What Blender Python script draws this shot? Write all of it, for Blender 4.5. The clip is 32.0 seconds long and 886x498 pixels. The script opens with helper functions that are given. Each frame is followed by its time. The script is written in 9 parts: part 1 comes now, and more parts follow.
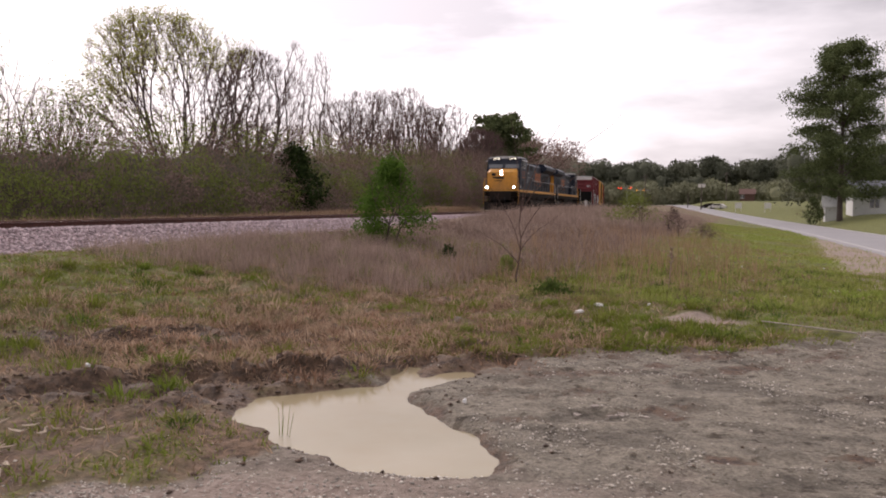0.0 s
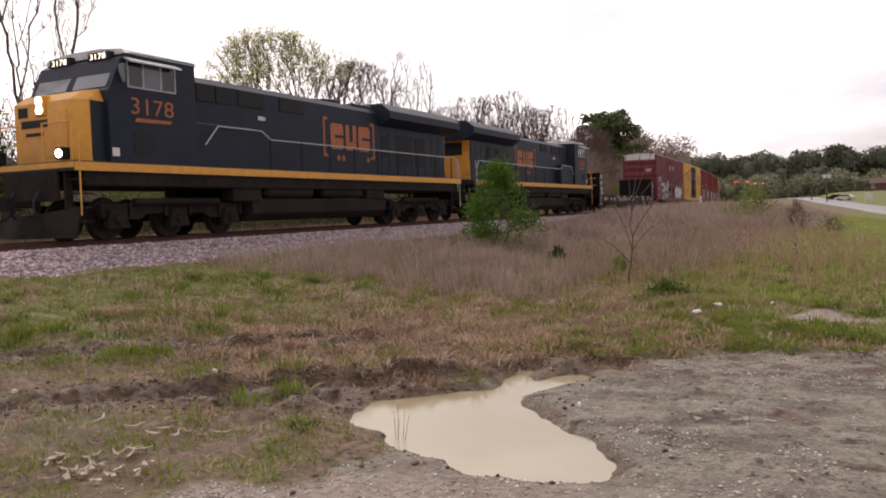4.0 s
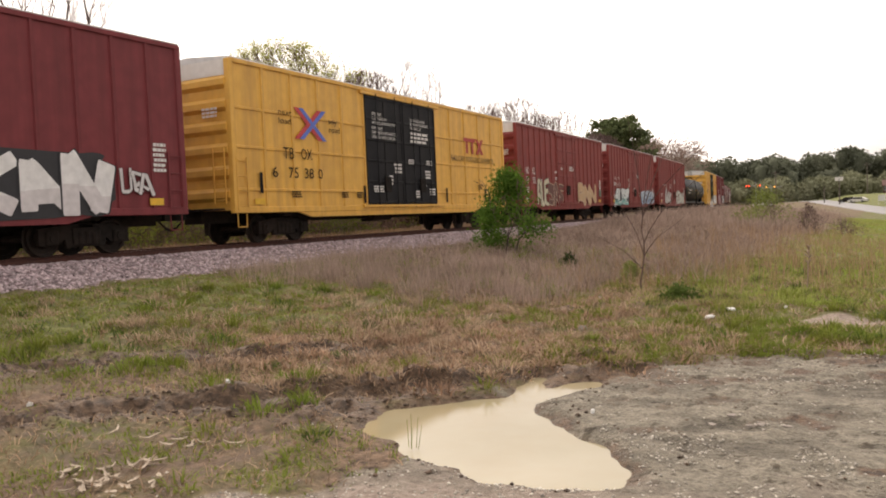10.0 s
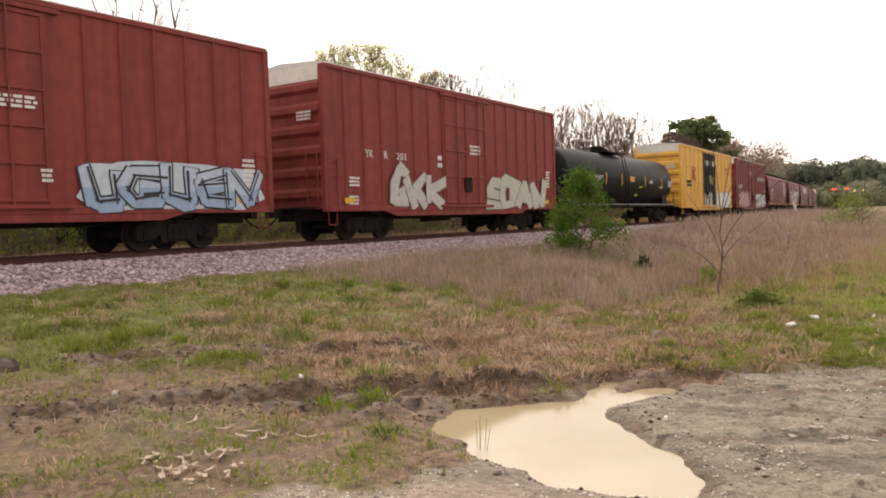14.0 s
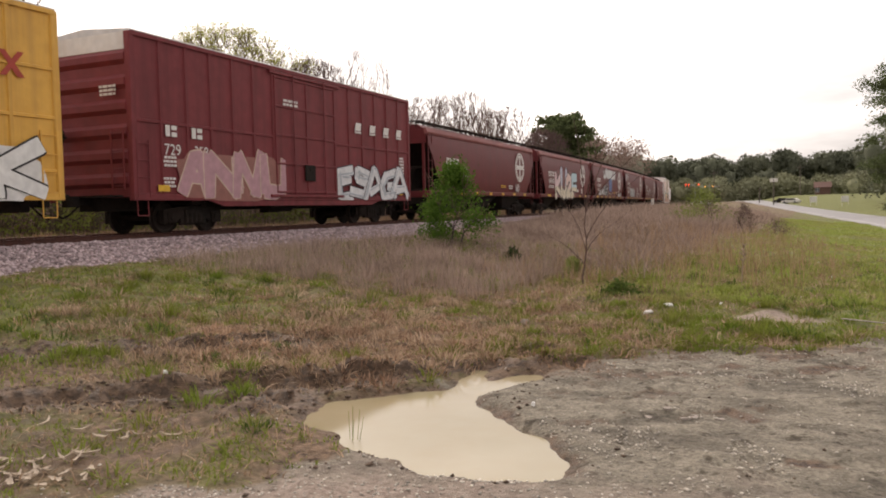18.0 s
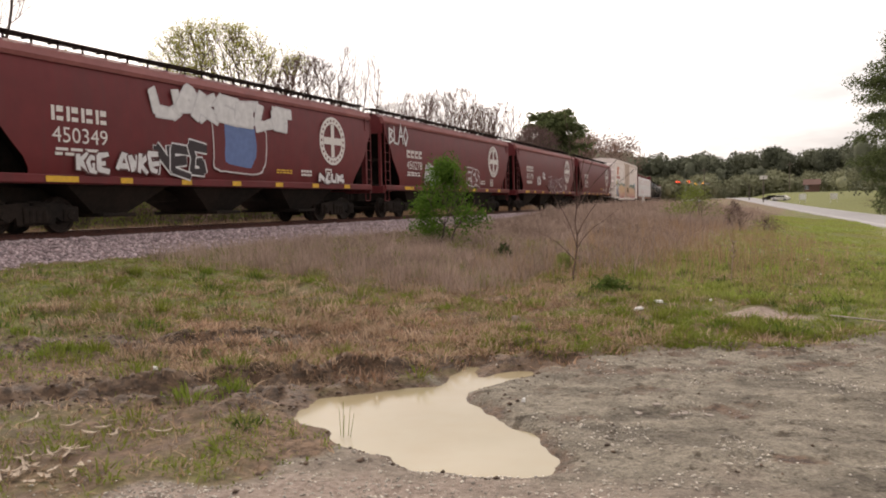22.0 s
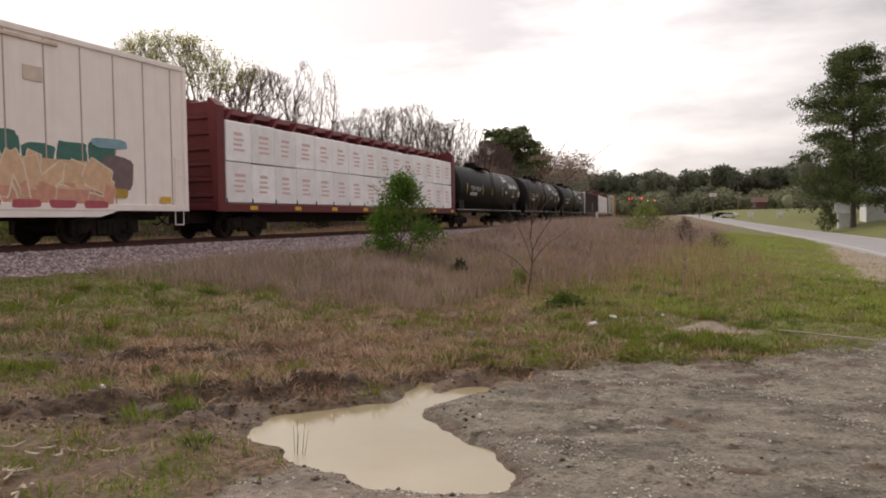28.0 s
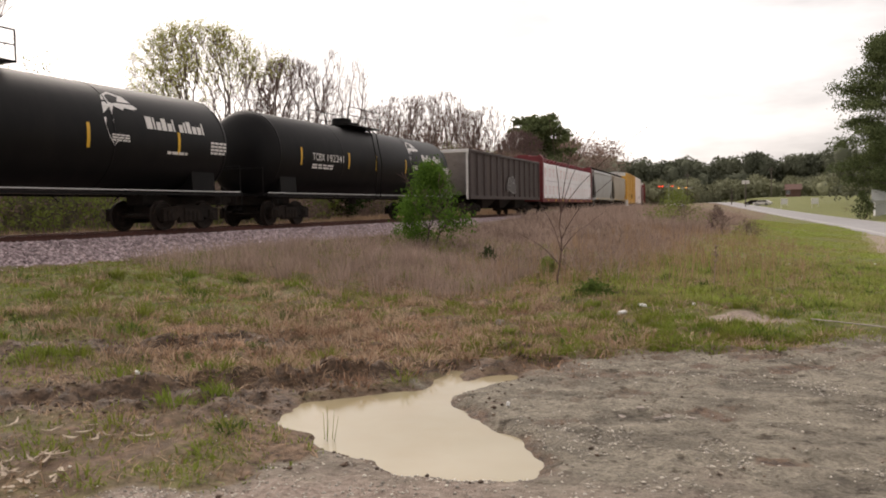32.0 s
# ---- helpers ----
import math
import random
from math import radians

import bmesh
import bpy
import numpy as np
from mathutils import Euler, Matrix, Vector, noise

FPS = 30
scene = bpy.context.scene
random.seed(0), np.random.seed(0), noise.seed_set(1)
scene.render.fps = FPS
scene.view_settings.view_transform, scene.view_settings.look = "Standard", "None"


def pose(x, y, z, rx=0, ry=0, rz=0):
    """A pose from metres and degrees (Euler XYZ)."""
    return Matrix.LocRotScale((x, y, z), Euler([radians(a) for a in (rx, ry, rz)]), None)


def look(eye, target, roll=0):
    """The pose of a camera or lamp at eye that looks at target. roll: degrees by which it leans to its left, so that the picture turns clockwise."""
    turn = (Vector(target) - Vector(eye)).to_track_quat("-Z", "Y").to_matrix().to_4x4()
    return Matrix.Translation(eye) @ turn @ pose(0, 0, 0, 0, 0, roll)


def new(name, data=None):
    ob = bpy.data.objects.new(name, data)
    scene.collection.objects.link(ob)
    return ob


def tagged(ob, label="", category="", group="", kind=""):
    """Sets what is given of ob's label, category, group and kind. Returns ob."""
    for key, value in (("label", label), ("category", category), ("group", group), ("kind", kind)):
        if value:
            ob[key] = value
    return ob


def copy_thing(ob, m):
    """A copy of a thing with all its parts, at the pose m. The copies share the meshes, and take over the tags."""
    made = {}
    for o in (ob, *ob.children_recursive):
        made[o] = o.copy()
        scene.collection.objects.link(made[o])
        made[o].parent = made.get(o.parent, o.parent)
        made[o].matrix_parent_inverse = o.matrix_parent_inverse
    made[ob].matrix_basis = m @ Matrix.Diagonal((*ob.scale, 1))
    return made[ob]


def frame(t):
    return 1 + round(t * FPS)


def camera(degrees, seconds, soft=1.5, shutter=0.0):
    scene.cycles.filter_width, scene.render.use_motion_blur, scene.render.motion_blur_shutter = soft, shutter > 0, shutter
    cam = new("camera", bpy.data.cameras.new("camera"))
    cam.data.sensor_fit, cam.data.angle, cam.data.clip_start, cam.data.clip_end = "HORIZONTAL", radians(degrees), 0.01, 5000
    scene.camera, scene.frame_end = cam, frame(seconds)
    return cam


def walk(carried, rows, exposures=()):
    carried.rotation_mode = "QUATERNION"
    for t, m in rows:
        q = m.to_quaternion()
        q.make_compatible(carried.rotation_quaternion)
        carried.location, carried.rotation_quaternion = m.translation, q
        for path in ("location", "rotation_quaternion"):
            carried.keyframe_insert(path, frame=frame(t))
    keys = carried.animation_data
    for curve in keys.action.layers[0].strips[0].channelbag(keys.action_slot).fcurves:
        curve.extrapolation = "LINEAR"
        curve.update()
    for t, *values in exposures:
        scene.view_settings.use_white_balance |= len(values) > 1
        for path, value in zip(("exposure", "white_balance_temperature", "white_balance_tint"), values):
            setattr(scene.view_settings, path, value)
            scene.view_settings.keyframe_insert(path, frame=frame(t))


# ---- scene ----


def aim(yaw, pitch, lean):
    """The camera held at eye height, turned left by yaw, up by pitch."""
    return pose(0, 0, 1.6, 90 + pitch, 0, yaw) @ pose(0, 0, 0, 0, 0, lean)


cam = camera(58.93, 32.0, soft=1.9)
EXPO = [(0, 0.46, 6750, 24), (1, 0.64, 6750, 23), (3.5, 0.66, 6800, 22), (6, 0.74, 7000, 18), (9, 0.99, 7300, 15), (11.5, 1.18, 7500, 16), (13.5, 1.32, 7600, 16), (15.5, 0.84, 7300, 16), (18, 0.84, 7250, 17), (24, 0.86, 7250, 17), (27, 0.51, 7100, 17), (28, 0.45, 7050, 17), (29, 0.50, 7000, 17), (32, 0.70, 7150, 16)]
walk(cam, [
    (0, aim(20.69, -3.22, 0.37)),
    (0.5, aim(20.45, -4.42, -0.02)),
    (1, aim(22.09, -3.72, -0.25)),
    (1.5, aim(24.06, -3.06, -0.95)),
    (2, aim(25.17, -2.90, -0.90)),
    (2.5, aim(25.88, -3.13, -1.09)),
    (3, aim(27.62, -3.20, -1.06)),
    (3.5, aim(28.56, -3.17, -1.65)),
    (5.5, aim(28.77, -1.10, -1.32)),
    (6, aim(29.61, -0.81, -1.36)),
    (6.5, aim(31.30, -2.20, -2.00)),
    (7, aim(31.40, -2.23, -1.84)),
    (7.5, aim(31.43, -2.79, -2.17)),
    (8, aim(31.71, -2.95, -1.95)),
    (8.5, aim(32.25, -3.23, -2.27)),
    (9, aim(32.27, -3.18, -2.19)),
    (9.5, aim(30.79, -2.87, -2.35)),
    (10, aim(29.42, -2.26, -2.46)),
    (10.5, aim(32.51, -1.99, -1.77)),
    (11, aim(37.11, -1.14, -0.95)),
    (11.5, aim(39.18, -1.94, -1.37)),
    (12, aim(38.92, -2.12, -1.38)),
    (12.5, aim(38.89, -2.24, -1.50)),
    (13, aim(40.00, -2.06, -1.96)),
    (13.5, aim(38.00, -1.66, -2.04)),
    (14, aim(34.64, -2.04, -1.78)),
    (14.5, aim(31.58, -1.86, -1.76)),
    (15, aim(28.90, -1.91, -1.69)),
    (15.5, aim(27.74, -2.55, -1.77)),
    (17.5, aim(25.78, -2.99, -1.17)),
    (18, aim(25.41, -2.94, -1.24)),
    (18.5, aim(24.98, -2.83, -1.31)),
    (19, aim(24.79, -2.80, -1.07)),
    (19.5, aim(24.97, -2.89, -0.77)),
    (20, aim(25.04, -3.04, -0.91)),
    (20.5, aim(24.88, -3.13, -0.67)),
    (21, aim(24.66, -3.17, -0.80)),
    (21.5, aim(24.73, -3.17, -0.94)),
    (22, aim(24.76, -3.22, -1.09)),
    (22.5, aim(24.71, -3.27, -1.10)),
    (23, aim(24.58, -3.40, -1.28)),
    (23.5, aim(24.47, -3.45, -1.29)),
    (24, aim(24.39, -3.26, -1.15)),
    (24.5, aim(24.24, -3.08, -1.17)),
    (26.5, aim(23.00, -2.03, -0.14)),
    (27, aim(22.67, -1.57, -0.80)),
    (27.5, aim(21.77, -1.32, -1.23)),
    (28, aim(21.53, -2.14, -0.84)),
    (28.5, aim(21.85, -3.10, -0.84)),
    (29, aim(22.06, -3.19, -0.84)),
    (29.5, aim(22.10, -3.18, -0.76)),
    (30, aim(22.31, -3.52, -0.60)),
    (30.5, aim(22.95, -3.49, -0.57)),
    (31, aim(23.44, -3.44, -0.57)),
    (31.5, aim(23.47, -3.52, -0.36)),
    (32, aim(23.63, -2.97, -0.94)),
], exposures=EXPO)

# ---- light ----
world = bpy.data.worlds.new("overcast_sky")
scene.world = world
world.use_nodes = True
wn, wl = world.node_tree.nodes, world.node_tree.links
wbg = wn["Background"]
sky = wn.new("ShaderNodeTexSky")
sky.sky_type, sky.sun_disc = "NISHITA", False
sky.sun_elevation, sky.sun_rotation = radians(38), radians(-50)
sky.air_density, sky.dust_density = 1.0, 3.0
wtc = wn.new("ShaderNodeTexCoord")
wmap = wn.new("ShaderNodeMapping")
wmap.inputs["Scale"].default_value = (1.0, 1.0, 3.8)
wl.new(wtc.outputs["Generated"], wmap.inputs["Vector"])
wno = wn.new("ShaderNodeTexNoise")
wno.inputs["Scale"].default_value, wno.inputs["Detail"].default_value, wno.inputs["Roughness"].default_value = 2.0, 6.0, 0.55
wl.new(wmap.outputs["Vector"], wno.inputs["Vector"])
wramp = wn.new("ShaderNodeValToRGB")
wramp.color_ramp.elements[0].position, wramp.color_ramp.elements[1].position = 0.40, 0.66
wramp.color_ramp.elements[0].color = (2.75, 2.78, 2.86, 1)
wramp.color_ramp.elements[1].color = (6.0, 6.0, 6.0, 1)
wl.new(wno.outputs["Fac"], wramp.inputs["Fac"])
wmix = wn.new("ShaderNodeMixRGB")
wmix.inputs["Fac"].default_value = 0.93
wl.new(sky.outputs["Color"], wmix.inputs["Color1"])
wl.new(wramp.outputs["Color"], wmix.inputs["Color2"])
# the cloud is brighter on the side where the sun stands behind it
wdot = wn.new("ShaderNodeVectorMath")
wdot.operation = "DOT_PRODUCT"
wl.new(wtc.outputs["Generated"], wdot.inputs[0])
wdot.inputs[1].default_value = Vector((-0.75, 0.55, 0.35)).normalized()
wside = wn.new("ShaderNodeMapRange")
wside.inputs["From Min"].default_value, wside.inputs["From Max"].default_value = 0.48, 1.0
wside.inputs["To Min"].default_value, wside.inputs["To Max"].default_value = 1.3, 2.4
wl.new(wdot.outputs["Value"], wside.inputs["Value"])
wscale = wn.new("ShaderNodeVectorMath")
wscale.operation = "SCALE"
wl.new(wmix.outputs["Color"], wscale.inputs[0])
wl.new(wside.outputs["Result"], wscale.inputs["Scale"])
wl.new(wscale.outputs["Vector"], wbg.inputs["Color"])
wbg.inputs["Strength"].default_value = 0.1

sun = new("sun", bpy.data.lights.new("sun", "SUN"))
sun.data.energy, sun.data.angle, sun.data.color = 1.0, radians(40), (1.0, 0.96, 0.9)
sun.matrix_world = look((-60, 50, 62), (0, 0, 0))


# ---- materials ----
def rgb(c):
    return (c[0], c[1], c[2], 1.0)


def surf(name, c1, c2=None, scale=6.0, rough=0.7, metal=0.0, bump=0.15, stain=None, amount=0.5, stain_scale=0.7, streak=0.0, vary=0.0, island=0.0, fine=40.0, spec=0.5, thin=0.0):
    """A painted, worn or grown surface: two tones by a fine noise, stains by a broad one, relief, and a shade that varies by piece."""
    m = bpy.data.materials.new(name)
    m.use_nodes = True
    n, l = m.node_tree.nodes, m.node_tree.links
    b = n["Principled BSDF"]
    b.inputs["Roughness"].default_value, b.inputs["Metallic"].default_value = rough, metal
    b.inputs["Specular IOR Level"].default_value = spec
    tc = n.new("ShaderNodeTexCoord")
    no = n.new("ShaderNodeTexNoise")
    no.inputs["Scale"].default_value, no.inputs["Detail"].default_value = scale, 6.0
    l.new(tc.outputs["Object"], no.inputs["Vector"])
    ramp = n.new("ShaderNodeValToRGB")
    ramp.color_ramp.elements[0].position, ramp.color_ramp.elements[1].position = 0.35, 0.68
    c2 = c2 or tuple(v * 0.75 for v in c1)
    ramp.color_ramp.elements[0].color, ramp.color_ramp.elements[1].color = rgb(c2), rgb(c1)
    l.new(no.outputs["Fac"], ramp.inputs["Fac"])
    col = ramp.outputs["Color"]
    if stain:
        mp = n.new("ShaderNodeMapping")
        mp.inputs["Scale"].default_value = (1, 1, 1 - 0.9 * streak) if streak < 1 else (1, 2.5, 0.12)
        l.new(tc.outputs["Object"], mp.inputs["Vector"])
        sn = n.new("ShaderNodeTexNoise")
        sn.inputs["Scale"].default_value, sn.inputs["Detail"].default_value, sn.inputs["Roughness"].default_value = stain_scale, 8.0, 0.62
        l.new(mp.outputs["Vector"], sn.inputs["Vector"])
        sr = n.new("ShaderNodeValToRGB")
        sr.color_ramp.elements[0].position, sr.color_ramp.elements[1].position = 0.44, 0.72
        sr.color_ramp.elements[1].color = (amount, amount, amount, 1)
        l.new(sn.outputs["Fac"], sr.inputs["Fac"])
        mx = n.new("ShaderNodeMixRGB")
        l.new(sr.outputs["Color"], mx.inputs["Fac"])
        l.new(col, mx.inputs["Color1"])
        mx.inputs["Color2"].default_value = rgb(stain)
        col = mx.outputs["Color"]
    if vary or island:
        src = n.new("ShaderNodeObjectInfo").outputs["Random"] if vary else n.new("ShaderNodeNewGeometry").outputs["Random Per Island"]
        mr = n.new("ShaderNodeMapRange")
        k = vary or island
        mr.inputs["To Min"].default_value, mr.inputs["To Max"].default_value = 1 - k, 1 + k
        l.new(src, mr.inputs["Value"])
        hs = n.new("ShaderNodeHueSaturation")
        l.new(mr.outputs["Result"], hs.inputs["Value"])
        l.new(col, hs.inputs["Color"])
        col = hs.outputs["Color"]
    l.new(col, b.inputs["Base Color"])
    if bump:
        bn = n.new("ShaderNodeTexNoise")
        bn.inputs["Scale"].default_value, bn.inputs["Detail"].default_value = fine, 4.0
        l.new(tc.outputs["Object"], bn.inputs["Vector"])
        bp = n.new("ShaderNodeBump")
        bp.inputs["Strength"].default_value, bp.inputs["Distance"].default_value = bump, 0.02
        l.new(bn.outputs["Fac"], bp.inputs["Height"])
        l.new(bp.outputs["Normal"], b.inputs["Normal"])
    if thin:
        tr = n.new("ShaderNodeBsdfTranslucent")
        l.new(col, tr.inputs["Color"])
        ms = n.new("ShaderNodeMixShader")
        ms.inputs["Fac"].default_value = thin
        l.new(b.outputs["BSDF"], ms.inputs[1])
        l.new(tr.outputs["BSDF"], ms.inputs[2])
        l.new(ms.outputs["Shader"], n["Material Output"].inputs["Surface"])
    return m


def glow(name, c, power):
    m = bpy.data.materials.new(name)
    m.use_nodes = True
    b = m.node_tree.nodes["Principled BSDF"]
    b.inputs["Base Color"].default_value = rgb(c)
    b.inputs["Emission Color"].default_value = rgb(c)
    b.inputs["Emission Strength"].default_value = power
    return m


RUST = (0.10, 0.045, 0.028)
DUST = (0.20, 0.17, 0.14)
M_OXIDE = surf("oxide_red_paint", (0.258, 0.050, 0.044), (0.210, 0.040, 0.036), 3.0, 0.55, bump=0.08, stain=(0.112, 0.0258, 0.023), amount=0.6, streak=1.0, stain_scale=1.4, spec=0.22)
M_MAROON = surf("maroon_paint", (0.205, 0.040, 0.046), (0.168, 0.033, 0.038), 3.0, 0.5, bump=0.08, stain=(0.102, 0.0254, 0.0268), amount=0.6, streak=1.0, stain_scale=1.4, spec=0.22)
M_BROWNRED = surf("brown_red_paint", (0.158, 0.0299, 0.0329), (0.132, 0.0258, 0.0286), 2.0, 0.45, bump=0.05, stain=(0.0999, 0.0364, 0.0372), amount=0.55, streak=1.0, stain_scale=1.1, spec=0.22)
M_CHORD = surf("faded_red_paint", (0.26, 0.085, 0.08), (0.21, 0.06, 0.055), 3.0, 0.6, bump=0.05, stain=(0.14, 0.04, 0.04), amount=0.5)
M_YELLOW = surf("boxcar_yellow_paint", (0.74, 0.41, 0.075), (0.65, 0.35, 0.06), 3.0, 0.5, bump=0.08, stain=(0.36, 0.19, 0.05), amount=0.5, streak=1.0, stain_scale=1.2)
M_BLACKDOOR = surf("black_door_paint", (0.010, 0.010, 0.0125), (0.015, 0.015, 0.0175), 3.0, 0.55, bump=0.06, stain=(0.035, 0.032, 0.030), amount=0.3, streak=1.0, spec=0.14)
M_BLACK = surf("black_car_paint", (0.0048, 0.0044, 0.0048), (0.007, 0.0065, 0.0065), 4.0, 0.55, bump=0.06, stain=(0.016, 0.013, 0.011), amount=0.3, streak=1.0, spec=0.12)
M_TANK = surf("black_tank_paint", (0.0052, 0.0050, 0.0056), (0.008, 0.0074, 0.0074), 2.0, 0.5, bump=0.03, stain=(0.016, 0.0138, 0.0128), amount=0.35, streak=1.0, stain_scale=0.9, spec=0.14)
M_UNDER = surf("grimy_running_gear", (0.021, 0.0165, 0.014), (0.0115, 0.0095, 0.0085), 8.0, 0.88, bump=0.2, stain=(0.046, 0.030, 0.022), amount=0.5, spec=0.2)
M_WHEEL = surf("rusty_wheel_steel", (0.034, 0.022, 0.017), (0.020, 0.0155, 0.0135), 8.0, 0.7, metal=0.2, bump=0.1, spec=0.3)
M_TREAD = surf("polished_tread_steel", (0.5, 0.48, 0.46), (0.4, 0.38, 0.36), 20, 0.25, metal=1.0, bump=0.0)
M_WHITE = surf("white_paint", (0.72, 0.70, 0.67), (0.62, 0.60, 0.57), 4.0, 0.6, bump=0.05, stain=(0.42, 0.36, 0.31), amount=0.5, streak=1.0)
M_STENCIL = surf("white_stencil_paint", (0.756, 0.734, 0.713), (0.594, 0.562, 0.54), 30.0, 0.6, bump=0.0)
M_REEFER = surf("weathered_white_paint", (0.93, 0.85, 0.82), (0.89, 0.80, 0.77), 2.0, 0.5, bump=0.04, stain=(0.70, 0.56, 0.49), amount=0.3, streak=1.0, stain_scale=1.0)
M_ENDRUST = surf("pale_rust_paint", (0.74, 0.63, 0.55), (0.58, 0.46, 0.38), 3.0, 0.7, stain=(0.30, 0.17, 0.11), amount=0.6, streak=1.0)
M_NAVY = surf("dark_blue_loco_paint", (0.0144, 0.0198, 0.0342), (0.018, 0.0234, 0.0378), 3.0, 0.45, bump=0.04, stain=(0.032, 0.031, 0.034), amount=0.4, streak=1.0, stain_scale=0.9, spec=0.18)
M_LOCOYEL = surf("loco_yellow_paint", (0.75, 0.35, 0.0438), (0.625, 0.288, 0.0438), 4.0, 0.45, bump=0.04, stain=(0.375, 0.2, 0.075), amount=0.5)
M_ORANGE = surf("faded_orange_lettering", (0.42, 0.125, 0.03), (0.34, 0.10, 0.03), 9.0, 0.55, bump=0.0, stain=(0.16, 0.06, 0.03), amount=0.5, stain_scale=4)
M_SILVER = surf("pale_roof_paint", (0.62, 0.62, 0.62), (0.5, 0.5, 0.5), 4.0, 0.5, bump=0.03)
M_RAILGRAB = surf("pale_handrail_paint", (0.45, 0.45, 0.44), (0.36, 0.36, 0.36), 9.0, 0.5, bump=0.0)
M_DARKGLASS = surf("dark_cab_glass", (0.02, 0.022, 0.025), (0.02, 0.022, 0.025), 1.0, 0.06, bump=0.0, spec=0.8)
M_PALEGLASS = surf("sky_lit_cab_glass", (0.10, 0.11, 0.12), (0.10, 0.11, 0.12), 1.0, 0.05, bump=0.0, spec=1.0)
M_GRILLE = surf("black_grille", (0.008, 0.008, 0.009), (0.012, 0.012, 0.013), 10.0, 0.8, bump=0.2)
M_REFLECT = surf("yellow_reflector", (0.72, 0.42, 0.03), (0.62, 0.36, 0.03), 10.0, 0.35, bump=0.0)
M_WRAP = surf("white_lumber_wrap", (0.92, 0.90, 0.92), (0.82, 0.80, 0.82), 2.2, 0.4, bump=1.0, fine=2.4, vary=0.06)
M_WRAPINK = surf("red_wrap_print", (0.66, 0.42, 0.42), (0.7, 0.5, 0.5), 14.0, 0.5, bump=0.0)
M_GREYCAR = surf("grey_hopper_paint", (0.42, 0.42, 0.41), (0.36, 0.36, 0.35), 2.0, 0.55, bump=0.05, stain=(0.2, 0.18, 0.16), amount=0.5, streak=1.0)
M_TANCAR = surf("tan_hopper_paint", (0.42, 0.36, 0.28), (0.38, 0.32, 0.25), 2.0, 0.55, bump=0.05, stain=(0.2, 0.17, 0.13), amount=0.5, streak=1.0)
M_LAMP = glow("headlight_glow", (1.0, 0.93, 0.86), 14.0)
M_REDLAMP = glow("red_signal_glow", (1.0, 0.10, 0.04), 1.8)
M_AMBERLAMP = glow("amber_signal_glow", (1.0, 0.45, 0.12), 1.3)
M_RAIL = surf("rusty_rail_steel", (0.105, 0.034, 0.022), (0.07, 0.026, 0.018), 9.0, 0.75, bump=0.15, stain=(0.05, 0.022, 0.017), amount=0.5)
M_RAILTOP = surf("worn_rail_head", (0.30, 0.24, 0.22), (0.22, 0.15, 0.13), 5.0, 0.4, metal=0.8, bump=0.0)
M_TIE = surf("weathered_tie_wood", (0.085, 0.06, 0.048), (0.05, 0.036, 0.03), 9.0, 0.9, bump=0.4, vary=0.25)
M_BALLAST = surf("crushed_ballast", (0.374, 0.294, 0.302), (0.187, 0.137, 0.141), 9.0, 0.9, bump=1.0, fine=18.0, stain=(0.216, 0.13, 0.114), amount=0.6, stain_scale=1.1)
M_STONE = surf("ballast_stone", (0.51, 0.413, 0.419), (0.331, 0.249, 0.258), 8.0, 0.9, bump=0.1, island=0.45)
M_GRAVEL = surf("loose_gravel", (0.60, 0.55, 0.48), (0.43, 0.385, 0.33), 20.0, 0.9, bump=0.1, island=0.5)
M_ASPHALT = surf("pale_worn_asphalt", (0.34, 0.33, 0.335), (0.27, 0.265, 0.27), 8.0, 0.85, bump=0.2, stain=(0.23, 0.22, 0.21), amount=0.4, stain_scale=0.25)
M_EDGELINE = surf("worn_edge_line", (0.46, 0.45, 0.45), (0.36, 0.35, 0.35), 3.0, 0.85, bump=0.1)
M_TUFT = surf("lush_grass_blade", (0.181, 0.253, 0.042), (0.204, 0.211, 0.0442), 1.2, 0.85, bump=0.0, island=0.25, spec=0.15, thin=0.35)
M_TUSSOCK = surf("pale_dead_tussock", (0.52, 0.385, 0.27), (0.38, 0.27, 0.185), 1.0, 0.9, bump=0.0, island=0.28, spec=0.1, thin=0.2)
M_DEADLEAF = surf("pale_dead_leaf", (0.66, 0.57, 0.47), (0.5, 0.41, 0.32), 9.0, 0.9, bump=0.1, island=0.2)
M_BARK = surf("grey_brown_bark", (0.112, 0.084, 0.072), (0.064, 0.048, 0.0416), 6.0, 0.9, bump=0.3, stain=(0.144, 0.112, 0.096), amount=0.3)
M_TWIG = surf("bare_twigs", (0.155, 0.106, 0.092), (0.105, 0.071, 0.062), 3.0, 0.95, bump=0.0, island=0.25, spec=0.1)
M_BUD = surf("spring_buds", (0.364, 0.378, 0.105), (0.28, 0.28, 0.084), 3.0, 0.9, bump=0.0, island=0.3, spec=0.1, thin=0.6)
M_LEAF = surf("fresh_green_leaf", (0.118, 0.215, 0.034), (0.068, 0.135, 0.022), 2.5, 0.85, bump=0.0, island=0.3, spec=0.1, thin=0.35)
M_DARKLEAF = surf("dark_evergreen_leaf", (0.040, 0.062, 0.018), (0.024, 0.042, 0.012), 2.0, 0.85, bump=0.0, island=0.3, spec=0.12)
M_NEEDLE = surf("pine_needles", (0.14, 0.168, 0.0742), (0.0907, 0.115, 0.0495), 0.8, 0.9, bump=0.0, island=0.3, spec=0.1, thin=0.2)
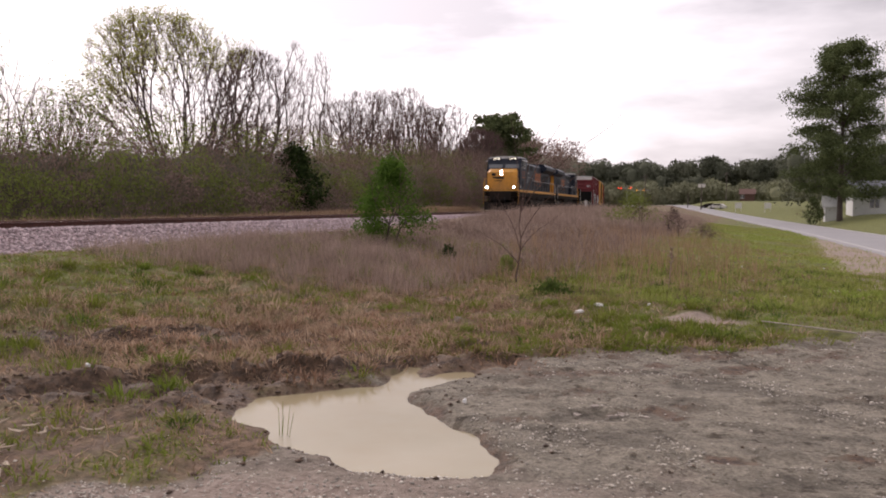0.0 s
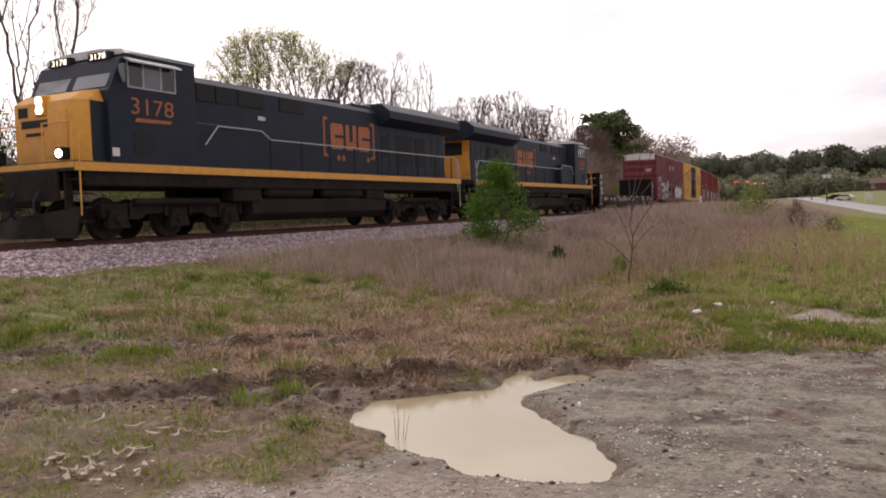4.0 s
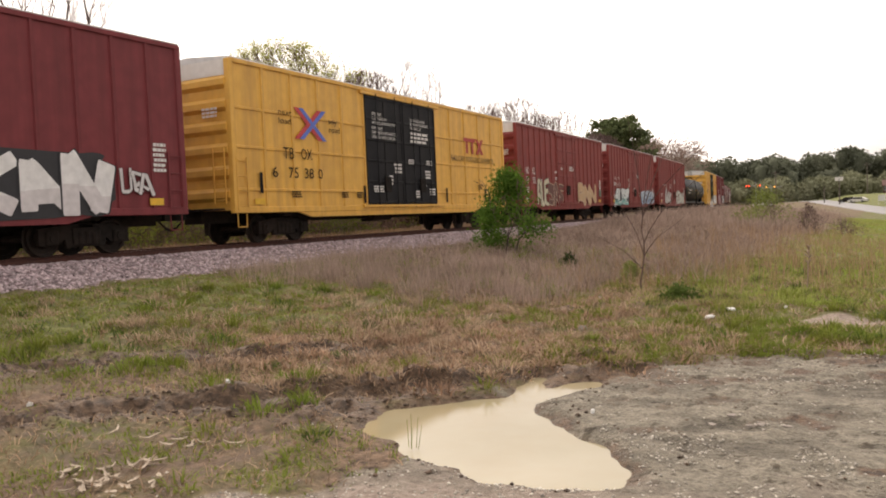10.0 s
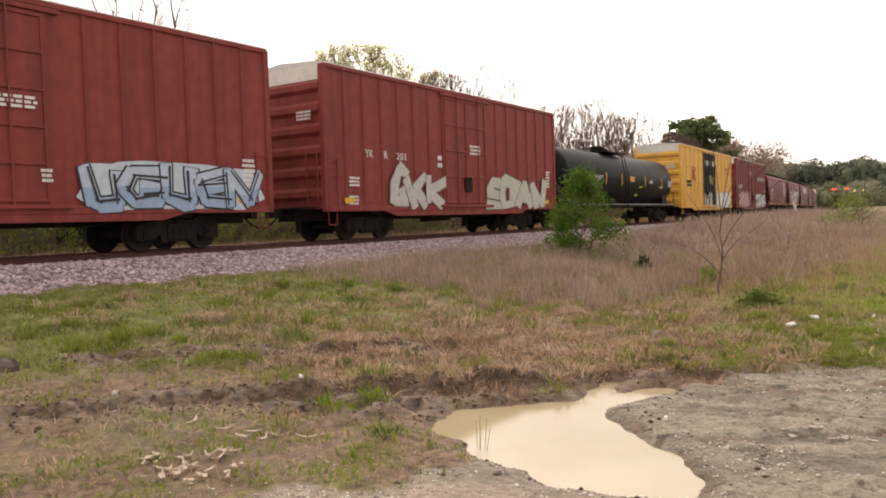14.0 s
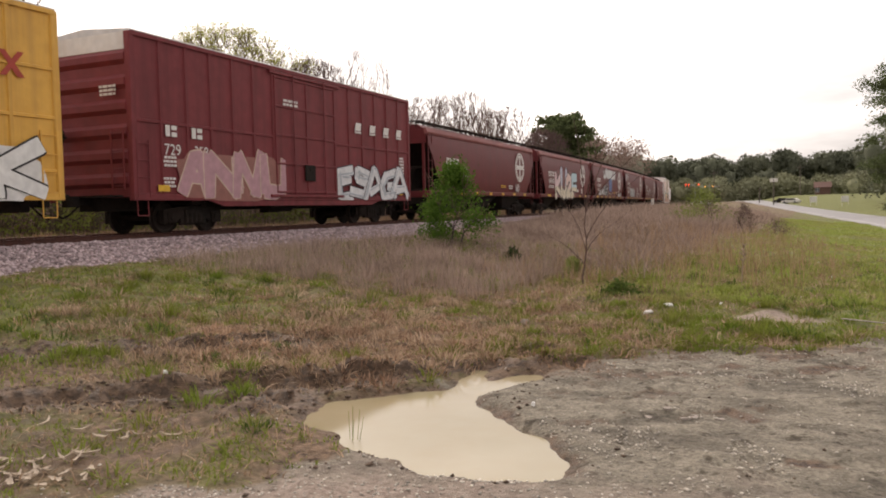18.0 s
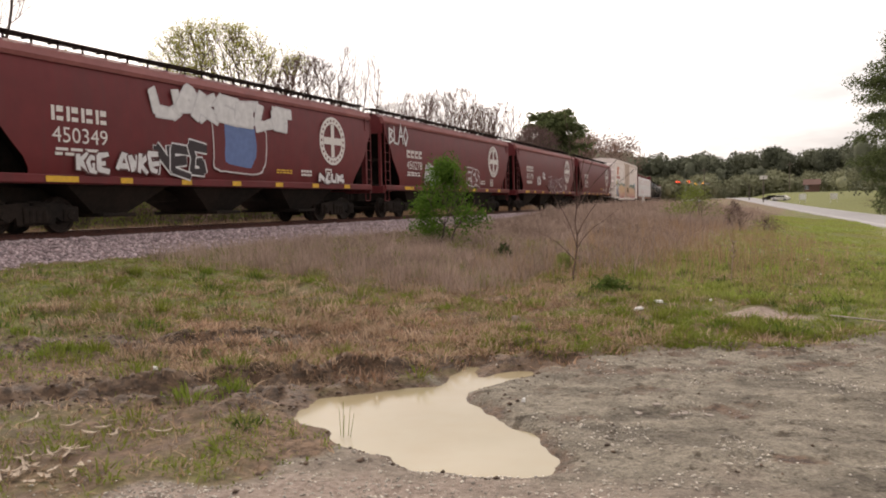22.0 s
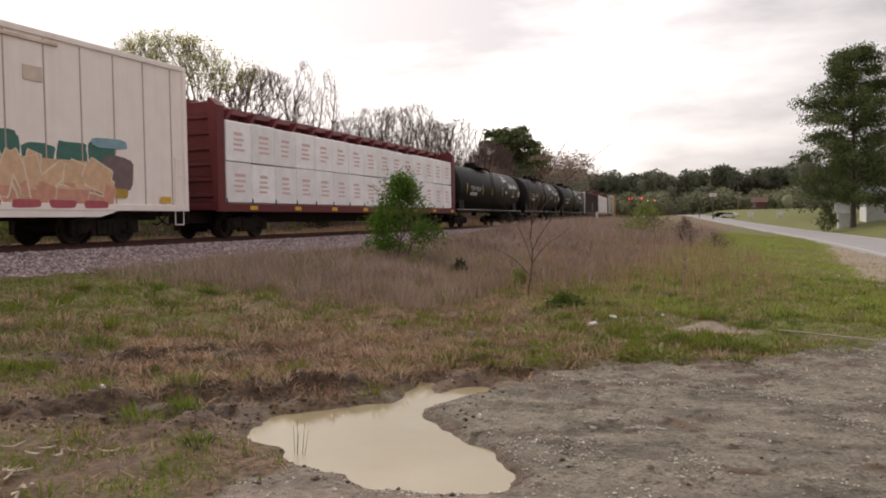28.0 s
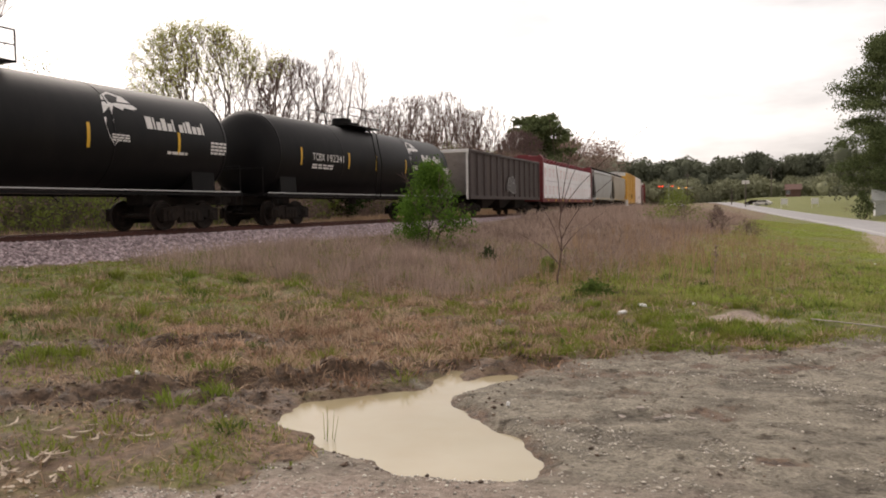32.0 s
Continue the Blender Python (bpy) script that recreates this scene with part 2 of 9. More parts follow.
M_SCRUBLEAF = surf("thicket_leaf", (0.265, 0.315, 0.085), (0.165, 0.200, 0.058), 0.35, 0.9, bump=0.0, island=0.16, spec=0.1, thin=0.35)
M_SCRUBTWIG = surf("thicket_stems", (0.37, 0.262, 0.222), (0.235, 0.166, 0.142), 0.3, 0.95, bump=0.0, island=0.16, spec=0.1)
M_WEEDDARK = surf("dark_dead_weed_stems", (0.30, 0.218, 0.180), (0.19, 0.135, 0.110), 0.5, 0.95, bump=0.0, island=0.4, spec=0.1, thin=0.15)
M_THATCH = surf("reddish_dead_thatch", (0.46, 0.30, 0.20), (0.26, 0.16, 0.11), 0.9, 0.9, bump=0.0, island=0.4, spec=0.1, thin=0.15)
M_DEEPGRASS = surf("deep_green_grass_blade", (0.105, 0.160, 0.036), (0.085, 0.118, 0.030), 1.2, 0.85, bump=0.0, island=0.3, spec=0.15, thin=0.3)
M_GRASS = surf("green_grass_blade", (0.259, 0.307, 0.0554), (0.173, 0.21, 0.0422), 0.7, 0.85, bump=0.0, island=0.25, spec=0.15, thin=0.3)
M_VERGE = surf("verge_grass_blade", (0.290, 0.385, 0.072), (0.330, 0.310, 0.115), 0.35, 0.85, bump=0.0, island=0.2, spec=0.15, thin=0.3)
M_DRYGRASS = surf("dry_grass_blade", (0.44, 0.314, 0.209), (0.297, 0.204, 0.138), 0.8, 0.9, bump=0.0, island=0.28, spec=0.1, thin=0.2)
M_WEED = surf("dead_weed_stems", (0.430, 0.325, 0.270), (0.305, 0.228, 0.188), 0.5, 0.95, bump=0.0, island=0.3, spec=0.1, thin=0.2)
M_STRAW = surf("tall_straw_grass", (0.43, 0.285, 0.165), (0.33, 0.215, 0.125), 0.9, 0.85, bump=0.0, island=0.3)
M_WOODS = surf("far_woods_foliage", (0.285, 0.29, 0.185), (0.19, 0.195, 0.128), 0.06, 0.95, bump=0.6, fine=1.2, island=0.15, spec=0.05)
M_WOODSPINE = surf("far_pine_crowns", (0.175, 0.185, 0.130), (0.115, 0.125, 0.090), 0.08, 0.95, bump=0.6, fine=1.2, island=0.15, spec=0.05)
M_HOUSE = surf("white_siding", (0.70, 0.71, 0.70), (0.62, 0.63, 0.62), 2.0, 0.6, bump=0.1, stain=(0.5, 0.5, 0.48), amount=0.3)
M_SHINGLE = surf("grey_roof_shingles", (0.19, 0.20, 0.22), (0.14, 0.15, 0.17), 5.0, 0.9, bump=0.4)
M_BRICK = surf("red_brick_wall", (0.143, 0.0765, 0.0612), (0.112, 0.0585, 0.0468), 6.0, 0.85, bump=0.3)
M_POLE = surf("grey_wood_pole", (0.16, 0.13, 0.11), (0.10, 0.085, 0.07), 6.0, 0.9, bump=0.2)
M_TRASH = surf("white_litter", (0.78, 0.77, 0.75), (0.66, 0.65, 0.63), 6.0, 0.5, bump=0.2)
M_SLAB = surf("pale_concrete", (0.36, 0.31, 0.265), (0.25, 0.215, 0.185), 6.0, 0.9, bump=0.3)
M_METAL = surf("galvanized_metal", (0.4, 0.4, 0.4), (0.3, 0.3, 0.3), 9.0, 0.4, metal=0.7, bump=0.0)


def water_mat():
    m = surf("muddy_water", (0.365, 0.315, 0.205), (0.335, 0.285, 0.178), 1.2, 0.06, bump=0.0, stain=(0.32, 0.235, 0.12), amount=0.5, stain_scale=0.9)
    m.node_tree.nodes["Principled BSDF"].inputs["IOR"].default_value = 1.33
    return m


def ground_mat():
    """Earth and turf: masks laid on the sheet choose bare dirt, wet mud, dry thatch or green turf; noise breaks their edges."""
    m = bpy.data.materials.new("earth_and_turf")
    m.use_nodes = True
    n, l = m.node_tree.nodes, m.node_tree.links
    b = n["Principled BSDF"]
    geo = n.new("ShaderNodeNewGeometry")

    def noise_at(scale, detail=8.0, rough=0.6):
        t = n.new("ShaderNodeTexNoise")
        t.inputs["Scale"].default_value, t.inputs["Detail"].default_value, t.inputs["Roughness"].default_value = scale, detail, rough
        l.new(geo.outputs["Position"], t.inputs["Vector"])
        return t.outputs["Fac"]

    def two(fac, a, c, lo=0.38, hi=0.62):
        r = n.new("ShaderNodeValToRGB")
        r.color_ramp.elements[0].position, r.color_ramp.elements[1].position = lo, hi
        r.color_ramp.elements[0].color, r.color_ramp.elements[1].color = rgb(a), rgb(c)
        l.new(fac, r.inputs["Fac"])
        return r.outputs["Color"]

    def mask(name, scale, soft=0.35):
        a = n.new("ShaderNodeAttribute")
        a.attribute_name = name
        add = n.new("ShaderNodeMath")
        add.operation = "MULTIPLY_ADD"
        l.new(noise_at(scale), add.inputs[0])
        add.inputs[1].default_value = 1.3
        l.new(a.outputs["Fac"], add.inputs[2])
        mr = n.new("ShaderNodeMapRange")
        mr.inputs["From Min"].default_value, mr.inputs["From Max"].default_value = 1.15 - soft, 1.15 + soft
        l.new(add.outputs[0], mr.inputs["Value"])
        return mr.outputs["Result"]

    def mix(fac, a, c):
        x = n.new("ShaderNodeMixRGB")
        l.new(fac, x.inputs["Fac"])
        l.new(a, x.inputs["Color1"])
        l.new(c, x.inputs["Color2"])
        return x.outputs["Color"]

    thatch = mix(noise_at(0.9), two(noise_at(7.0), (0.105, 0.070, 0.048), (0.325, 0.222, 0.148)), two(noise_at(14.0), (0.064, 0.043, 0.031), (0.24, 0.16, 0.11)))
    turf = two(noise_at(5.0), (0.10, 0.108, 0.04), (0.215, 0.225, 0.072))
    dirt = mix(noise_at(0.8), two(noise_at(9.0, 10), (0.140, 0.126, 0.100), (0.312, 0.282, 0.226)), two(noise_at(34.0, 8), (0.138, 0.123, 0.097), (0.37, 0.335, 0.272)))
    mp = n.new("ShaderNodeMapping")
    mp.inputs["Rotation"].default_value = (0, 0, radians(-38))
    mp.inputs["Scale"].default_value = (0.9, 1.55, 1.0)
    l.new(geo.outputs["Position"], mp.inputs["Vector"])
    tread = n.new("ShaderNodeTexNoise")
    tread.inputs["Scale"].default_value, tread.inputs["Detail"].default_value, tread.inputs["Roughness"].default_value = 1.5, 7.0, 0.6
    l.new(mp.outputs["Vector"], tread.inputs["Vector"])
    damp = n.new("ShaderNodeMixRGB")
    damp.blend_type = "MULTIPLY"
    damp.inputs["Fac"].default_value = 1.0
    l.new(dirt, damp.inputs["Color1"])
    l.new(two(tread.outputs["Fac"], (0.42, 0.40, 0.39), (1.08, 1.06, 1.04), 0.30, 0.56), damp.inputs["Color2"])
    crumb = n.new("ShaderNodeMixRGB")
    crumb.blend_type = "MULTIPLY"
    crumb.inputs["Fac"].default_value = 1.0
    l.new(damp.outputs["Color"], crumb.inputs["Color1"])
    l.new(two(noise_at(5.5, 9.0, 0.7), (1.0, 1.0, 1.0), (0.42, 0.39, 0.36), 0.56, 0.61), crumb.inputs["Color2"])
    dirt = crumb.outputs["Color"]
    pink = two(noise_at(16.0, 8), (0.25, 0.192, 0.157), (0.42, 0.338, 0.285))
    mud = two(noise_at(12.0, 10), (0.052, 0.031, 0.019), (0.172, 0.108, 0.068))
    c = mix(mask("green", 1.6, 0.3), thatch, turf)
    c = mix(mask("dirt", 2.2, 0.16), c, dirt)
    c = mix(mask("pale", 1.4, 0.3), c, pink)
    wet = mask("mud", 3.0, 0.16)
    c = mix(wet, c, mud)
    l.new(c, b.inputs["Base Color"])
    r = n.new("ShaderNodeMapRange")
    r.inputs["To Min"].default_value, r.inputs["To Max"].default_value = 0.92, 0.62
    l.new(wet, r.inputs["Value"])
    l.new(r.outputs["Result"], b.inputs["Roughness"])
    b.inputs["Specular IOR Level"].default_value = 0.3
    bp = n.new("ShaderNodeBump")
    bp.inputs["Strength"].default_value, bp.inputs["Distance"].default_value = 1.0, 0.05
    l.new(noise_at(16.0, 10, 0.65), bp.inputs["Height"])
    l.new(bp.outputs["Normal"], b.inputs["Normal"])
    return m


M_WATER = water_mat()
M_GROUND = ground_mat()


# ---- building blocks ----
class Shape:
    """Gathers vertices and faces of one mesh."""

    def __init__(self):
        self.v, self.f = [], []

    def add(self, vs, fs):
        k = len(self.v)
        self.v.extend(vs)
        self.f.extend(tuple(i + k for i in q) for q in fs)
        return self

    def box(self, x0, x1, y0, y1, z0, z1, c=0.0):
        """A block; c cuts its edges off at a slant."""
        if c <= 0:
            vs = [(x, y, z) for x in (x0, x1) for y in (y0, y1) for z in (z0, z1)]
            return self.add(vs, [(0, 1, 3, 2), (4, 6, 7, 5), (0, 4, 5, 1), (2, 3, 7, 6), (0, 2, 6, 4), (1, 5, 7, 3)])
        c = min(c, (x1 - x0) * 0.45, (y1 - y0) * 0.45, (z1 - z0) * 0.45)
        bm = bmesh.new()
        pts = []
        for x, sx in ((x0, 1), (x1, -1)):
            for y, sy in ((y0, 1), (y1, -1)):
                for z, sz in ((z0, 1), (z1, -1)):
                    pts += [(x, y + sy * c, z + sz * c), (x + sx * c, y, z + sz * c), (x + sx * c, y + sy * c, z)]
        for p in pts:
            bm.verts.new(p)
        bmesh.ops.convex_hull(bm, input=bm.verts)
        bm.verts.index_update()
        vs = [tuple(q.co) for q in bm.verts]
        fs = [tuple(q.index for q in g.verts) for g in bm.faces]
        bm.free()
        return self.add(vs, fs)

    def prism(self, outline, a0, a1, axis="y"):
        """An outline drawn across the axis, drawn out along it. Outline: (x, z) for y; (y, z) for x; (x, y) for z."""
        n = len(outline)
        put = {"y": lambda p, a: (p[0], a, p[1]), "x": lambda p, a: (a, p[0], p[1]), "z": lambda p, a: (p[0], p[1], a)}[axis]
        vs = [put(p, a0) for p in outline] + [put(p, a1) for p in outline]
        fs = [(i, (i + 1) % n, n + (i + 1) % n, n + i) for i in range(n)] + [tuple(range(n - 1, -1, -1)), tuple(range(n, 2 * n))]
        return self.add(vs, fs)

    def rod(self, p, q, r, r2=None, n=6, caps=True):
        p, q = Vector(p), Vector(q)
        d = (q - p).normalized()
        a = d.orthogonal().normalized()
        b = d.cross(a)
        r2 = r if r2 is None else r2
        vs = []
        for c, k in ((p, r), (q, r2)):
            for i in range(n):
                w = 2 * math.pi * i / n
                vs.append(tuple(c + (a * math.cos(w) + b * math.sin(w)) * k))
        fs = [(i, (i + 1) % n, n + (i + 1) % n, n + i) for i in range(n)]
        if caps:
            fs += [tuple(range(n - 1, -1, -1)), tuple(range(n, 2 * n))]
        return self.add(vs, fs)

    def path(self, pts, r, n=5):
        for p, q in zip(pts, pts[1:]):
            self.rod(p, q, r, n=n)
        return self

    def lathe(self, prof, axis="y", at=(0, 0, 0), n=24):
        """A profile of (distance along the axis, radius) turned round it."""
        vs, m = [], len(prof)
        for a, r in prof:
            for i in range(n):
                w = 2 * math.pi * i / n
                u, v = r * math.cos(w), r * math.sin(w)
                p = {"y": (u, a, v), "x": (a, u, v), "z": (u, v, a)}[axis]
                vs.append((p[0] + at[0], p[1] + at[1], p[2] + at[2]))
        fs = [(j * n + i, j * n + (i + 1) % n, (j + 1) * n + (i + 1) % n, (j + 1) * n + i) for j in range(m - 1) for i in range(n)]
        fs += [tuple(range(n - 1, -1, -1)), tuple(range((m - 1) * n, m * n))]
        return self.add(vs, fs)

    def mesh(self, name, material, smooth=False):
        me = bpy.data.meshes.new(name)
        me.from_pydata(self.v, [], self.f)
        bm = bmesh.new()
        bm.from_mesh(me)
        bmesh.ops.recalc_face_normals(bm, faces=bm.faces)
        bm.to_mesh(me)
        bm.free()
        me.materials.append(material)
        if smooth:
            me.polygons.foreach_set("use_smooth", [True] * len(me.polygons))
            me.set_sharp_from_angle(angle=radians(38))
        return me


def part(name, shape, material, parent, label="", smooth=False):
    """One mesh under a thing or under a part."""
    me = shape if isinstance(shape, bpy.types.Mesh) else shape.mesh(name, material, smooth)
    ob = new(name, me)
    ob.parent = parent
    return tagged(ob, label)


def raw(name, verts, faces, material, kind="stuff", label="", category=""):
    """A large joined mesh from arrays, of one kind of stuff."""
    me = bpy.data.meshes.new(name)
    verts, faces = np.asarray(verts, dtype=np.float32), np.asarray(faces, dtype=np.int32)
    k = faces.shape[1]
    me.vertices.add(len(verts))
    me.vertices.foreach_set("co", verts.ravel())
    me.loops.add(faces.size)
    me.loops.foreach_set("vertex_index", faces.ravel())
    me.polygons.add(len(faces))
    me.polygons.foreach_set("loop_start", np.arange(0, faces.size, k, dtype=np.int32))
    me.polygons.foreach_set("loop_total", np.full(len(faces), k, dtype=np.int32))
    me.update(calc_edges=True)
    me.materials.append(material)
    return tagged(new(name, me), label, category, "", kind)


def thing(name, label, category, group="", at=None):
    ob = new(name)
    ob.empty_display_size = 0.2
    if at is not None:
        ob.matrix_basis = at
    return tagged(ob, label, category, group)


def ss(a, b, x):
    t = np.clip((x - a) / (b - a), 0, 1)
    return t * t * (3 - 2 * t)


# ---- plan ----
BEND = 0.000417      # the line bends away to the west as it goes off
RAIL = 1.10          # height of the rail head
GAUGE = 0.75


def bend(y):
    return BEND * np.maximum(y, 0.0) ** 2


def track_x(y):
    return -17.2 - bend(y)


def road_z(y):
    return -0.8 + np.maximum(y - 95.0, 0) ** 2 * 1.0e-4 * (y < 260) + (y >= 260) * 2.7


PUDDLE = [((-2.76, 5.61), (-2.83, 4.99), 0.34), ((-3.4, 5.34), (-3.05, 6.11), 0.36), ((-1.98, 5.11), (-1.73, 4.75), 0.3), ((-2.8, 6.12), (-3.1, 7.33), 0.11), ((-2.88, 6.34), (-2.55, 7.25), 0.13), ((-2.95, 5.53), (-2.58, 5.2), 0.6), ((-3.65, 5.69), (-3.09, 6.07), 0.2), ((-2.22, 4.61), (-1.92, 4.65), 0.25)]
RUTS = [((-6.7, 2.3), (-6.5, 3.4), 0.09), ((-6.5, 3.4), (-6.0, 4.35), 0.11), ((-6.0, 4.35), (-5.5, 4.95), 0.13), ((-5.5, 4.95), (-4.95, 5.7), 0.14), ((-4.95, 5.7), (-4.15, 6.12), 0.15), ((-4.15, 6.12), (-3.75, 6.5), 0.13),
        ((-5.5, 4.8), (-4.7, 5.25), 0.15), ((-4.7, 5.25), (-4.1, 5.45), 0.16),
        ((-8.0, 4.6), (-7.2, 5.75), 0.06), ((-7.2, 5.75), (-6.9, 6.2), 0.07), ((-6.9, 6.2), (-6.35, 6.8), 0.10), ((-6.35, 6.8), (-5.96, 7.5), 0.10), ((-5.96, 7.5), (-5.2, 7.75), 0.13)]
BANK = [((-4.5, 6.15), (-4.0, 6.45), 0.16), ((-4.0, 6.45), (-3.5, 6.8), 0.15), ((-3.5, 6.85), (-3.35, 7.4), 0.16), ((-2.85, 7.6), (-2.3, 7.95), 0.13), ((-5.2, 5.95), (-4.5, 6.3), 0.12)]
# wheel tracks pressed into the bare lot
TREADS = [((-2.2, 6.2), (0.2, 9.2), 0.10), ((-2.0, 6.9), (-0.5, 8.7), 0.08), ((-1.55, 6.3), (1.0, 9.3), 0.09), ((-1.2, 8.3), (0.6, 10.1), 0.09), ((-1.5, 5.55), (0.6, 7.0), 0.08), ((0.2, 9.2), (2.4, 11.2), 0.10), ((1.0, 9.3), (3.2, 11.0), 0.09), ((0.6, 7.0), (3.0, 8.2), 0.10), ((-0.5, 5.0), (2.5, 6.2), 0.09)]


def capsule(x, y, seg):
    """Signed distance from a capsule on the ground."""
    (ax, ay), (bx, by), r = seg
    dx, dy = bx - ax, by - ay
    t = np.clip(((x - ax) * dx + (y - ay) * dy) / (dx * dx + dy * dy), 0, 1)
    return np.hypot(x - ax - t * dx, y - ay - t * dy) - r


def blend_min(ds, k):
    return -k * np.log(sum(np.exp(-np.minimum(d / k, 500)) for d in ds))


rng = np.random.default_rng(7)
WAVES = [(rng.uniform(-1, 1), rng.uniform(-1, 1), rng.uniform(0, 6.3)) for _ in range(14)]


def ripple(x, y, size):
    """A cheap uneven field of about +-1, with swells of the given size."""
    out = 0
    for i, (a, b, c) in enumerate(WAVES):
        out = out + np.sin((x * a + y * b) * (6.3 / size) * (1 + 0.13 * i) + c)
    return out / 4.5


def lattice(i, j, seed):
    """A repeatable random number in 0 to 1 for each cell corner."""
    h = (i * 374761393 + j * 668265263 + seed * 974634777) & 0xFFFFFFFF
    h = ((h ^ (h >> 13)) * 1274126177) & 0xFFFFFFFF
    return ((h ^ (h >> 16)) & 0xFFFF) / 65535.0


def lumps(x, y, size, octaves=3, seed=0, keep=0.5):
    """Uneven, unrepeating relief of about +-1 with lumps of the given size and finer ones on them."""
    x, y = np.asarray(x, float), np.asarray(y, float)
    out, amp, total = 0.0, 1.0, 0.0
    for k in range(octaves):
        u, v = x / size + 17.3 * k, y / size - 9.1 * k
        i, j = np.floor(u).astype(np.int64), np.floor(v).astype(np.int64)
        a, b = u - i, v - j
        a, b = a * a * (3 - 2 * a), b * b * (3 - 2 * b)
        n = seed + 31 * k
        low = lattice(i, j, n) * (1 - a) + lattice(i + 1, j, n) * a
        high = lattice(i, j + 1, n) * (1 - a) + lattice(i + 1, j + 1, n) * a
        out = out + amp * (2 * (low * (1 - b) + high * b) - 1)
        total += amp
        amp, size = amp * keep, size * 0.48
    return out / total * 1.6


def puddle_d(x, y):
    wob = 0.035 * lumps(x, y, 0.30, 2, 5) + 0.012 * lumps(x, y, 0.08, 2, 6)
    return blend_min([capsule(x, y, s) for s in PUDDLE], 0.05) + wob


def rut_d(x, y):
    return blend_min([capsule(x, y, s) for s in RUTS], 0.08) + 0.09 * lumps(x, y, 0.45, 3, 8)


def bank_d(x, y):
    return blend_min([capsule(x, y, s) for s in BANK], 0.06) + 0.06 * lumps(x, y, 0.3, 3, 9)


def tread_d(x, y):
    return blend_min([capsule(x, y, s) for s in TREADS], 0.04) + 0.07 * lumps(x, y, 0.5, 3, 10)


def churned(x, y):
    """Where the turf is torn up and trodden: beside the ruts and beyond the water."""
    a = ss(1.1, 0.2, rut_d(x, y)) * ss(-7.6, -5.6, x) * ss(-2.6, -3.4, x)
    b = ss(-6.8, -5.2, x) * ss(-1.2, -2.2, x) * ss(6.6, 7.4, y) * ss(10.6, 9.2, y)
    return np.maximum(a, b)


def dirt_d(x, y):
    """Below zero on the bare lot."""
    far = (y - 7.55 - np.minimum((x + 2.4) * 0.86, 3.3) - 0.3 * ripple(x, y, 2.5)) * 0.75
    left = (-3.0 - x - np.clip(y - 5.2, 0, 3) * 0.35 - np.clip(4.3 - y, 0, 4) * 0.35) + 0.3 * ripple(y, x, 1.7)
    return np.maximum(far, left)


def ground_z(x, y, fine=True):
    x, y = np.asarray(x, float), np.asarray(y, float)
    xs = x + bend(y)
    near = 0.58 * ss(4.0, 12.8, -xs)
    east, west = road_z(y), 0.58 + 0.45 * ss(15, 70, y)
    a = ss(-12.0, 7.0, xs)
    far = west * (1 - a) + east * a + 0.1 * ss(0.3, 0.6, a) * ss(0.9, 0.6, a)
    w = ss(9, 45, y)
    z = near * (1 - w) + far * w
    z = z + 1.5 * ss(14.0, 24.0, xs) * w
    z = z + 0.35 * ss(21, 30, -xs)
    z = z + 0.06 * ripple(x, y, 9.0) * ss(8, 14, y) * ss(9.0, 4.0, np.abs(xs - 2))
    if fine:
        n = ss(60, 30, np.hypot(x, y))
        lot = ss(0.3, -0.3, dirt_d(x, y))
        p = puddle_d(x, y)
        dry = ss(0.1, 0.5, p)
        z = z + n * (1 - lot) * dry * (0.35 + 0.65 * ss(4.4, 6.0, y)) * (0.035 * ripple(x, y, 1.1) + 0.04 * lumps(x, y, 0.5, 3, 1))
        z = z + n * (1 - lot) * dry * churned(x, y) * 0.04 * lumps(x, y, 0.2, 4, 2, 0.65)
        z = z + n * lot * dry * (0.005 * ripple(x + 0.5 * y, y * 1.6, 0.9) + 0.012 * lumps(x, y, 0.12, 3, 3, 0.65))
        r = rut_d(x, y)
        z = z - 0.075 * ss(0.06, -0.14, r) + 0.03 * ss(0.3, 0.14, r) * ss(0.0, 0.14, r) * dry * (0.4 + 0.8 * lumps(x, y, 0.22, 3, 4, 0.6))
        z = z + 0.03 * ss(0.3, 0.0, r) * lumps(x, y, 0.11, 3, 7, 0.65) * dry
        z = z + 0.045 * ss(0.06, -0.09, bank_d(x, y)) * ss(0.02, 0.12, p)
        t = tread_d(x, y)
        z = z + lot * dry * (0.02 * ss(0.2, 0.07, t) * ss(-0.02, 0.07, t) * (0.4 + lumps(x, y, 0.14, 3, 11, 0.6)) - 0.014 * ss(0.04, -0.06, t))
        z = z + n * 0.03 * ss(0.5, 0.0, np.abs(dirt_d(x, y) - 0.15)) * lumps(x, y, 0.3, 3, 12, 0.6) * (x > -3.2) * dry
        z = z - 0.02 * ss(0.9, 0.0, p) - 0.16 * ss(0.22, -0.25, p) * (p < 0.22)
    return z


def graded(spans):
    out = []
    for a, b, step in spans:
        out.extend(np.arange(a, b, step))
    return np.array(out + [spans[-1][1]])


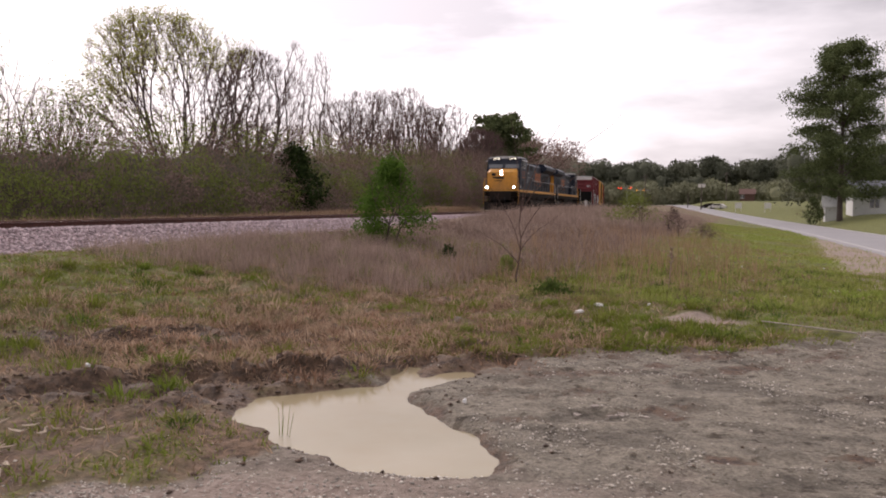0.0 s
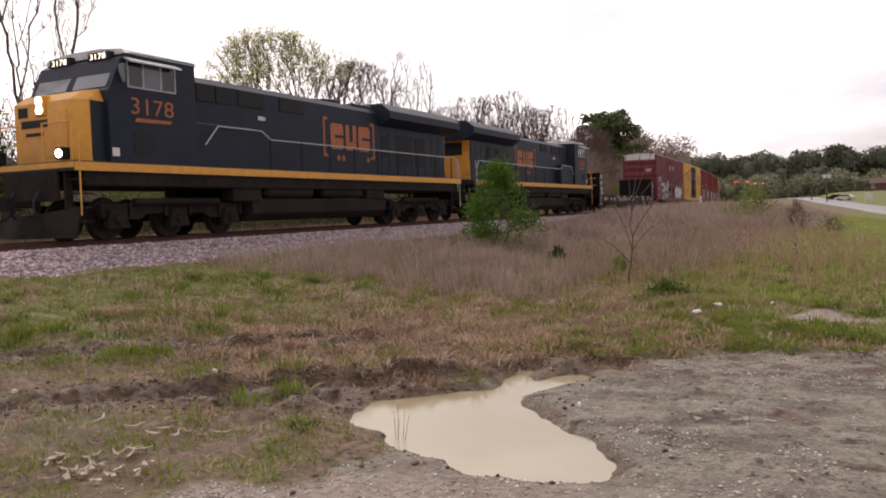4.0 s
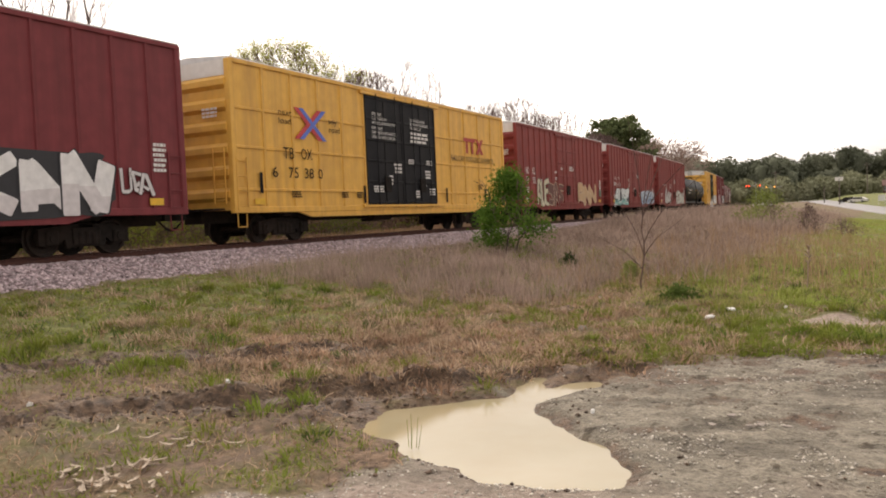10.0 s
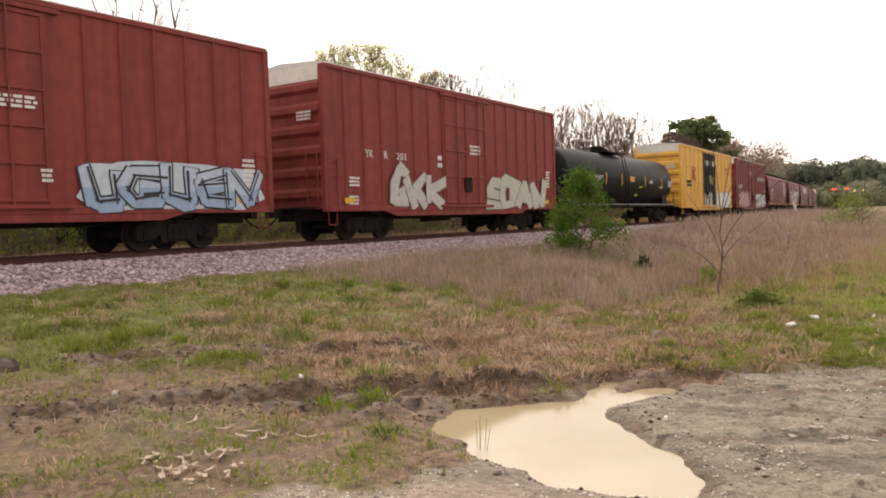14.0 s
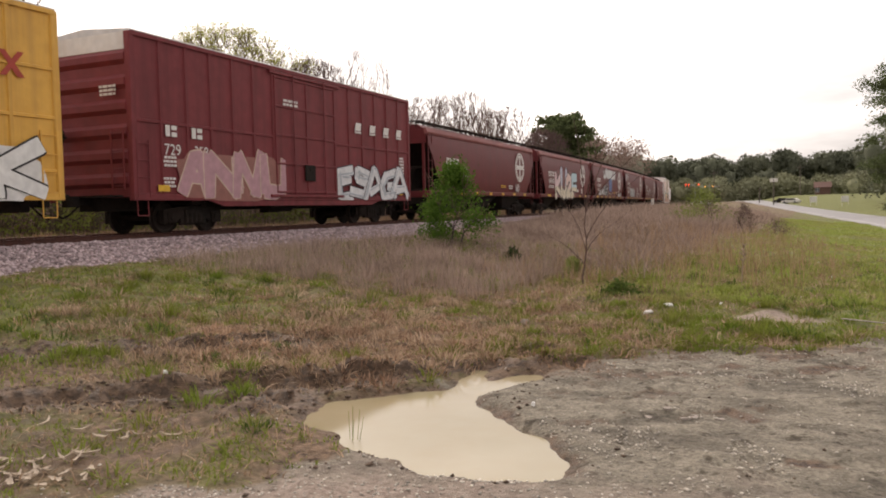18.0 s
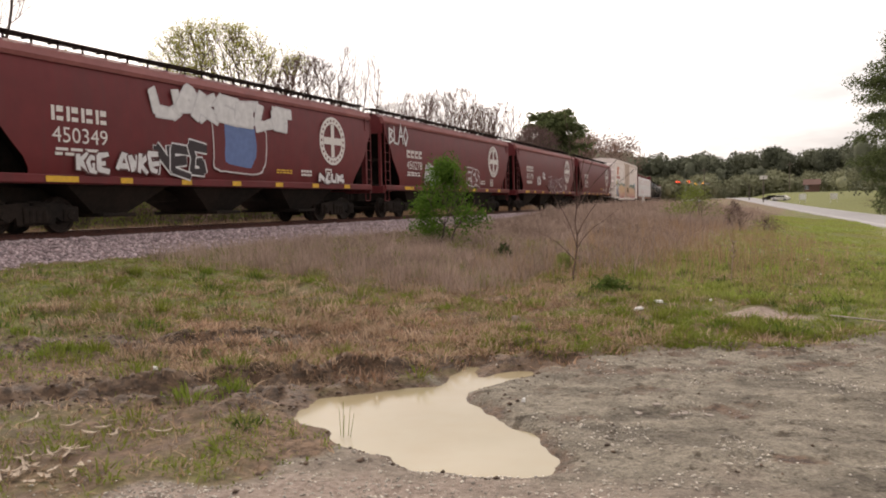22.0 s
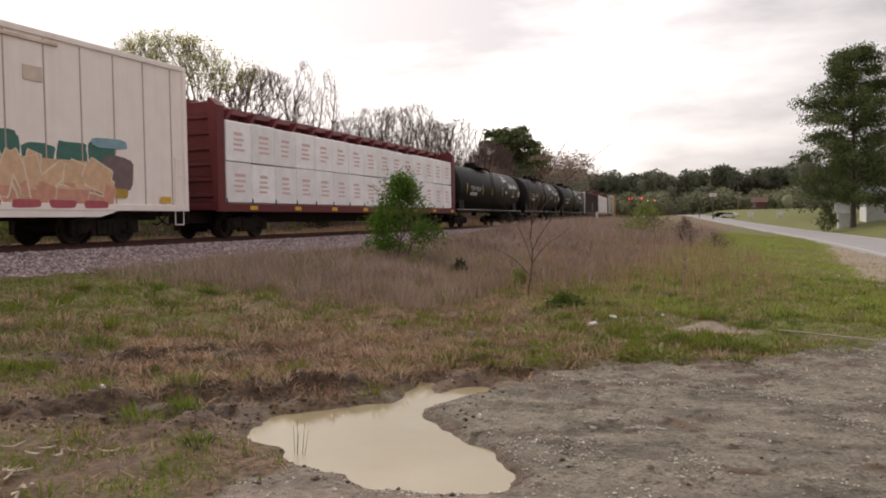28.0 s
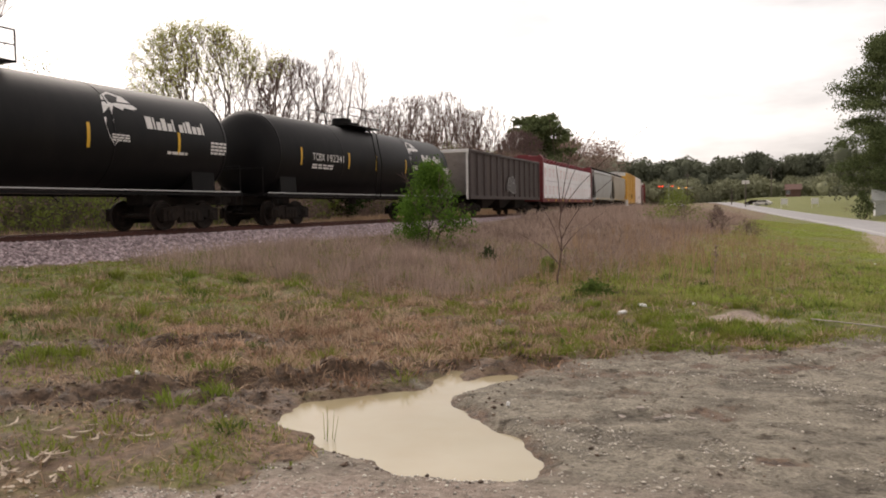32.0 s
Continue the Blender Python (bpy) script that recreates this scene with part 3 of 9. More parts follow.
# ---- ground, one sheet to the horizon ----
def build_ground():
    gx = graded([(-2600, -400, 220), (-400, -100, 50), (-100, -40, 10), (-40, -14, 2), (-14, -8.5, 0.25), (-8.5, 2.6, 0.045), (2.6, 10, 0.25), (10, 40, 2), (40, 120, 10), (120, 400, 40), (400, 2600, 220)])
    gy = graded([(-1200, -200, 200), (-200, -20, 20), (-20, 0, 2), (0, 2.4, 0.4), (2.4, 10.6, 0.045), (10.6, 14, 0.1), (14, 30, 0.3), (30, 90, 1.5), (90, 300, 6), (300, 600, 30), (600, 3000, 240)])
    X, Y = np.meshgrid(gx, gy, indexing="ij")
    Z = ground_z(X, Y)
    nx, ny = X.shape
    idx = np.arange(nx * ny).reshape(nx, ny)
    faces = np.stack([idx[:-1, :-1], idx[1:, :-1], idx[1:, 1:], idx[:-1, 1:]], -1).reshape(-1, 4)
    ob = raw("ground", np.stack([X, Y, Z], -1).reshape(-1, 3), faces, M_GROUND, "structure", "rough field of thin turf, dead thatch and bare muddy dirt", "ground")
    ob.data.polygons.foreach_set("use_smooth", [True] * len(ob.data.polygons))
    x, y = X.ravel(), Y.ravel()
    xs = x + bend(y)
    r, p, d = rut_d(x, y), puddle_d(x, y), dirt_d(x, y)
    dirt = ss(0.35, -0.35, d)
    t, k = tread_d(x, y), bank_d(x, y)
    mud = np.maximum(ss(0.30, 0.0, r) * 0.95, ss(0.30, 0.0, p) * 0.62)
    mud = np.maximum(mud, 0.95 * ss(0.16, 0.0, k) * ss(-0.12, 0.0, k))
    mud = np.maximum(mud, 0.55 * ss(0.6, 0.0, np.abs(d)) * ss(-3.5, -2, x) * ss(12, 9, y))
    mud = np.maximum(mud, (0.52 + 0.25 * lumps(x, y, 0.3, 3, 4)) * churned(x, y))
    mud = np.maximum(mud, dirt * ss(0.18, 0.0, t) * (0.38 + 0.42 * lumps(x, y, 0.35, 3, 13)) * ss(3.2, 5.2, y))
    mud = np.maximum(mud, 0.44 * ss(-3.2, -4.0, x) * ss(5.4, 4.4, y) * ss(-9, -7, x))
    pale_spot = ss(1.0, 0.6, np.hypot((x + 0.45) / 0.85, (y - 11.55) / 0.5))
    pale = 0.95 * pale_spot + dirt * ss(5.2, 3.6, y) * 0.75 + 0.95 * ss(0.2, 1.4, x - 1.6 - 0.052 * (y - 17)) * ss(14.5, 17.5, y) * ss(-3.0, 1.0, xs) * ss(80, 60, y)
    green = 0.28 + 0.5 * ss(6, 9, -xs) * ss(16, 11, -xs) * ss(19, 12, y) + 0.55 * ss(-3.2, 0.5, x) * ss(9, 11, y) + 0.45 * ripple(x, y, 4.0) * 0.4
    green = np.maximum(green, 0.62 * ss(-4.4, -2.4, x) * ss(12.5, 14.5, y))
    green = np.where(xs > 14, 0.95, green)
    for name, val in (("dirt", dirt), ("mud", mud), ("pale", pale), ("green", green)):
        at = ob.data.attributes.new(name, "FLOAT", "POINT")
        at.data.foreach_set("value", np.clip(val, 0, 1).astype(np.float32))


build_ground()


def build_puddle():
    """Standing water: a level sheet that the hollow in the ground cuts to shape."""
    gx, gy = np.arange(-4.6, -0.6, 0.1), np.arange(3.9, 8.0, 0.1)
    X, Y = np.meshgrid(gx, gy, indexing="ij")
    Z = np.full(X.shape, -0.085)
    nx, ny = X.shape
    idx = np.arange(nx * ny).reshape(nx, ny)
    faces = np.stack([idx[:-1, :-1], idx[1:, :-1], idx[1:, 1:], idx[:-1, 1:]], -1).reshape(-1, 4)
    keep = puddle_d(X[:-1, :-1] + 0.05, Y[:-1, :-1] + 0.05).reshape(-1) < 0.16
    raw("puddle_water", np.stack([X, Y, Z], -1).reshape(-1, 3), faces[keep], M_WATER, "structure", "puddle of cloudy tan rainwater in a muddy hollow", "puddle")


build_puddle()


# ---- road ----
def strip(name, x0, x1, y0, y1, lift, material, label, category, step=6.0, cross=6, thick=0.12):
    """A band that runs beside the line and bends with it."""
    ys = np.arange(y0, y1 + step, step)
    us = np.linspace(x0, x1, cross)
    vs, fs = [], []
    for y in ys:
        for u in us:
            crown = 0.05 * (1 - ((u - (x0 + x1) / 2) / ((x1 - x0) / 2)) ** 2)
            vs.append((u - bend(y), y, float(road_z(y)) * float(ss(9, 45, y)) + lift + crown))
    m = len(us)
    for j in range(len(ys) - 1):
        for i in range(m - 1):
            fs.append((j * m + i, j * m + i + 1, (j + 1) * m + i + 1, (j + 1) * m + i))
    n0 = len(vs)
    for j in range(len(ys)):
        for i in (0, m - 1):
            x, y, z = vs[j * m + i]
            vs.append((x, y, z - thick - 0.5))
    for j in range(len(ys) - 1):
        fs.append((j * m, (j + 1) * m, n0 + 2 * (j + 1), n0 + 2 * j))
        fs.append((j * m + m - 1, n0 + 2 * j + 1, n0 + 2 * (j + 1) + 1, (j + 1) * m + m - 1))
    return raw(name, vs, fs, material, "structure", label, category)


strip("road", 7.5, 13.6, -60, 420, 0.10, M_ASPHALT, "pale worn asphalt two-lane country road", "road")
strip("road_edge_line", 7.75, 7.87, -60, 420, 0.165, M_EDGELINE, "faded white painted edge line on the road", "road marking", cross=2, thick=0.0)
strip("road_edge_line", 13.2, 13.32, -60, 420, 0.165, M_EDGELINE, "faded white painted edge line on the road", "road marking", cross=2, thick=0.0)


# ---- railway line ----
def build_track():
    ys = np.arange(-60, 421, 3.0)
    prof = [(-4.35, -0.75), (-3.2, -0.42), (-1.75, -0.16), (1.75, -0.16), (3.0, -0.42), (4.15, -0.62)]
    vs, fs = [], []
    for y in ys:
        for dx, dz in prof:
            vs.append((track_x(y) + dx, y, RAIL + dz))
    m = len(prof)
    fs = [(j * m + i, j * m + i + 1, (j + 1) * m + i + 1, (j + 1) * m + i) for j in range(len(ys) - 1) for i in range(m - 1)]
    raw("ballast_bed", vs, fs, M_BALLAST, "structure", "crushed pinkish grey stone ballast bed under the rails", "ballast")

    line = thing("railway_track", "single railway line of rusty rails on wooden ties in ballast", "railway")
    tagged(line, kind="structure")
    outline = [(-0.075, -0.17), (0.075, -0.17), (0.075, -0.155), (0.014, -0.13), (0.014, -0.045), (0.036, -0.03), (0.036, -0.004), (0.028, 0.0), (-0.028, 0.0), (-0.036, -0.004), (-0.036, -0.03), (-0.014, -0.045), (-0.014, -0.13), (-0.075, -0.155)]
    for side in (-GAUGE, GAUGE):
        s, top = Shape(), Shape()
        n = len(outline)
        for y in ys:
            s.v.extend((track_x(y) + side + a, y, RAIL + b) for a, b in outline)
            top.v.extend((track_x(y) + side + a, y, RAIL + 0.003) for a in (-0.024, 0.024))
        for j in range(len(ys) - 1):
            s.f.extend((j * n + i, j * n + (i + 1) % n, (j + 1) * n + (i + 1) % n, (j + 1) * n + i) for i in range(n))
            top.f.append((2 * j, 2 * j + 1, 2 * j + 3, 2 * j + 2))
        rail = part("rail", s, M_RAIL, line, "rusty brown steel rail")
        part("running_surface", top, M_RAILTOP, rail, "worn bright rail head")
    tie = Shape().box(-1.3, 1.3, -0.115, 0.115, -0.33, -0.145, 0.02).mesh("tie", M_TIE)
    plate = Shape().box(-0.17, 0.17, -0.09, 0.09, -0.148, -0.128, 0.006).mesh("tie_plate", M_RAIL)
    for i in range(150):
        y = -6 + i * 0.52
        t = part("tie", tie, None, line)
        t.matrix_basis = pose(float(track_x(y)), y, RAIL, 0, 0, rng.uniform(-1.2, 1.2))
        if i % 1 == 0 and i < 70:
            q = part("tie_plate", plate, None, t)
            q.matrix_basis = pose(GAUGE, 0, 0)


build_track()


def stones(name, n, spot, size, material, label, category):
    """Loose stones: squashed, jittered octahedra sunk a little into what they lie on."""
    x, y, z = spot(n)
    k = len(x)
    base = np.array([(1, 0, 0), (0, 1, 0), (-1, 0, 0), (0, -1, 0), (0.15, 0.1, 0.8), (0, 0, -0.6)])
    tri = np.array([(0, 1, 4), (1, 2, 4), (2, 3, 4), (3, 0, 4), (1, 0, 5), (2, 1, 5), (3, 2, 5), (0, 3, 5)])
    s = rng.uniform(*size, k) * rng.uniform(0.7, 1.3, k)
    w = rng.uniform(0, 6.3, k)
    v = base[None] * rng.uniform(0.65, 1.3, (k, 6, 1)) * s[:, None, None]
    c, d = np.cos(w)[:, None], np.sin(w)[:, None]
    vx, vy = v[..., 0] * c - v[..., 1] * d, v[..., 0] * d + v[..., 1] * c
    out = np.stack([vx + x[:, None], vy + y[:, None], v[..., 2] * 0.8 + z[:, None] + s[:, None] * 0.25], -1)
    faces = (tri[None] + (np.arange(k) * 6)[:, None, None]).reshape(-1, 3)
    raw(name, out.reshape(-1, 3), faces, material, "stuff", label, category)


def on_ballast(n):
    y = rng.uniform(0, 1, n) ** 1.5 * 52 + 2
    u = rng.uniform(0.95, 4.35, n)
    z = np.interp(u, [0.9, 1.75, 3.0, 4.15, 4.4], [RAIL - 0.16, RAIL - 0.16, RAIL - 0.42, RAIL - 0.62, RAIL - 0.64])
    return track_x(y) + u, y, z


stones("ballast_stones", 30000, on_ballast, (0.028, 0.065), M_STONE, "loose crushed grey and pinkish ballast stones beside the rail", "ballast")


def on_lot(n):
    x, y = rng.uniform(-4.2, 5.5, n * 6), 2.9 + rng.uniform(0, 1, n * 6) ** 1.6 * 8
    d = dirt_d(x, y)
    chance = np.where(d < 0, 0.05 + 0.5 * ss(5.0, 3.6, y) * (0.4 + 0.6 * (ripple(x, y, 1.1) > 0.1)) + 0.6 * (ripple(x, y, 1.3) > 0.75) + 0.5 * ss(0.9, 0.3, np.hypot((x + 1.5) / 0.8, (y - 5.2) / 0.8)), 0.02)
    ok = (rng.uniform(0, 1, n * 6) < chance) & (puddle_d(x, y) > 0.05)
    x, y = x[ok][:n], y[ok][:n]
    return x, y, ground_z(x, y)


stones("loose_gravel", 15000, on_lot, (0.003, 0.014), M_GRAVEL, "small loose stones scattered on the bare dirt", "gravel")


# ---- lettering, bars and sprayed paint on the cars ----
LETTERS = {}


def letters(body, width, height, name, material, fat=0.0, warp=0.0):
    """Words cut from the built-in font, stretched to a width and height, lower left at the origin, in the plane x = 0 facing +x."""
    key = (body, fat)
    if key not in LETTERS:
        cu = bpy.data.curves.new("words", "FONT")
        cu.body, cu.fill_mode, cu.offset, cu.resolution_u = body, "FRONT", fat, 3
        ob = bpy.data.objects.new("words", cu)
        me = bpy.data.meshes.new_from_object(ob)
        co = np.array([v.co[:] for v in me.vertices])
        LETTERS[key] = (co, [tuple(p.vertices) for p in me.polygons])
        bpy.data.objects.remove(ob)
        bpy.data.meshes.remove(me)
        bpy.data.curves.remove(cu)
    co, fs = LETTERS[key]
    lo, hi = co.min(0), co.max(0)
    u = (co[:, 0] - lo[0]) / (hi[0] - lo[0])
    v = (co[:, 1] - lo[1]) / (hi[1] - lo[1])
    a, b = u * width, v * height
    if warp:
        b = b * (1 + 0.16 * warp * np.sin(u * 19)) + 0.10 * warp * height * np.sin(u * 13 + 1)
        a = a + 0.10 * warp * height * (v - 0.5) * np.sin(u * 31)
    s = Shape()
    s.v = [(0.0, float(p), float(q)) for p, q in zip(a, b)]
    s.f = list(fs)
    return s


def write(body, car, y, z, width, height, material, x=1.612, label="", fat=0.0, flip=1, warp=0.0, name="lettering", step=0.0):
    """flip -1 writes on the other flank."""
    s = letters(body, width, height, name, material, fat, warp)
    ob = part(name, s, material, car, label)
    ob.matrix_basis = pose(x * flip, y, z, 0, 0, 0 if flip > 0 else 180)
    return ob


def bars(car, y, z, width, height, rows, material, x=1.612, seed=0, name="stencil_lines", label="", flip=1):
    """Small print that cannot be read: rows of short bars."""
    r = random.Random(seed * 31 + rows)
    s = Shape()
    pitch = height / rows
    for i in range(rows):
        a = r.uniform(0, 0.12) * width
        while a < width * 0.92:
            b = min(a + r.uniform(0.12, 0.3) * width, width)
            top = height - i * pitch
            s.box(0, 0.004, a, b, top - pitch * 0.62, top)
            a = b + 0.05 * width
    ob = tagged(part(name, s, material, car, label), kind="stuff")
    ob.matrix_basis = pose(x * flip, y, z, 0, 0, 0 if flip > 0 else 180)
    return ob


def blob(y0, y1, z0, z1, bumps, seed, grow=0.0):
    """An uneven rounded outline that fills a rectangle."""
    r = random.Random(seed)
    cy, cz, a, b = (y0 + y1) / 2, (z0 + z1) / 2, (y1 - y0) / 2 + grow, (z1 - z0) / 2 + grow
    n = bumps * 6
    ph = r.uniform(0, 6)
    pts = []
    for i in range(n):
        w = 2 * math.pi * i / n
        e = 0.42
        c, s = math.cos(w), math.sin(w)
        k = 1 + 0.05 * math.sin(bumps * w + ph) + r.uniform(-0.035, 0.035)
        pts.append((cy + a * k * math.copysign(abs(c) ** e, c), cz + b * k * math.copysign(abs(s) ** e, s)))
    return pts


def sheet(pts, x=0.0):
    s = Shape()
    s.v = [(x, p, q) for p, q in pts]
    s.f = [tuple(range(len(pts)))]
    return s


PAINTS = {}


def paint(c):
    if c not in PAINTS:
        PAINTS[c] = surf("spray_paint", c, tuple(v * 0.82 for v in c), 5.0, 0.55, bump=0.0, stain=tuple(v * 0.6 for v in c), amount=0.35, stain_scale=2.0)
    return PAINTS[c]


STROKES = [
    [[(0.1, 1), (0.12, 0)], [(0.9, 1), (0.15, 0.45), (0.95, 0)]],
    [[(0.95, 0.9), (0.25, 0.95), (0.08, 0.5), (0.25, 0.05), (0.9, 0.1), (0.85, 0.45), (0.5, 0.4)]],
    [[(0.0, 0), (0.35, 1), (0.6, 1), (1.0, 0)], [(0.25, 0.35), (0.75, 0.35)]],
    [[(0.05, 0), (0.1, 1), (0.85, 0.05), (0.9, 1)]],
    [[(0.95, 1), (0.12, 0.92), (0.15, 0.08), (0.95, 0)], [(0.15, 0.5), (0.75, 0.55)]],
    [[(0.95, 0.85), (0.3, 1), (0.15, 0.6), (0.85, 0.45), (0.8, 0.05), (0.05, 0.12)]],
    [[(0.08, 1), (0.12, 0.1), (0.5, 0), (0.88, 0.15), (0.92, 1)]],
]


LEGIBLE = {
    "K": [[(0.1, 1), (0.12, 0)], [(0.85, 1), (0.25, 0.45), (0.9, 0)]],
    "B": [[(0.1, 0), (0.1, 1), (0.75, 0.85), (0.2, 0.52), (0.85, 0.25), (0.1, 0)]],
    "L": [[(0.1, 1), (0.12, 0.02), (0.85, 0)]],
    "A": [[(0.0, 0), (0.45, 1), (0.9, 0)], [(0.2, 0.4), (0.7, 0.4)]],
    "O": [[(0.5, 1), (0.1, 0.5), (0.5, 0), (0.9, 0.5), (0.5, 1)]],
    "U": [[(0.1, 1), (0.12, 0.15), (0.5, 0.02), (0.86, 0.15), (0.88, 1)]],
    "Z": [[(0.12, 0.72), (0.4, 0.98), (0.78, 0.85), (0.72, 0.55), (0.15, 0.05), (0.92, 0.04)]],
    "E": [[(0.9, 0.95), (0.2, 0.92), (0.14, 0.06), (0.3, 0.04)], [(0.2, 0.42), (0.85, 0.4)]],
}


def clipped(poly, z):
    """The part of an outline that lies below a height."""
    out = []
    for (a, b), (c, d) in zip(poly, poly[1:] + poly[:1]):
        if b <= z:
            out.append((a, b))
        if (b - z) * (d - z) < 0:
            k = (z - b) / (d - b)
            out.append((a + (c - a) * k, z))
    return out


def sprayed(car, count, y0, y1, z0, z1, fill, edge, x=1.612, back=None, seed=1, fat=0.03, warp=1.0, label="", glint=None, lower=None, word="", tints=()):
    """A sprayed piece: fat tangled forms in a darker edge, with a second colour towards the sill and light lines on top."""
    r = random.Random(seed * 101)
    w, h = (y1 - y0) / count, z1 - z0
    thick = 0.24 * w + 0.07 * h + fat * 0.5 if w > 0.6 or not word else 0.09
    quads = []
    for i in range(count):
        lift, tall = r.uniform(-0.02, 0.06) * h, h * r.uniform(0.82, 1.08)
        jitter = 0.0 if word else warp
        for line in LEGIBLE[word[i]] if word else r.choice(STROKES):
            pts = [(y0 + w * (i - 0.08 + 1.16 * p) + r.gauss(0, 0.11) * w * jitter + 0.3 * w * (q - 0.5) * r.uniform(-1, 1) * jitter, z0 + lift + tall * (0.06 + 0.88 * q) + r.gauss(0, 0.06) * h * jitter) for p, q in line]
            for j, (p, q) in enumerate(zip(pts, pts[1:])):
                d = Vector((q[0] - p[0], q[1] - p[1])).normalized()
                n = Vector((-d.y, d.x))
                quads.append((Vector(p), Vector(q), d, n, thick * r.uniform(0.36, 0.66), thick * r.uniform(0.36, 0.66), i))

    def outline(g):
        p, q, d, n, a, b = g[0][:6]
        e = g[1]
        a, b = a + e, b + e
        arc = [(math.cos(math.pi * i / 5), math.sin(math.pi * i / 5)) for i in range(6)] if word else [(1.0, 0.0), (0.92, 0.45), (-0.92, 0.3), (-1.0, 0.0)]
        pts = [p + n * a * c - d * a * s for c, s in arc[::-1]] + [q + n * b * c + d * b * s for c, s in arc]
        return [(min(max(v.x, y0 - 0.15), y1 + 0.15), max(v.y, 0.9)) for v in pts]

    def lay(polys, at, colour, name, lab=""):
        s = Shape()
        for k, pg in enumerate(polys):
            if len(pg) > 2:
                n = len(s.v)
                s.v.extend((0.00006 * k, a, b) for a, b in pg)
                s.f.append(tuple(range(n, n + len(pg))))
        if s.f:
            part(name, s, paint(colour), car, lab).matrix_basis = pose(at, 0, 0)

    if back:
        part("sprayed_ground", sheet(blob(y0, y1, z0, z1, 7, seed, 0.04), 0), paint(back), car).matrix_basis = pose(x, 0, 0)
    for i in range(count):
        mine = [g for g in quads if g[6] == i]
        at = x + 0.003 + 0.0045 * i
        lay([outline((g, (0.085 if word else 0.045) if thick > 0.1 else 0.018)) for g in mine], at, edge, "sprayed_outline")
        lay([outline((g, 0.0)) for g in mine], at + 0.0015, tints[i % len(tints)] if tints else fill, "sprayed_form", label)
        if lower:
            lay([clipped(outline((g, 0.0)), z0 + h * r.uniform(0.3, 0.52)) for g in mine], at + 0.003, lower, "sprayed_fade")
    if glint:
        lay([[(v.x, v.y) for v in (g[0] + g[3] * g[4] * 0.75, g[0] + g[3] * g[4] * 0.4, g[1] + g[3] * g[5] * 0.4, g[1] + g[3] * g[5] * 0.75)] for g in quads], x + 0.006 + 0.0045 * count, glint, "sprayed_highlight")


# ---- running gear ----
def wheel_shape():
    prof = [(-0.05, 0.10), (-0.05, 0.2), (-0.012, 0.22), (-0.012, 0.35), (-0.05, 0.36), (-0.05, 0.455), (-0.02, 0.462), (0.0, 0.43), (0.09, 0.42), (0.09, 0.36), (0.05, 0.35), (0.02, 0.22), (0.08, 0.19), (0.08, 0.10)]
    return prof


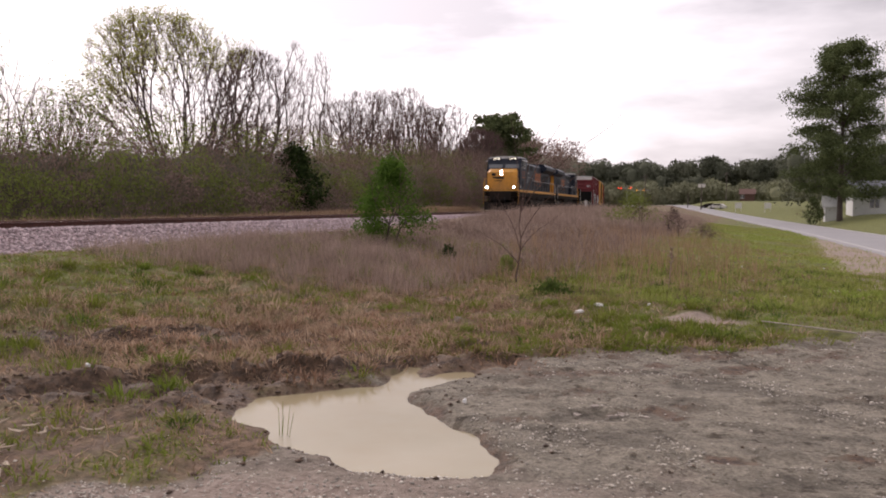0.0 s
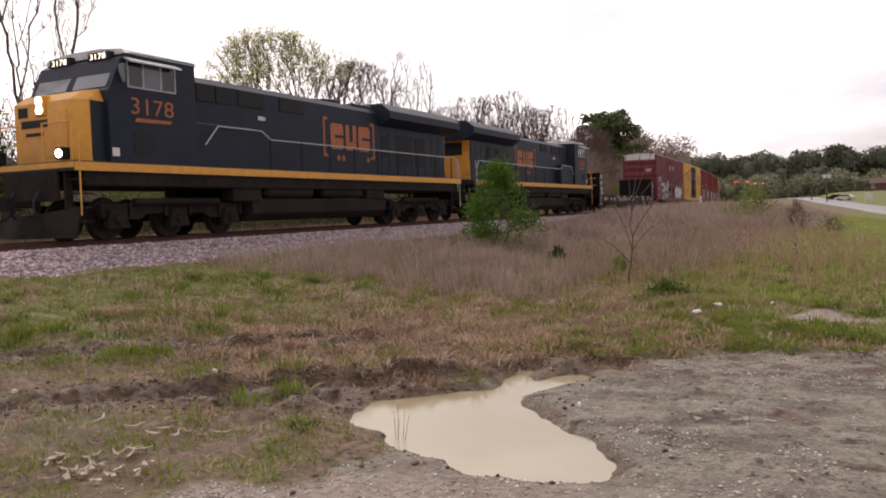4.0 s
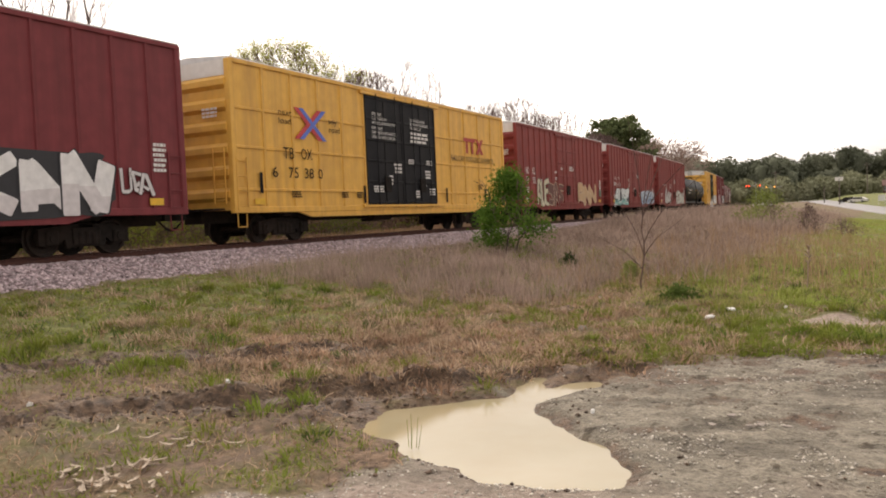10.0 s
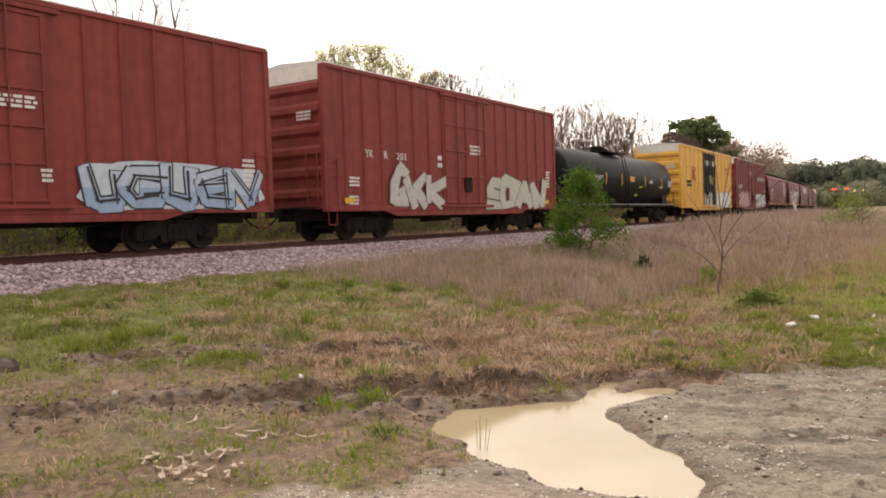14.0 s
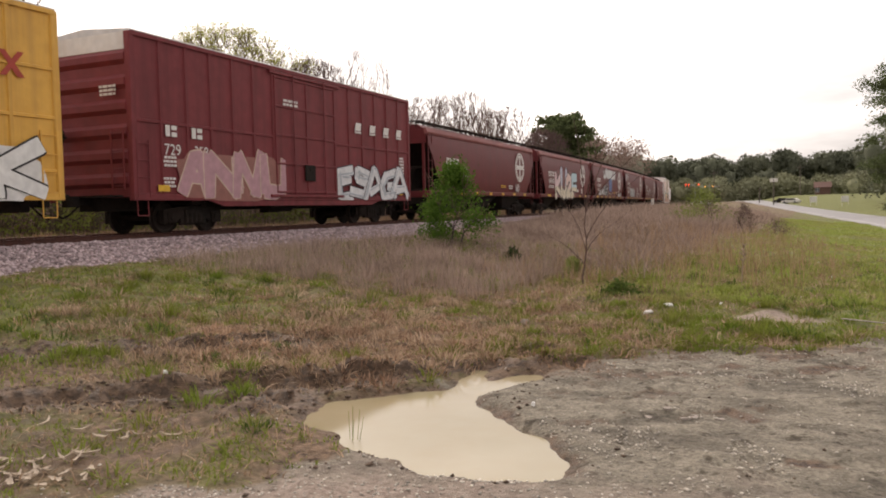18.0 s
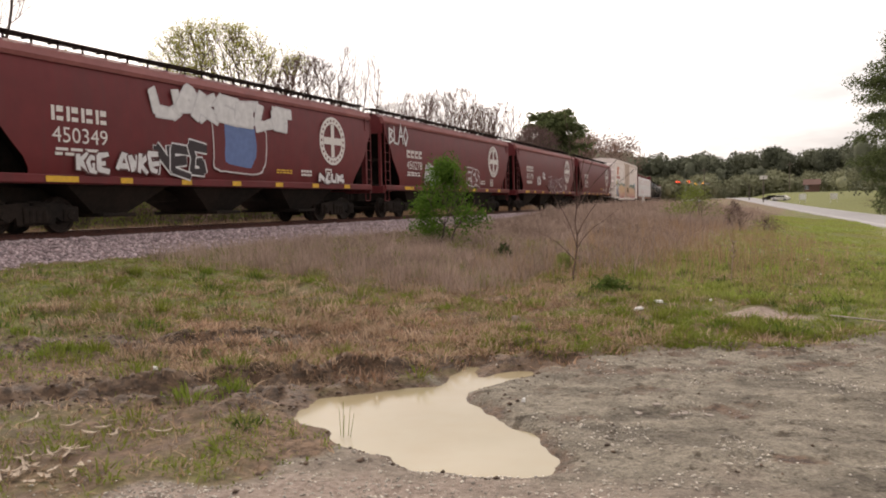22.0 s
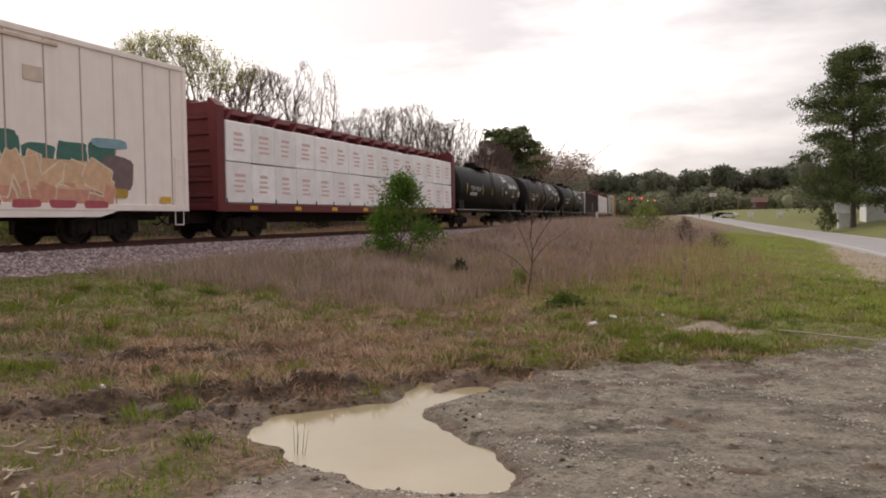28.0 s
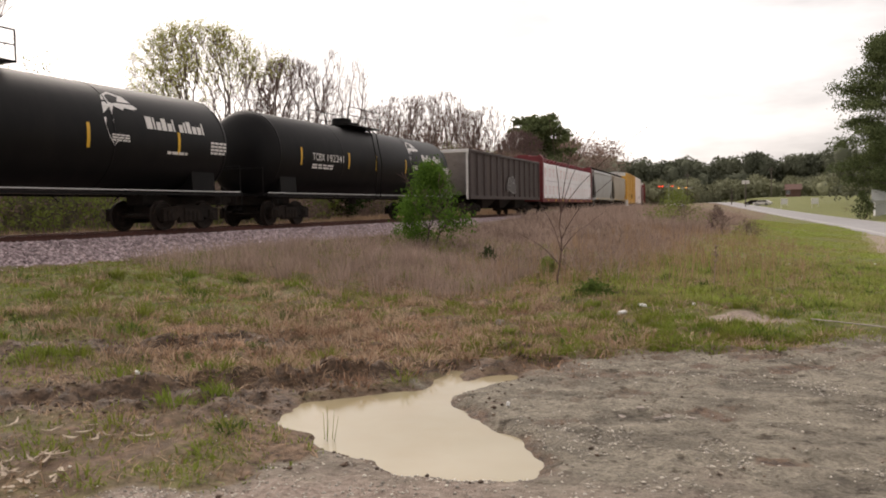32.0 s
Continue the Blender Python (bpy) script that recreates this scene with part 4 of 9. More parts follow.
def make_truck(spacing=1.75, axles=2, r=0.42):
    """A bogie, built once: frames, bolster, springs and wheelsets. Its origin is on the rail head at its centre."""
    t = {}
    prof = [(a, b * r / 0.42) for a, b in wheel_shape()]
    ws = Shape()
    for k in (1, -1):
        ws.lathe([(k * (GAUGE + 0.0) + k * a, b) for a, b in prof], "x", (0, 0, r), 20)
    ws.rod((-0.98, 0, r), (0.98, 0, r), 0.085, n=10)
    for k in (1, -1):
        ws.rod((k * 0.98, 0, r), (k * 1.12, 0, r), 0.12, n=10)
    t["wheelset"] = ws.mesh("wheelset", M_WHEEL, True)
    half = spacing * (axles - 1) / 2
    f = Shape()
    e = half + 0.30
    if axles == 2:
        out = [(-e, r - 0.16), (-e, r + 0.2), (-half + 0.1, r + 0.26), (-0.42, r + 0.30), (0.42, r + 0.30), (half - 0.1, r + 0.26), (e, r + 0.2), (e, r - 0.16), (half - 0.2, r - 0.14), (half - 0.34, r - 0.02), (0.5, r - 0.22), (-0.5, r - 0.22), (-half + 0.34, r - 0.02), (-half + 0.2, r - 0.14)]
        f.prism(out, 0.98, 1.10, "x")
        f.box(1.08, 1.16, -0.36, 0.36, r - 0.18, r + 0.22, 0.02)
        for y in (-0.18, 0, 0.18):
            f.rod((1.14, y, r - 0.16), (1.14, y, r + 0.12), 0.07, n=8)
        for y in (-half, half):
            f.box(1.02, 1.17, y - 0.15, y + 0.15, r - 0.16, r + 0.17, 0.03)
            f.rod((1.17, y, r), (1.21, y, r), 0.10, n=10)
    else:
        out = [(-e - 0.2, r + 0.1), (-e - 0.1, r + 0.38), (e + 0.1, r + 0.38), (e + 0.2, r + 0.1), (e - 0.15, r - 0.02), (half * 0.62, r - 0.02), (half * 0.5, r + 0.12), (0.35, r + 0.12), (0.25, r - 0.02), (-0.25, r - 0.02), (-0.35, r + 0.12), (-half * 0.5, r + 0.12), (-half * 0.62, r - 0.02), (-e + 0.15, r - 0.02)]
        f.prism(out, 1.02, 1.16, "x")
        for i in range(axles):
            y = -half + i * spacing
            f.prism([(y - 0.34, r - 0.22), (y + 0.34, r - 0.22), (y + 0.22, r + 0.22), (y - 0.22, r + 0.22)], 1.10, 1.26, "x")
            f.rod((1.2, y, r), (1.32, y, r), 0.12, n=10)
            f.rod((1.2, y - 0.42, r + 0.05), (1.2, y - 0.42, r + 0.4), 0.05, n=6)
            f.rod((1.2, y + 0.42, r + 0.05), (1.2, y + 0.42, r + 0.4), 0.05, n=6)
        f.rod((1.24, -half + 0.5, r + 0.42), (1.24, half - 0.5, r + 0.42), 0.09, n=8)
    t["side_frame"] = f.mesh("side_frame", M_UNDER, False)
    b = Shape().box(-1.1, 1.1, -0.2, 0.2, r - 0.05, r + 0.34, 0.03).box(-0.3, 0.3, -half, half, r + 0.1, r + 0.25)
    t["bolster"] = b.mesh("truck_bolster", M_UNDER)
    t["spots"] = [-half + i * spacing for i in range(axles)]
    return t


TRUCK2 = make_truck()
TRUCK3 = make_truck(1.95, 3, 0.5)


def put_truck(car, y, kit):
    t = part("truck", kit["bolster"], None, car, "grimy steel truck")
    t.matrix_basis = pose(0, y, 0)
    for k in (0, 180):
        part("side_frame", kit["side_frame"], None, t).matrix_basis = pose(0, 0, 0, 0, 0, k)
    for s in kit["spots"]:
        part("wheelset", kit["wheelset"], None, t, "rusty steel wheelset").matrix_basis = pose(0, s, 0)


COUPLER = None


def couplers(car, half, z=0.88, reach=0.75):
    global COUPLER
    if COUPLER is None:
        s = Shape().box(-0.075, 0.075, -0.2, 0.55, -0.09, 0.09, 0.02)
        s.prism([(-0.14, 0.5), (-0.17, 0.72), (-0.06, 0.82), (-0.02, 0.7), (0.06, 0.66), (0.17, 0.78), (0.16, 0.55)], -0.14, 0.14, "z")
        COUPLER = s.mesh("coupler", M_UNDER)
    for k in (0, 180):
        c = part("coupler", COUPLER, None, car, "grimy steel knuckle coupler")
        c.matrix_basis = pose(0, -half if k else half, z, 0, 0, k)
        h = Shape().path([(0.35, 0.1, -0.1), (0.38, 0.35, -0.32), (0.36, 0.6, -0.42), (0.3, 0.85, -0.36)], 0.025)
        part("air_hose", h, M_UNDER, car, "black brake hose").matrix_basis = pose(0, -half if k else half, z, 0, 0, k)


def ladder(car, x, y, z0, z1, width=0.42, along="y", material=None, n=None, stand=0.05):
    """Two stiles and rungs; along y on a flank, along x on an end."""
    s = Shape()
    n = n or int((z1 - z0) / 0.36)
    for i in range(n + 1):
        z = z0 + (z1 - z0) * i / n
        if along == "y":
            s.rod((x + stand, y, z), (x + stand, y + width, z), 0.013, n=5)
            for k in (0, width):
                s.rod((x - 0.03, y + k, z), (x + stand, y + k, z), 0.012, n=4)
        else:
            s.rod((x, y, z), (x + width, y, z), 0.013, n=5)
    for k in (0, width):
        if along == "y":
            s.box(x + stand - 0.012, x + stand + 0.012, y + k - 0.02, y + k + 0.02, z0 - 0.1, z1 + 0.1)
        else:
            s.box(x + k - 0.02, x + k + 0.02, y - 0.012, y + 0.012, z0 - 0.1, z1 + 0.1)
    return part("ladder", s, material, car)


def stirrup(car, x, y, z, material, drop=0.42):
    s = Shape().path([(x, y, z), (x, y, z - drop), (x, y + 0.36, z - drop), (x, y + 0.36, z)], 0.016)
    part("step_stirrup", s, material, car)


# ---- boxcars ----
def boxcar(name, label, half, paint_m, door, door_m=None, low=0.86, high=5.2, posts=7, group="freight cars", end_white=True, horizontals=(), smooth=False, leaves=1, truck_in=2.6, roof_m=None, door_rows=4):
    """A boxcar with its origin on the rail head under its middle; +x is its near flank. door: (y0, y1) along the flank."""
    car = thing(name, label, "boxcar" if "reefer" not in name else "refrigerator car", group)
    door_m = door_m or paint_m
    hw = 1.56
    s = Shape()
    s.prism([(-hw, low + 0.12), (hw, low + 0.12), (hw, high - 0.03), (hw - 0.12, high + 0.02), (-hw + 0.12, high + 0.02), (-hw, high - 0.03)], -half, half)
    part("body", s, paint_m, car)
    r = Shape().prism([(-hw - 0.04, high - 0.02), (hw + 0.04, high - 0.02), (hw + 0.04, high + 0.03), (0, high + 0.17), (-hw - 0.04, high + 0.03)], -half - 0.02, half + 0.02)
    for i in range(1, 16):
        y = -half + i * half / 8
        r.prism([(-hw, high + 0.04), (hw, high + 0.04), (0, high + 0.2)], y - 0.03, y + 0.03)
    part("roof", r, roof_m or M_SILVER, car, "pale sheet metal roof")
    part("eave_rail", Shape().box(hw, hw + 0.055, -half, half, high - 0.12, high, 0.01), paint_m, car)
    part("side_sill", Shape().box(hw, hw + 0.05, -half, half, low + 0.02, low + 0.2, 0.015).prism([(-half + 2.6, low + 0.06), (half - 2.6, low + 0.06), (half - 3.4, low - 0.14), (-half + 3.4, low - 0.14)], hw - 0.06, hw + 0.03, "x"), paint_m, car)
    if not smooth:
        post = Shape().prism([(hw - 0.01, -0.065), (hw + 0.045, -0.04), (hw + 0.045, 0.04), (hw - 0.01, 0.065)], low + 0.18, high - 0.1, "z").mesh("side_post", paint_m)
        for a, b in ((-half, door[0]), (door[1], half)):
            for i in range(posts + 1):
                y = a + (b - a) * i / posts
                y = min(max(y, -half + 0.07), half - 0.07)
                for k in (0, 180):
                    part("side_post", post, None, car).matrix_basis = pose(0, y if not k else y, 0, 0, 0, k)
        for z in horizontals:
            for a, b in ((-half + 0.1, door[0] - 0.05), (door[1] + 0.05, half - 0.1)):
                part("side_rail", Shape().prism([(hw - 0.01, z - 0.05), (hw + 0.04, z - 0.03), (hw + 0.04, z + 0.03), (hw - 0.01, z + 0.05)], a, b), paint_m, car)
    # doors
    w = (door[1] - door[0]) / leaves
    for i in range(leaves):
        y0 = door[0] + i * w
        d = Shape().box(hw - 0.02, hw + 0.05, y0 + 0.02, y0 + w - 0.02, low + 0.22, high - 0.24, 0.015)
        leaf = part("door", d, door_m, car, "plug door with raised ribs")
        ribs = Shape()
        for j in range(door_rows + 1):
            z = low + 0.3 + (high - low - 0.62) * j / door_rows
            ribs.prism([(hw + 0.045, z - 0.045), (hw + 0.085, z - 0.025), (hw + 0.085, z + 0.025), (hw + 0.045, z + 0.045)], y0 + 0.06, y0 + w - 0.06)
        for y in (y0 + 0.08, y0 + w * 0.5, y0 + w - 0.08):
            ribs.box(hw + 0.045, hw + 0.08, y - 0.03, y + 0.03, low + 0.28, high - 0.3)
        part("door_ribs", ribs, door_m, leaf)
        rods = Shape()
        for y in (y0 + w * 0.28, y0 + w * 0.78):
            rods.rod((hw + 0.11, y, low + 0.12), (hw + 0.11, y, high - 0.16), 0.022, n=6)
        part("lock_rod", rods, door_m if door_m is not M_BLACKDOOR else M_BLACKDOOR, leaf)
        latch = Shape().box(hw + 0.08, hw + 0.14, y0 + w * 0.44, y0 + w * 0.60, 1.55 + low - 0.86, 2.1, 0.015)
        latch.lathe([(hw + 0.14, 0.09), (hw + 0.16, 0.09)], "x", (0, y0 + w * 0.52, 1.95), 12)
        part("door_latch", latch, M_UNDER, leaf, "dark door lock gear")
    track_m = door_m if smooth else paint_m
    part("door_track", Shape().box(hw, hw + 0.13, door[0] - (0.3 if not smooth else 2.2), door[1] + 0.4, low + 0.13, low + 0.22, 0.01), track_m, car)
    part("door_track", Shape().box(hw, hw + 0.1, door[0] - 0.2, door[1] + 0.3, high - 0.24, high - 0.14, 0.01), track_m, car)
    # ends
    for k in (-1, 1):
        for j in range(6):
            z = low + 0.55 + j * (high - low - 1.2) / 5
            e = Shape().prism([(half - 0.01, z - 0.2), (half + 0.10, z - 0.08), (half + 0.10, z + 0.08), (half - 0.01, z + 0.2)], -hw + 0.12, hw - 0.12, "x")
            part("end_rib", e, paint_m, car).matrix_basis = pose(0, 0, 0, 0, 0, 0 if k > 0 else 180)
        if end_white:
            w0 = Shape().box(-hw + 0.03, hw - 0.03, half, half + 0.02, high - 0.46, high - 0.02)
            part("end_band", w0, M_WHITE, car, "white clearance band").matrix_basis = pose(0, 0, 0, 0, 0, 0 if k > 0 else 180)
        for e in (1, -1):
            part("end_post", Shape().box(min(e * (hw - 0.14), e * (hw + 0.05)), max(e * (hw - 0.14), e * (hw + 0.05)), half - 0.1, half + 0.07, low + 0.02, high - 0.02, 0.02), paint_m, car).matrix_basis = pose(0, 0, 0, 0, 0, 0 if k > 0 else 180)
        part("end_platform", Shape().box(-1.2, 1.2, half + 0.05, half + 0.5, low + 0.12, low + 0.17), M_UNDER, car).matrix_basis = pose(0, 0, 0, 0, 0, 0 if k > 0 else 180)
        bars(car, 0, 0, 0.6, 0.3, 3, M_STENCIL, x=0, seed=k + 3).matrix_basis = pose(0.55 if k < 0 else -0.1, k * (half + 0.115), 3.55, 0, 0, -90 if k < 0 else 90)
    brake = Shape().lathe([(-half - 0.42, 0.26), (-half - 0.39, 0.28), (-half - 0.36, 0.26)], "y", (-0.7, 0, 2.6), 16)
    brake.rod((-0.7, -half - 0.4, 2.6), (-0.7, -half, 2.6), 0.03)
    part("brake_wheel", brake, M_UNDER, car)
    for y in (-half + 0.06, half - 0.5):
        ladder(car, hw, y, low + 0.2, 2.35, 0.42, "y", paint_m)
        stirrup(car, hw - 0.02, y + 0.03, low + 0.05, paint_m)
    ladder(car, 0.95, -half - 0.16, low + 0.4, 2.6, 0.42, "x", paint_m)
    part("underframe", Shape().box(-0.35, 0.35, -half - 0.1, half + 0.1, 0.62, low + 0.16, 0.02).box(-1.3, 1.3, -half + truck_in - 0.25, -half + truck_in + 0.25, 0.78, low + 0.16).box(-1.3, 1.3, half - truck_in - 0.25, half - truck_in + 0.25, 0.78, low + 0.16).rod((0.6, -1.1, 0.72), (0.6, 0.2, 0.72), 0.2, n=10).box(-0.9, -0.5, 0.5, 1.2, 0.5, 0.9), M_UNDER, car)
    couplers(car, half)
    for y in (-half + truck_in, half - truck_in):
        put_truck(car, y, TRUCK2)
    for y in (-half + 0.75, half - 1.15):
        part("reflector", Shape().box(0, 0.006, 0, 0.42, 0, 0.17), M_REFLECT, car, "yellow reflector panel").matrix_basis = pose(hw + 0.052, y, low + 0.26)
    return car


CARS = []   # each car with the place of its middle along the train


def place(car, near, far):
    CARS.append((car, (near + far) / 2))
    return car


def data_blocks(car, half, seed, z=1.7):
    bars(car, -half + 0.95, z, 0.5, 0.32, 3, M_STENCIL, seed=seed)
    bars(car, -half + 0.95, z - 0.55, 0.45, 0.3, 3, M_STENCIL, seed=seed + 1)
    bars(car, half - 1.0, z + 0.2, 0.42, 0.75, 6, M_STENCIL, seed=seed + 2)


H = (72.3 - 53.86) / 2
kcs = place(boxcar("boxcar", "long maroon boxcar with twin plug doors and white graffiti", H, M_MAROON, (-2.62, 2.26), posts=7, leaves=2, door_rows=4), -72.6, -54.16)
for k, (y, z, w, h) in enumerate(((-8.05, 2.62, 0.62, 0.42), (-7.0, 2.62, 0.36, 0.42))):
    part("emblem_block", Shape().box(0, 0.005, 0, w, 0, h), M_STENCIL, kcs, "white emblem panel").matrix_basis = pose(1.612, y, z)
    part("emblem_mark", Shape().box(0, 0.004, w * 0.12, w * 0.88, h * 0.2, h * 0.36).box(0, 0.004, w * 0.12, w * 0.3, h * 0.2, h * 0.85).box(0, 0.004, w * 0.6, w * 0.8, h * 0.2, h * 0.85), M_MAROON, kcs).matrix_basis = pose(1.619, y, z)
write("11", kcs, -7.85, 2.2, 0.34, 0.28, M_STENCIL)
write("23", kcs, -6.98, 2.2, 0.4, 0.28, M_STENCIL)
data_blocks(kcs, H, 11)
sprayed(kcs, 6, -6.3, -0.6, 0.95, 2.5, (0.70, 0.70, 0.70), (0.012, 0.014, 0.018), seed=3, label="white and chrome graffiti forms on black", glint=(0.03, 0.04, 0.05), back=(0.012, 0.014, 0.018), lower=(0.52, 0.53, 0.55))
part("sprayed_ring", Shape().lathe([(0, 0.2), (0.004, 0.25), (0.004, 0.32), (0, 0.34)], "x", (0, 0, 0), 20), paint((0.75, 0.74, 0.74)), kcs).matrix_basis = pose(1.625, -2.6, 2.55)
sprayed(kcs, 4, 2.4, 7.0, 0.9, 2.3, (0.78, 0.77, 0.77), (0.02, 0.02, 0.025), seed=4, label="white graffiti forms", back=(0.02, 0.02, 0.025), lower=(0.66, 0.62, 0.63))
sprayed(kcs, 3, 7.3, 8.1, 1.35, 1.95, (0.62, 0.60, 0.60), (0.08, 0.05, 0.05), seed=44, fat=-0.06)
for y, z in ((-1.9, 3.9), (0.4, 3.95)):
    bars(kcs, y, z, 1.1, 0.42, 3, M_STENCIL, x=1.66, seed=int(y * 10) + 50)
for y, z in ((-0.8, 2.2), (1.0, 2.1), (1.6, 1.75), (-0.4, 1.5)):
    bars(kcs, y, z, 0.35, 0.4, 3, M_STENCIL, x=1.66, seed=int(z * 10))

H = (52.2 - 33.6) / 2
tb = place(boxcar("boxcar", "yellow boxcar with black double plug doors", H, M_YELLOW, (-2.75, 2.4), M_BLACKDOOR, posts=5, leaves=2, horizontals=(1.55, 2.75, 3.85), roof_m=M_SILVER, door_rows=5), -52.35, -33.75)
write("TB", tb, -7.2, 2.5, 0.5, 0.34, M_BLACK)
write("OX", tb, -6.35, 2.5, 0.55, 0.34, M_BLACK)
write("6", tb, -7.73, 1.92, 0.24, 0.32, M_BLACK)
write("75", tb, -6.98, 1.92, 0.46, 0.32, M_BLACK)
write("38", tb, -6.22, 1.92, 0.46, 0.32, M_BLACK)
write("0", tb, -5.52, 1.92, 0.22, 0.32, M_BLACK)
write("next\nload", tb, -7.35, 3.55, 0.62, 0.4, M_BLACK)
write("any\nroad", tb, -4.85, 3.45, 0.6, 0.4, M_BLACK)
for k, (sgn, col, off) in enumerate(((1, (0.55, 0.05, 0.05), -0.1), (-1, (0.55, 0.05, 0.05), -0.1), (1, (0.10, 0.16, 0.55), 0.12), (-1, (0.10, 0.16, 0.55), 0.12))):
    o = Shape().prism([(-0.72 + off, 0.48 * sgn), (-0.50 + off, 0.48 * sgn), (0.68 + off, -0.48 * sgn), (0.46 + off, -0.48 * sgn)], 0.0, 0.004, "x")
    part("emblem_chevron", o, paint(col), tb, "crossed blue and red chevron emblem").matrix_basis = pose(1.61 + 0.005 * k, -5.8, 3.62)
write("RAILCAR POOLING EXPERTS", tb, 3.75, 2.92, 4.3, 0.24, M_BLACK)
o = Shape().box(0, 0.005, 0, 1.15, 0.52, 0.68).box(0, 0.005, 0.22, 0.42, 0, 0.52).box(0, 0.005, 0.78, 0.96, 0, 0.52).prism([(1.2, 0.68), (1.42, 0.68), (2.0, 0), (1.75, 0)], 0, 0.005, "x").prism([(1.75, 0.68), (2.0, 0.68), (1.45, 0), (1.2, 0)], 0.001, 0.006, "x")
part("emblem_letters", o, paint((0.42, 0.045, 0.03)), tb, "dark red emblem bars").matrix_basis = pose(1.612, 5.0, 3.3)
write("IMPORTANT\nCLOSE THIS DOOR\nBEFORE CLOSING MAIN DOOR", tb, -2.3, 3.95, 1.6, 0.42, M_STENCIL, 1.65)
write("IMPORTANTE\nCIERRE ESTA PUERTA ANTES DE\nCERRAR LA PUERTA PRINCIPAL", tb, -2.35, 3.45, 1.7, 0.42, M_STENCIL, 1.65)
write("CLOSE AND LOCK\nBOTH DOORS BEFORE\nMOVING CAR", tb, 0.35, 3.95, 1.4, 0.42, M_STENCIL, 1.65)
bars(tb, 0.25, 3.4, 1.5, 0.45, 3, M_STENCIL, 1.65, seed=9)
for i, (y, z, w, h) in enumerate(((-0.95, 2.2, 0.55, 0.4), (0.1, 2.6, 0.5, 0.2), (1.5, 2.6, 0.5, 0.2), (1.4, 2.05, 0.45, 0.35), (-2.4, 1.5, 0.7, 0.25), (-1.3, 1.75, 0.25, 0.4), (1.2, 1.7, 0.25, 0.4), (1.7, 1.4, 0.5, 0.3), (0.6, 1.3, 0.3, 0.3))):
    bars(tb, y, z, w, h, 3, M_STENCIL, 1.65, seed=20 + i)
for y in (-8.3, -2.95, 3.2, 7.0, 8.6):
    part("door_slot", Shape().box(0, 0.01, 0, 0.12, 0, 0.6), M_UNDER, tb).matrix_basis = pose(1.606, y, 1.15 if abs(y) < 8 else 1.45)
for y, z, w in ((-6.9, 1.3, 0.5), (-4.3, 1.3, 0.4), (-3.4, 1.3, 0.35), (6.3, 1.7, 0.4)):
    bars(tb, y, z, w, 0.22, 3, M_BLACK, seed=int(y * 7))

H = (32.1 - 16.6) / 2
nokl = place(boxcar("boxcar", "oxide red boxcar with a wide plug door and tan graffiti", H, M_OXIDE, (-1.75, 1.8), posts=7, door_rows=5), -31.9, -16.4)
write("NO", nokl, -6.72, 2.62, 0.46, 0.36, M_STENCIL)
write("KL", nokl, -5.72, 2.62, 0.4, 0.36, M_STENCIL)
write("57", nokl, -6.68, 2.12, 0.42, 0.36, M_STENCIL)
write("05", nokl, -5.72, 2.12, 0.42, 0.36, M_STENCIL)
write("90", nokl, -4.62, 2.12, 0.36, 0.28, M_STENCIL)
data_blocks(nokl, H, 31, 1.62)
sprayed(nokl, 3, -5.0, -3.35, 0.9, 2.35, (0.62, 0.55, 0.40), (0.03, 0.025, 0.02), seed=5, label="cream graffiti forms")
sprayed(nokl, 3, -3.2, -0.75, 0.95, 2.25, (0.14, 0.045, 0.035), (0.55, 0.42, 0.30), seed=6, warp=1.4)
sprayed(nokl, 3, 2.25, 5.9, 1.0, 2.2, (0.56, 0.36, 0.20), (0.62, 0.50, 0.36), seed=7, label="tan graffiti forms", fat=0.05)
part("notice", Shape().box(0, 0.006, 0, 0.5, 0, 0.42), paint((0.10, 0.16, 0.12)), nokl).matrix_basis = pose(1.612, 6.75, 1.5)
bars(nokl, 0.35, 2.95, 0.85, 0.3, 3, M_STENCIL, 1.66, seed=14)
for i, (y, z, w, h) in enumerate(((-2.3, 2.75, 0.35, 0.15), (-2.25, 2.35, 0.3, 0.2), (-1.2, 3.0, 0.3, 0.12), (-0.2, 1.6, 0.25, 0.25))):
    bars(nokl, y, z, w, h, 2, M_STENCIL, 1.66, seed=60 + i)

H = (14.5 + 0.85) / 2
aok = place(boxcar("boxcar", "oxide red boxcar with pale teal graffiti along its sill", H, M_OXIDE, (-2.0, 1.65), posts=7, door_rows=5), -14.5, 0.85)
write("AO", aok, -6.35, 2.72, 0.5, 0.28, M_STENCIL)
write("K", aok, -5.25, 2.72, 0.22, 0.28, M_STENCIL)
write("15", aok, -6.0, 2.28, 0.4, 0.26, M_STENCIL)
write("026", aok, -5.3, 2.28, 0.62, 0.26, M_STENCIL)
bars(aok, -6.65, 2.26, 0.55, 0.3, 2, M_STENCIL, seed=71)
data_blocks(aok, H, 41, 1.3)
sprayed(aok, 4, -6.3, -2.2, 0.92, 2.05, (0.66, 0.70, 0.69), (0.02, 0.02, 0.025), seed=8, label="pale teal and white graffiti forms", glint=(0.75, 0.76, 0.75), lower=(0.20, 0.48, 0.45), back=(0.02, 0.02, 0.025))
sprayed(aok, 5, 2.3, 7.2, 1.0, 2.0, (0.45, 0.55, 0.68), (0.02, 0.02, 0.03), seed=9, label="pale blue graffiti forms", glint=(0.02, 0.02, 0.03), lower=(0.30, 0.42, 0.60), back=(0.50, 0.60, 0.68))
